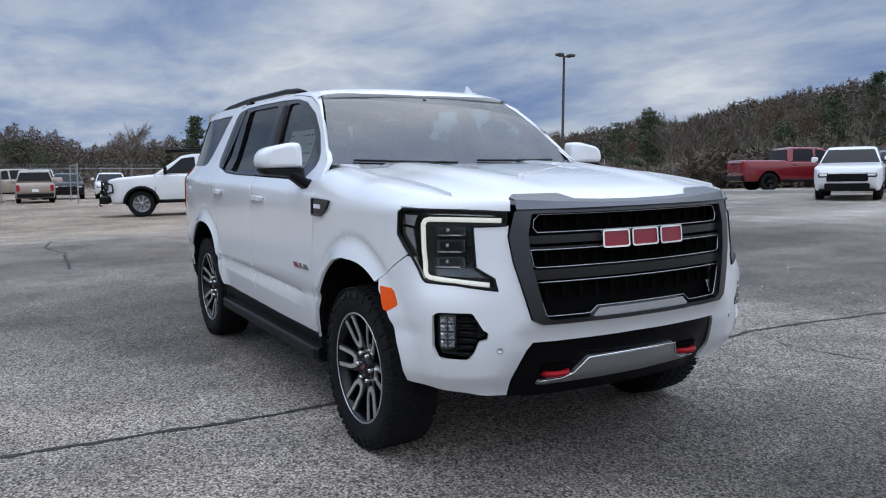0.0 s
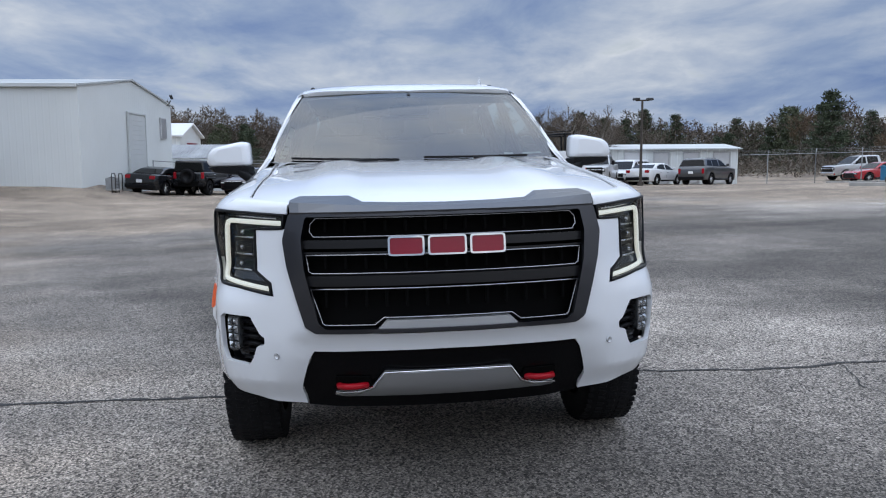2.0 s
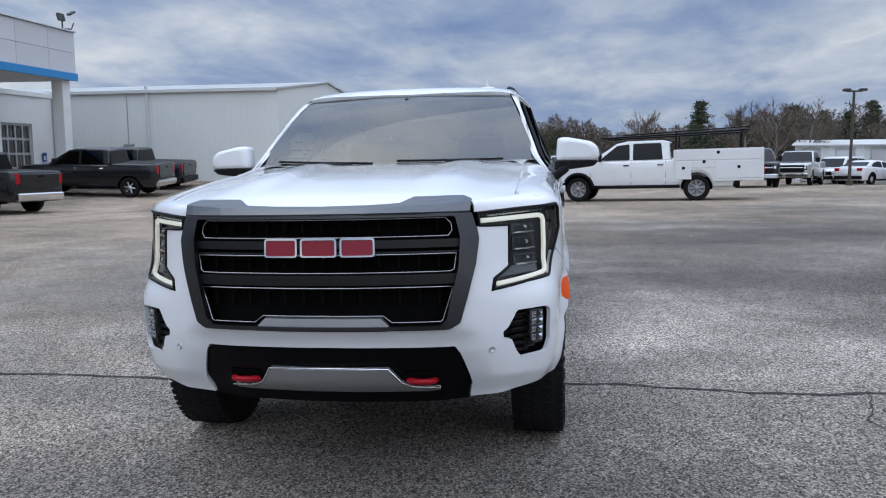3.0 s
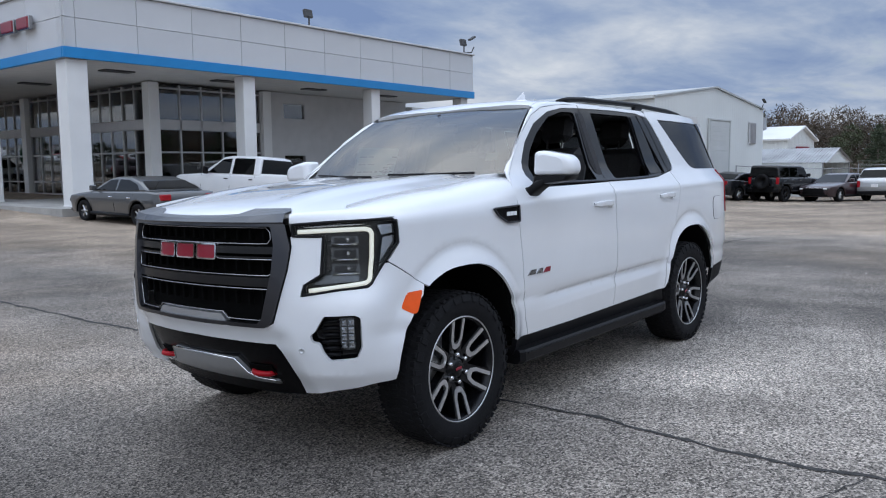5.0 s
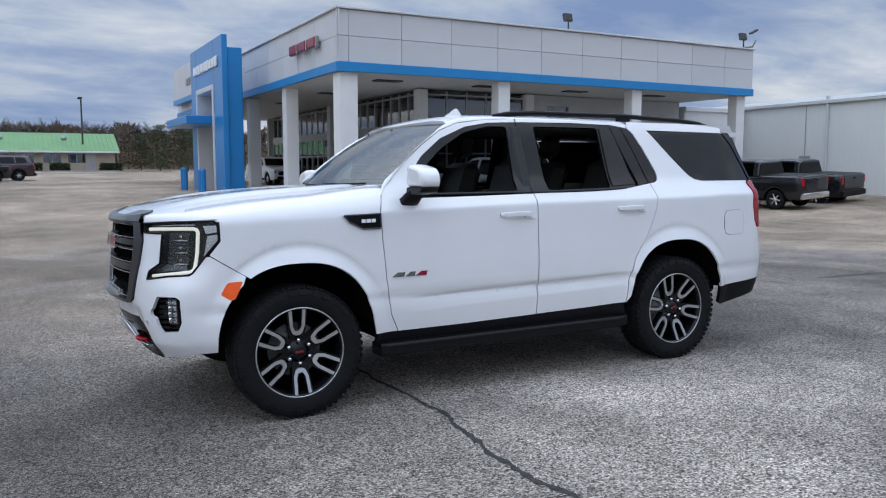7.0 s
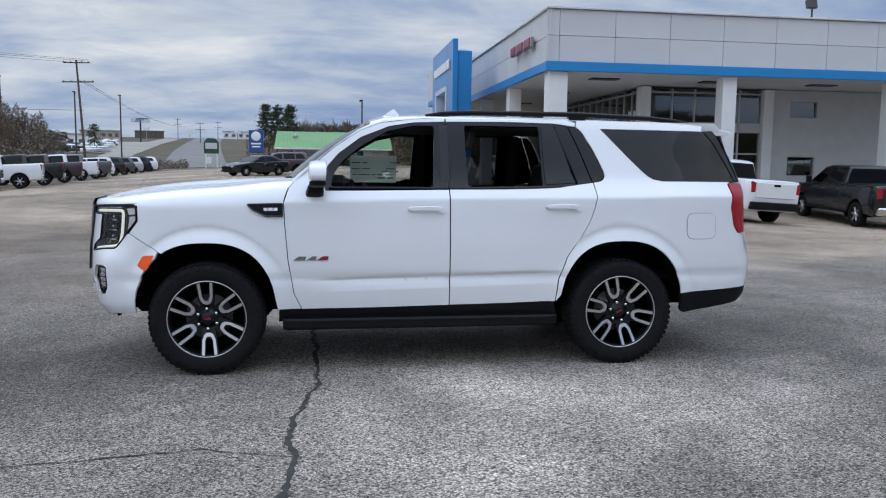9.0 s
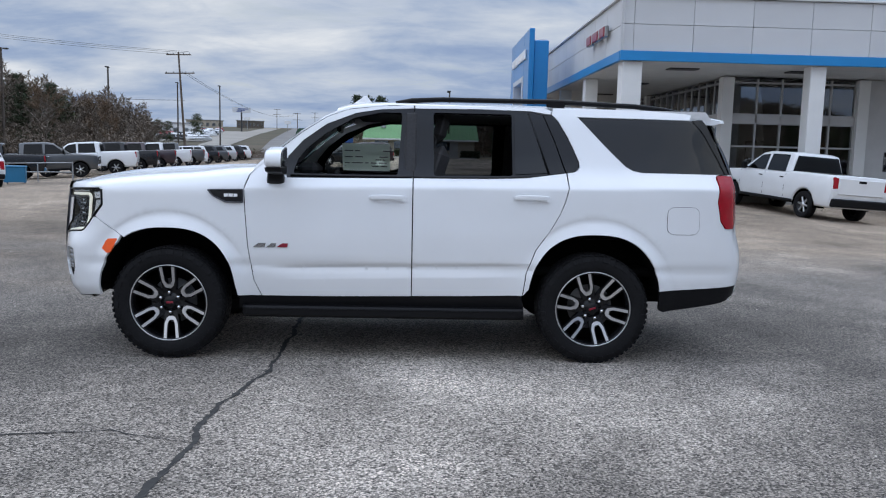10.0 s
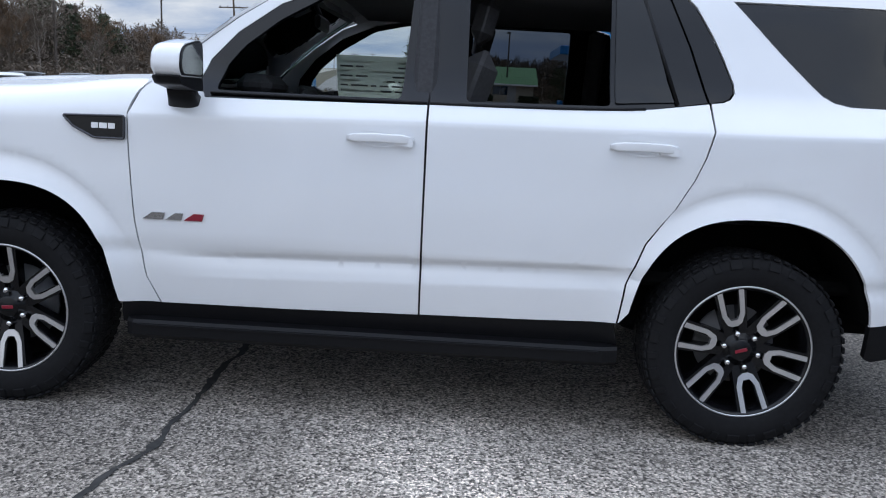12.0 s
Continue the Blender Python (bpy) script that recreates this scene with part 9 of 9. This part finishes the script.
def far_cars():
    rnd = random.Random(9)
    shells = {m_: Geo() for m_ in ("white_fleet", "grey_paint", "black_paint", "silver_paint", "bright_red_paint")}
    for r_ in range(9):
        for i in range(16):
            u = r_ / 8
            x, y = 46 + 24 * u + i * (2.6 + 0.4 * u), -168 - 108 * u - i * 0.5
            if rnd.random() < 0.15:
                continue
            m_ = rnd.choice(("white_fleet", "white_fleet", "silver_paint", "grey_paint", "black_paint", "white_fleet", "bright_red_paint"))
            m4 = pose(x, y, ground_z(x, y), 0, 0, 80 + rnd.uniform(-6, 6))
            shells[m_].box((0, 0, 0.62), (4.5, 1.8, 0.7), 0.15, m4).box((-0.3, 0, 1.2), (2.4, 1.6, 0.6), 0.25, m4)
    for m_, g in shells.items():
        thing("stored_cars", "rows of small stored cars in a distant yard", "cars", kind="stuff", geo=g, material=m_)


far_cars()


def far_building(x, y, w, d, h, heading, label, wall, windows=5):
    b = thing("distant_building", label, "building", pose(x, y, ground_z(x, y), 0, 0, heading), "distant buildings")
    part("wall", Geo().box((0, 0, h / 2 - 0.5), (w, d, h + 1), 0.03), wall, b)
    part("roof", Geo().box((0, 0, h + 0.1), (w + 0.8, d + 0.8, 0.3), 0.05), "shed_roof", b)
    for i in range(windows):
        part("window", Geo().box((-w / 2 + w * (i + 0.5) / windows, d / 2, h * 0.45), (w / windows * 0.5, 0.16, h * 0.4), 0.02), "shop_glass", b)


far_building(84, -238, 24, 9, 3.0, 20, "long low white building on the far hill", "building_white", 8)
far_building(62, -205, 10, 7, 3.4, 15, "small white building beside the stored cars", "building_white", 4)
far_building(98, -360, 16, 10, 3.4, 15, "pale tan shop on the far hill", "tan_wall", 6)
far_building(84, -392, 13, 8, 3.4, 10, "brown shop on the skyline of the hill", "bark", 7)
far_building(44, -420, 18, 10, 3.6, 5, "low white shop at the top of the road", "building_white", 5)
far_building(22, -425, 14, 10, 4.0, 5, "low tan shop at the top of the road", "tan_wall", 4)


def roadside_signs():
    s = thing("roadside_sign", "dark green arched sign on two white posts", "sign", pose(14.3, -101, ground_z(14.3, -101), 0, 0, 0))
    for x in (-0.75, 0.75):
        part("post", Geo().box((x, 0, 1.5), (0.16, 0.16, 4.0), 0.02), "building_white", s)
    part("board", Geo().prism(rounded([(-0.95, 1.9), (0.95, 1.9), (0.95, 3.4), (0.5, 3.9), (-0.5, 3.9), (-0.95, 3.4)], 0.1, 3), -0.12, 0.12, Matrix(((1, 0, 0, 0), (0, 0, -1, 0), (0, 1, 0, 0), (0, 0, 0, 1)))), "sign_green", s)
    part("panel", Geo().box((0, 0.15, 2.9), (1.5, 0.06, 0.8), 0.02), "building_grey", s)
    part("lower_board", Geo().box((0.35, 0.0, 1.0), (0.7, 0.1, 0.9), 0.02), "building_white", s)
    t = thing("pylon_sign", "tall blue pylon sign with a pale emblem", "sign", pose(8.6, -102, ground_z(8.6, -102)))
    for x in (-0.7, 0.7):
        part("post", Geo().cyl((x, 0, -0.2), (x, 0, 2.2), 0.11, n=10), "galvanised", t)
    part("cabinet", Geo().box((0, 0, 3.3), (1.9, 0.5, 3.0), 0.05), "sign_blue", t)
    part("emblem", Geo().lathe([(0.0, 0.05), (0.5, 0.05), (0.62, 0.0)], 24, pose(0, 0.25, 4.0, -90, 0, 0)), "bar_white", t)
    for i, z in enumerate((3.0, 2.6)):
        part("text_bar", Geo().box((0, 0.27, z), (1.3 - 0.2 * i, 0.03, 0.2), 0.01), "bar_white", t)
    b = thing("billboard", "wide billboard on a single steel post", "billboard", pose(66, -293, ground_z(66, -293), 0, 0, 12))
    z = 1.55 + 308 * math.tan(radians(2.65)) - ground_z(66, -293)
    part("post", Geo().cyl((0, 0, -0.5), (0, 0, z), 0.3, n=10), "lamp_head", b)
    part("board", Geo().box((0, 0, z), (6.6, 0.5, 1.9), 0.04), "building_grey", b)
    for i in range(3):
        part("text_bar", Geo().box((-0.6 + i * 0.8, 0.28, z + 0.4 - 0.45 * i), (3.8 - i, 0.04, 0.3), 0.02), "sign_blue", b)
    for x, y, zz in ((50, -300, 3.2), (36, -330, 3.6), (72, -330, 4.2)):
        q = thing("shop_sign", "small shop sign on a post by the highway", "sign", pose(x, y, ground_z(x, y)), "shop signs")
        part("post", Geo().cyl((0, 0, -0.3), (0, 0, zz), 0.12, n=8), "galvanised", q)
        part("board", Geo().box((0, 0, zz + 0.6), (2.4, 0.3, 1.3), 0.04), "building_white", q)


roadside_signs()
# ---- small things ----
def shop_fittings():
    # bent pipe rails beside the workshop corner
    for k in range(2):
        x, y = -33.4 - 0.9 * k, -11.5 + 0.06 * k
        z = ground_z(x, y)
        thing("pipe_rail", "small dark bent pipe rail by the workshop corner", "rail", None, "pipe rails",
              geo=Geo().tube([(x, y, z - 0.05), (x, y, z + 0.75), (x - 0.06, y, z + 0.85), (x - 0.5, y, z + 0.85), (x - 0.56, y, z + 0.75), (x - 0.56, y, z - 0.05)], 0.025, 6), material="lamp_head")
    b = thing("wall_box", "grey electric meter box fixed to the workshop wall", "box", pose(-32.8, -20.4, 1.3, 0, 0, -3.5))
    part("case", Geo().box((0, 0, 0.4), (0.26, 0.5, 0.8), 0.03), "galvanised", b)
    part("conduit", Geo().cyl((0, 0, 0.8), (0, 0, 3.2), 0.03, n=8), "galvanised", b)
    p = thing("parking_sign", "small blue parking sign plate on the wing wall", "sign", pose(-32.6, -24.9, 1.45))
    part("plate", Geo().box((0, 0, 0), (0.32, 0.02, 0.46), 0.006), "sign_blue", p)
    part("pictogram", Geo().lathe([(0.05, 0), (0.075, 0.006), (0.10, 0.0)], 16, pose(0, 0.012, -0.04, -90, 0, 0)), "bar_white", p)
    for x, y in ((-34.2, -11.7), (-31.9, -23.9)):
        u = thing("air_conditioner", "weathered grey outdoor cooling unit on a slab", "air conditioner", upright(x, y, -4) @ Matrix.Diagonal((0.6, 0.6, 0.6, 1)))
        part("slab", Geo().box((0, 0, 0.04), (1.0, 1.0, 0.12), 0.01), "kerb_concrete", u)
        part("case", Geo().box((0, 0, 0.52), (0.8, 0.8, 0.84), 0.03), "galvanised", u)
        part("fan_guard", Geo().lathe([(0.32, 0.94), (0.33, 0.97), (0.12, 1.0), (0.0, 1.0)], 20), "lamp_head", u)
        for i in range(6):
            part("louvre", Geo().box((0, 0.405, 0.2 + i * 0.12), (0.7, 0.02, 0.03), 0.005), "lamp_head", u)


shop_fittings()


def parking_lines():
    mat("faded_white", (0.46, 0.45, 0.43), 0.9, grain=0.3, grain_scale=18, stain=0.3, stain_scale=3)
    rows = [(-37.2 - 1.0 * i, -9.6 + 2.6 * i, 165) for i in range(5)] + [(-25.3 - 3.0 * i, -16.4, -86) for i in range(3)]
    for x, y, a in rows:
        c, s = math.cos(radians(a)), math.sin(radians(a))
        vs = []
        for i in range(9):
            px, py = x + c * i * 0.55, y + s * i * 0.55
            for k in (1, -1):
                qx, qy = px - s * 0.05 * k, py + c * 0.05 * k
                vs.append((qx, qy, ground_z(qx, qy) + 0.012))
        thing("parking_line", "faded white painted parking line", "road marking", group="parking lines", geo=Geo().add(vs, [(2 * i, 2 * i + 1, 2 * i + 3, 2 * i + 2) for i in range(8)]), material="faded_white")


parking_lines()


def pebbles():
    """Loose grit on the paving: small uneven chips, uncountable."""
    mat("grit", (0.42, 0.38, 0.34), 0.9, island=0.45)
    rnd = random.Random(31)
    g = Geo()
    for _ in range(900):
        a, r = rnd.uniform(0, 6.283), 1.8 + 9.0 * rnd.random() ** 0.7
        x, y = -0.8 + r * math.cos(a) * 1.2, 0.6 + r * math.sin(a)
        if -4.6 < x < 1.1 and -1.1 < y < 1.1:
            continue
        k = rnd.uniform(0.003, 0.010) * (1.6 if rnd.random() < 0.08 else 1)
        z = ground_z(x, y) + 0.003
        b = [(x + k * math.cos(t + a) * rnd.uniform(0.7, 1.3), y + k * math.sin(t + a) * rnd.uniform(0.7, 1.3), z) for t in (0, 1.25, 2.5, 3.8, 5.0)]
        t = (x + rnd.uniform(-0.3, 0.3) * k, y + rnd.uniform(-0.3, 0.3) * k, z + k * rnd.uniform(0.6, 1.1))
        g.add(b + [t], [(i, (i + 1) % 5, 5) for i in range(5)])
    thing("loose_grit", "scattered pale grit chips on the asphalt", "gravel", kind="stuff", geo=g, material="grit")


pebbles()
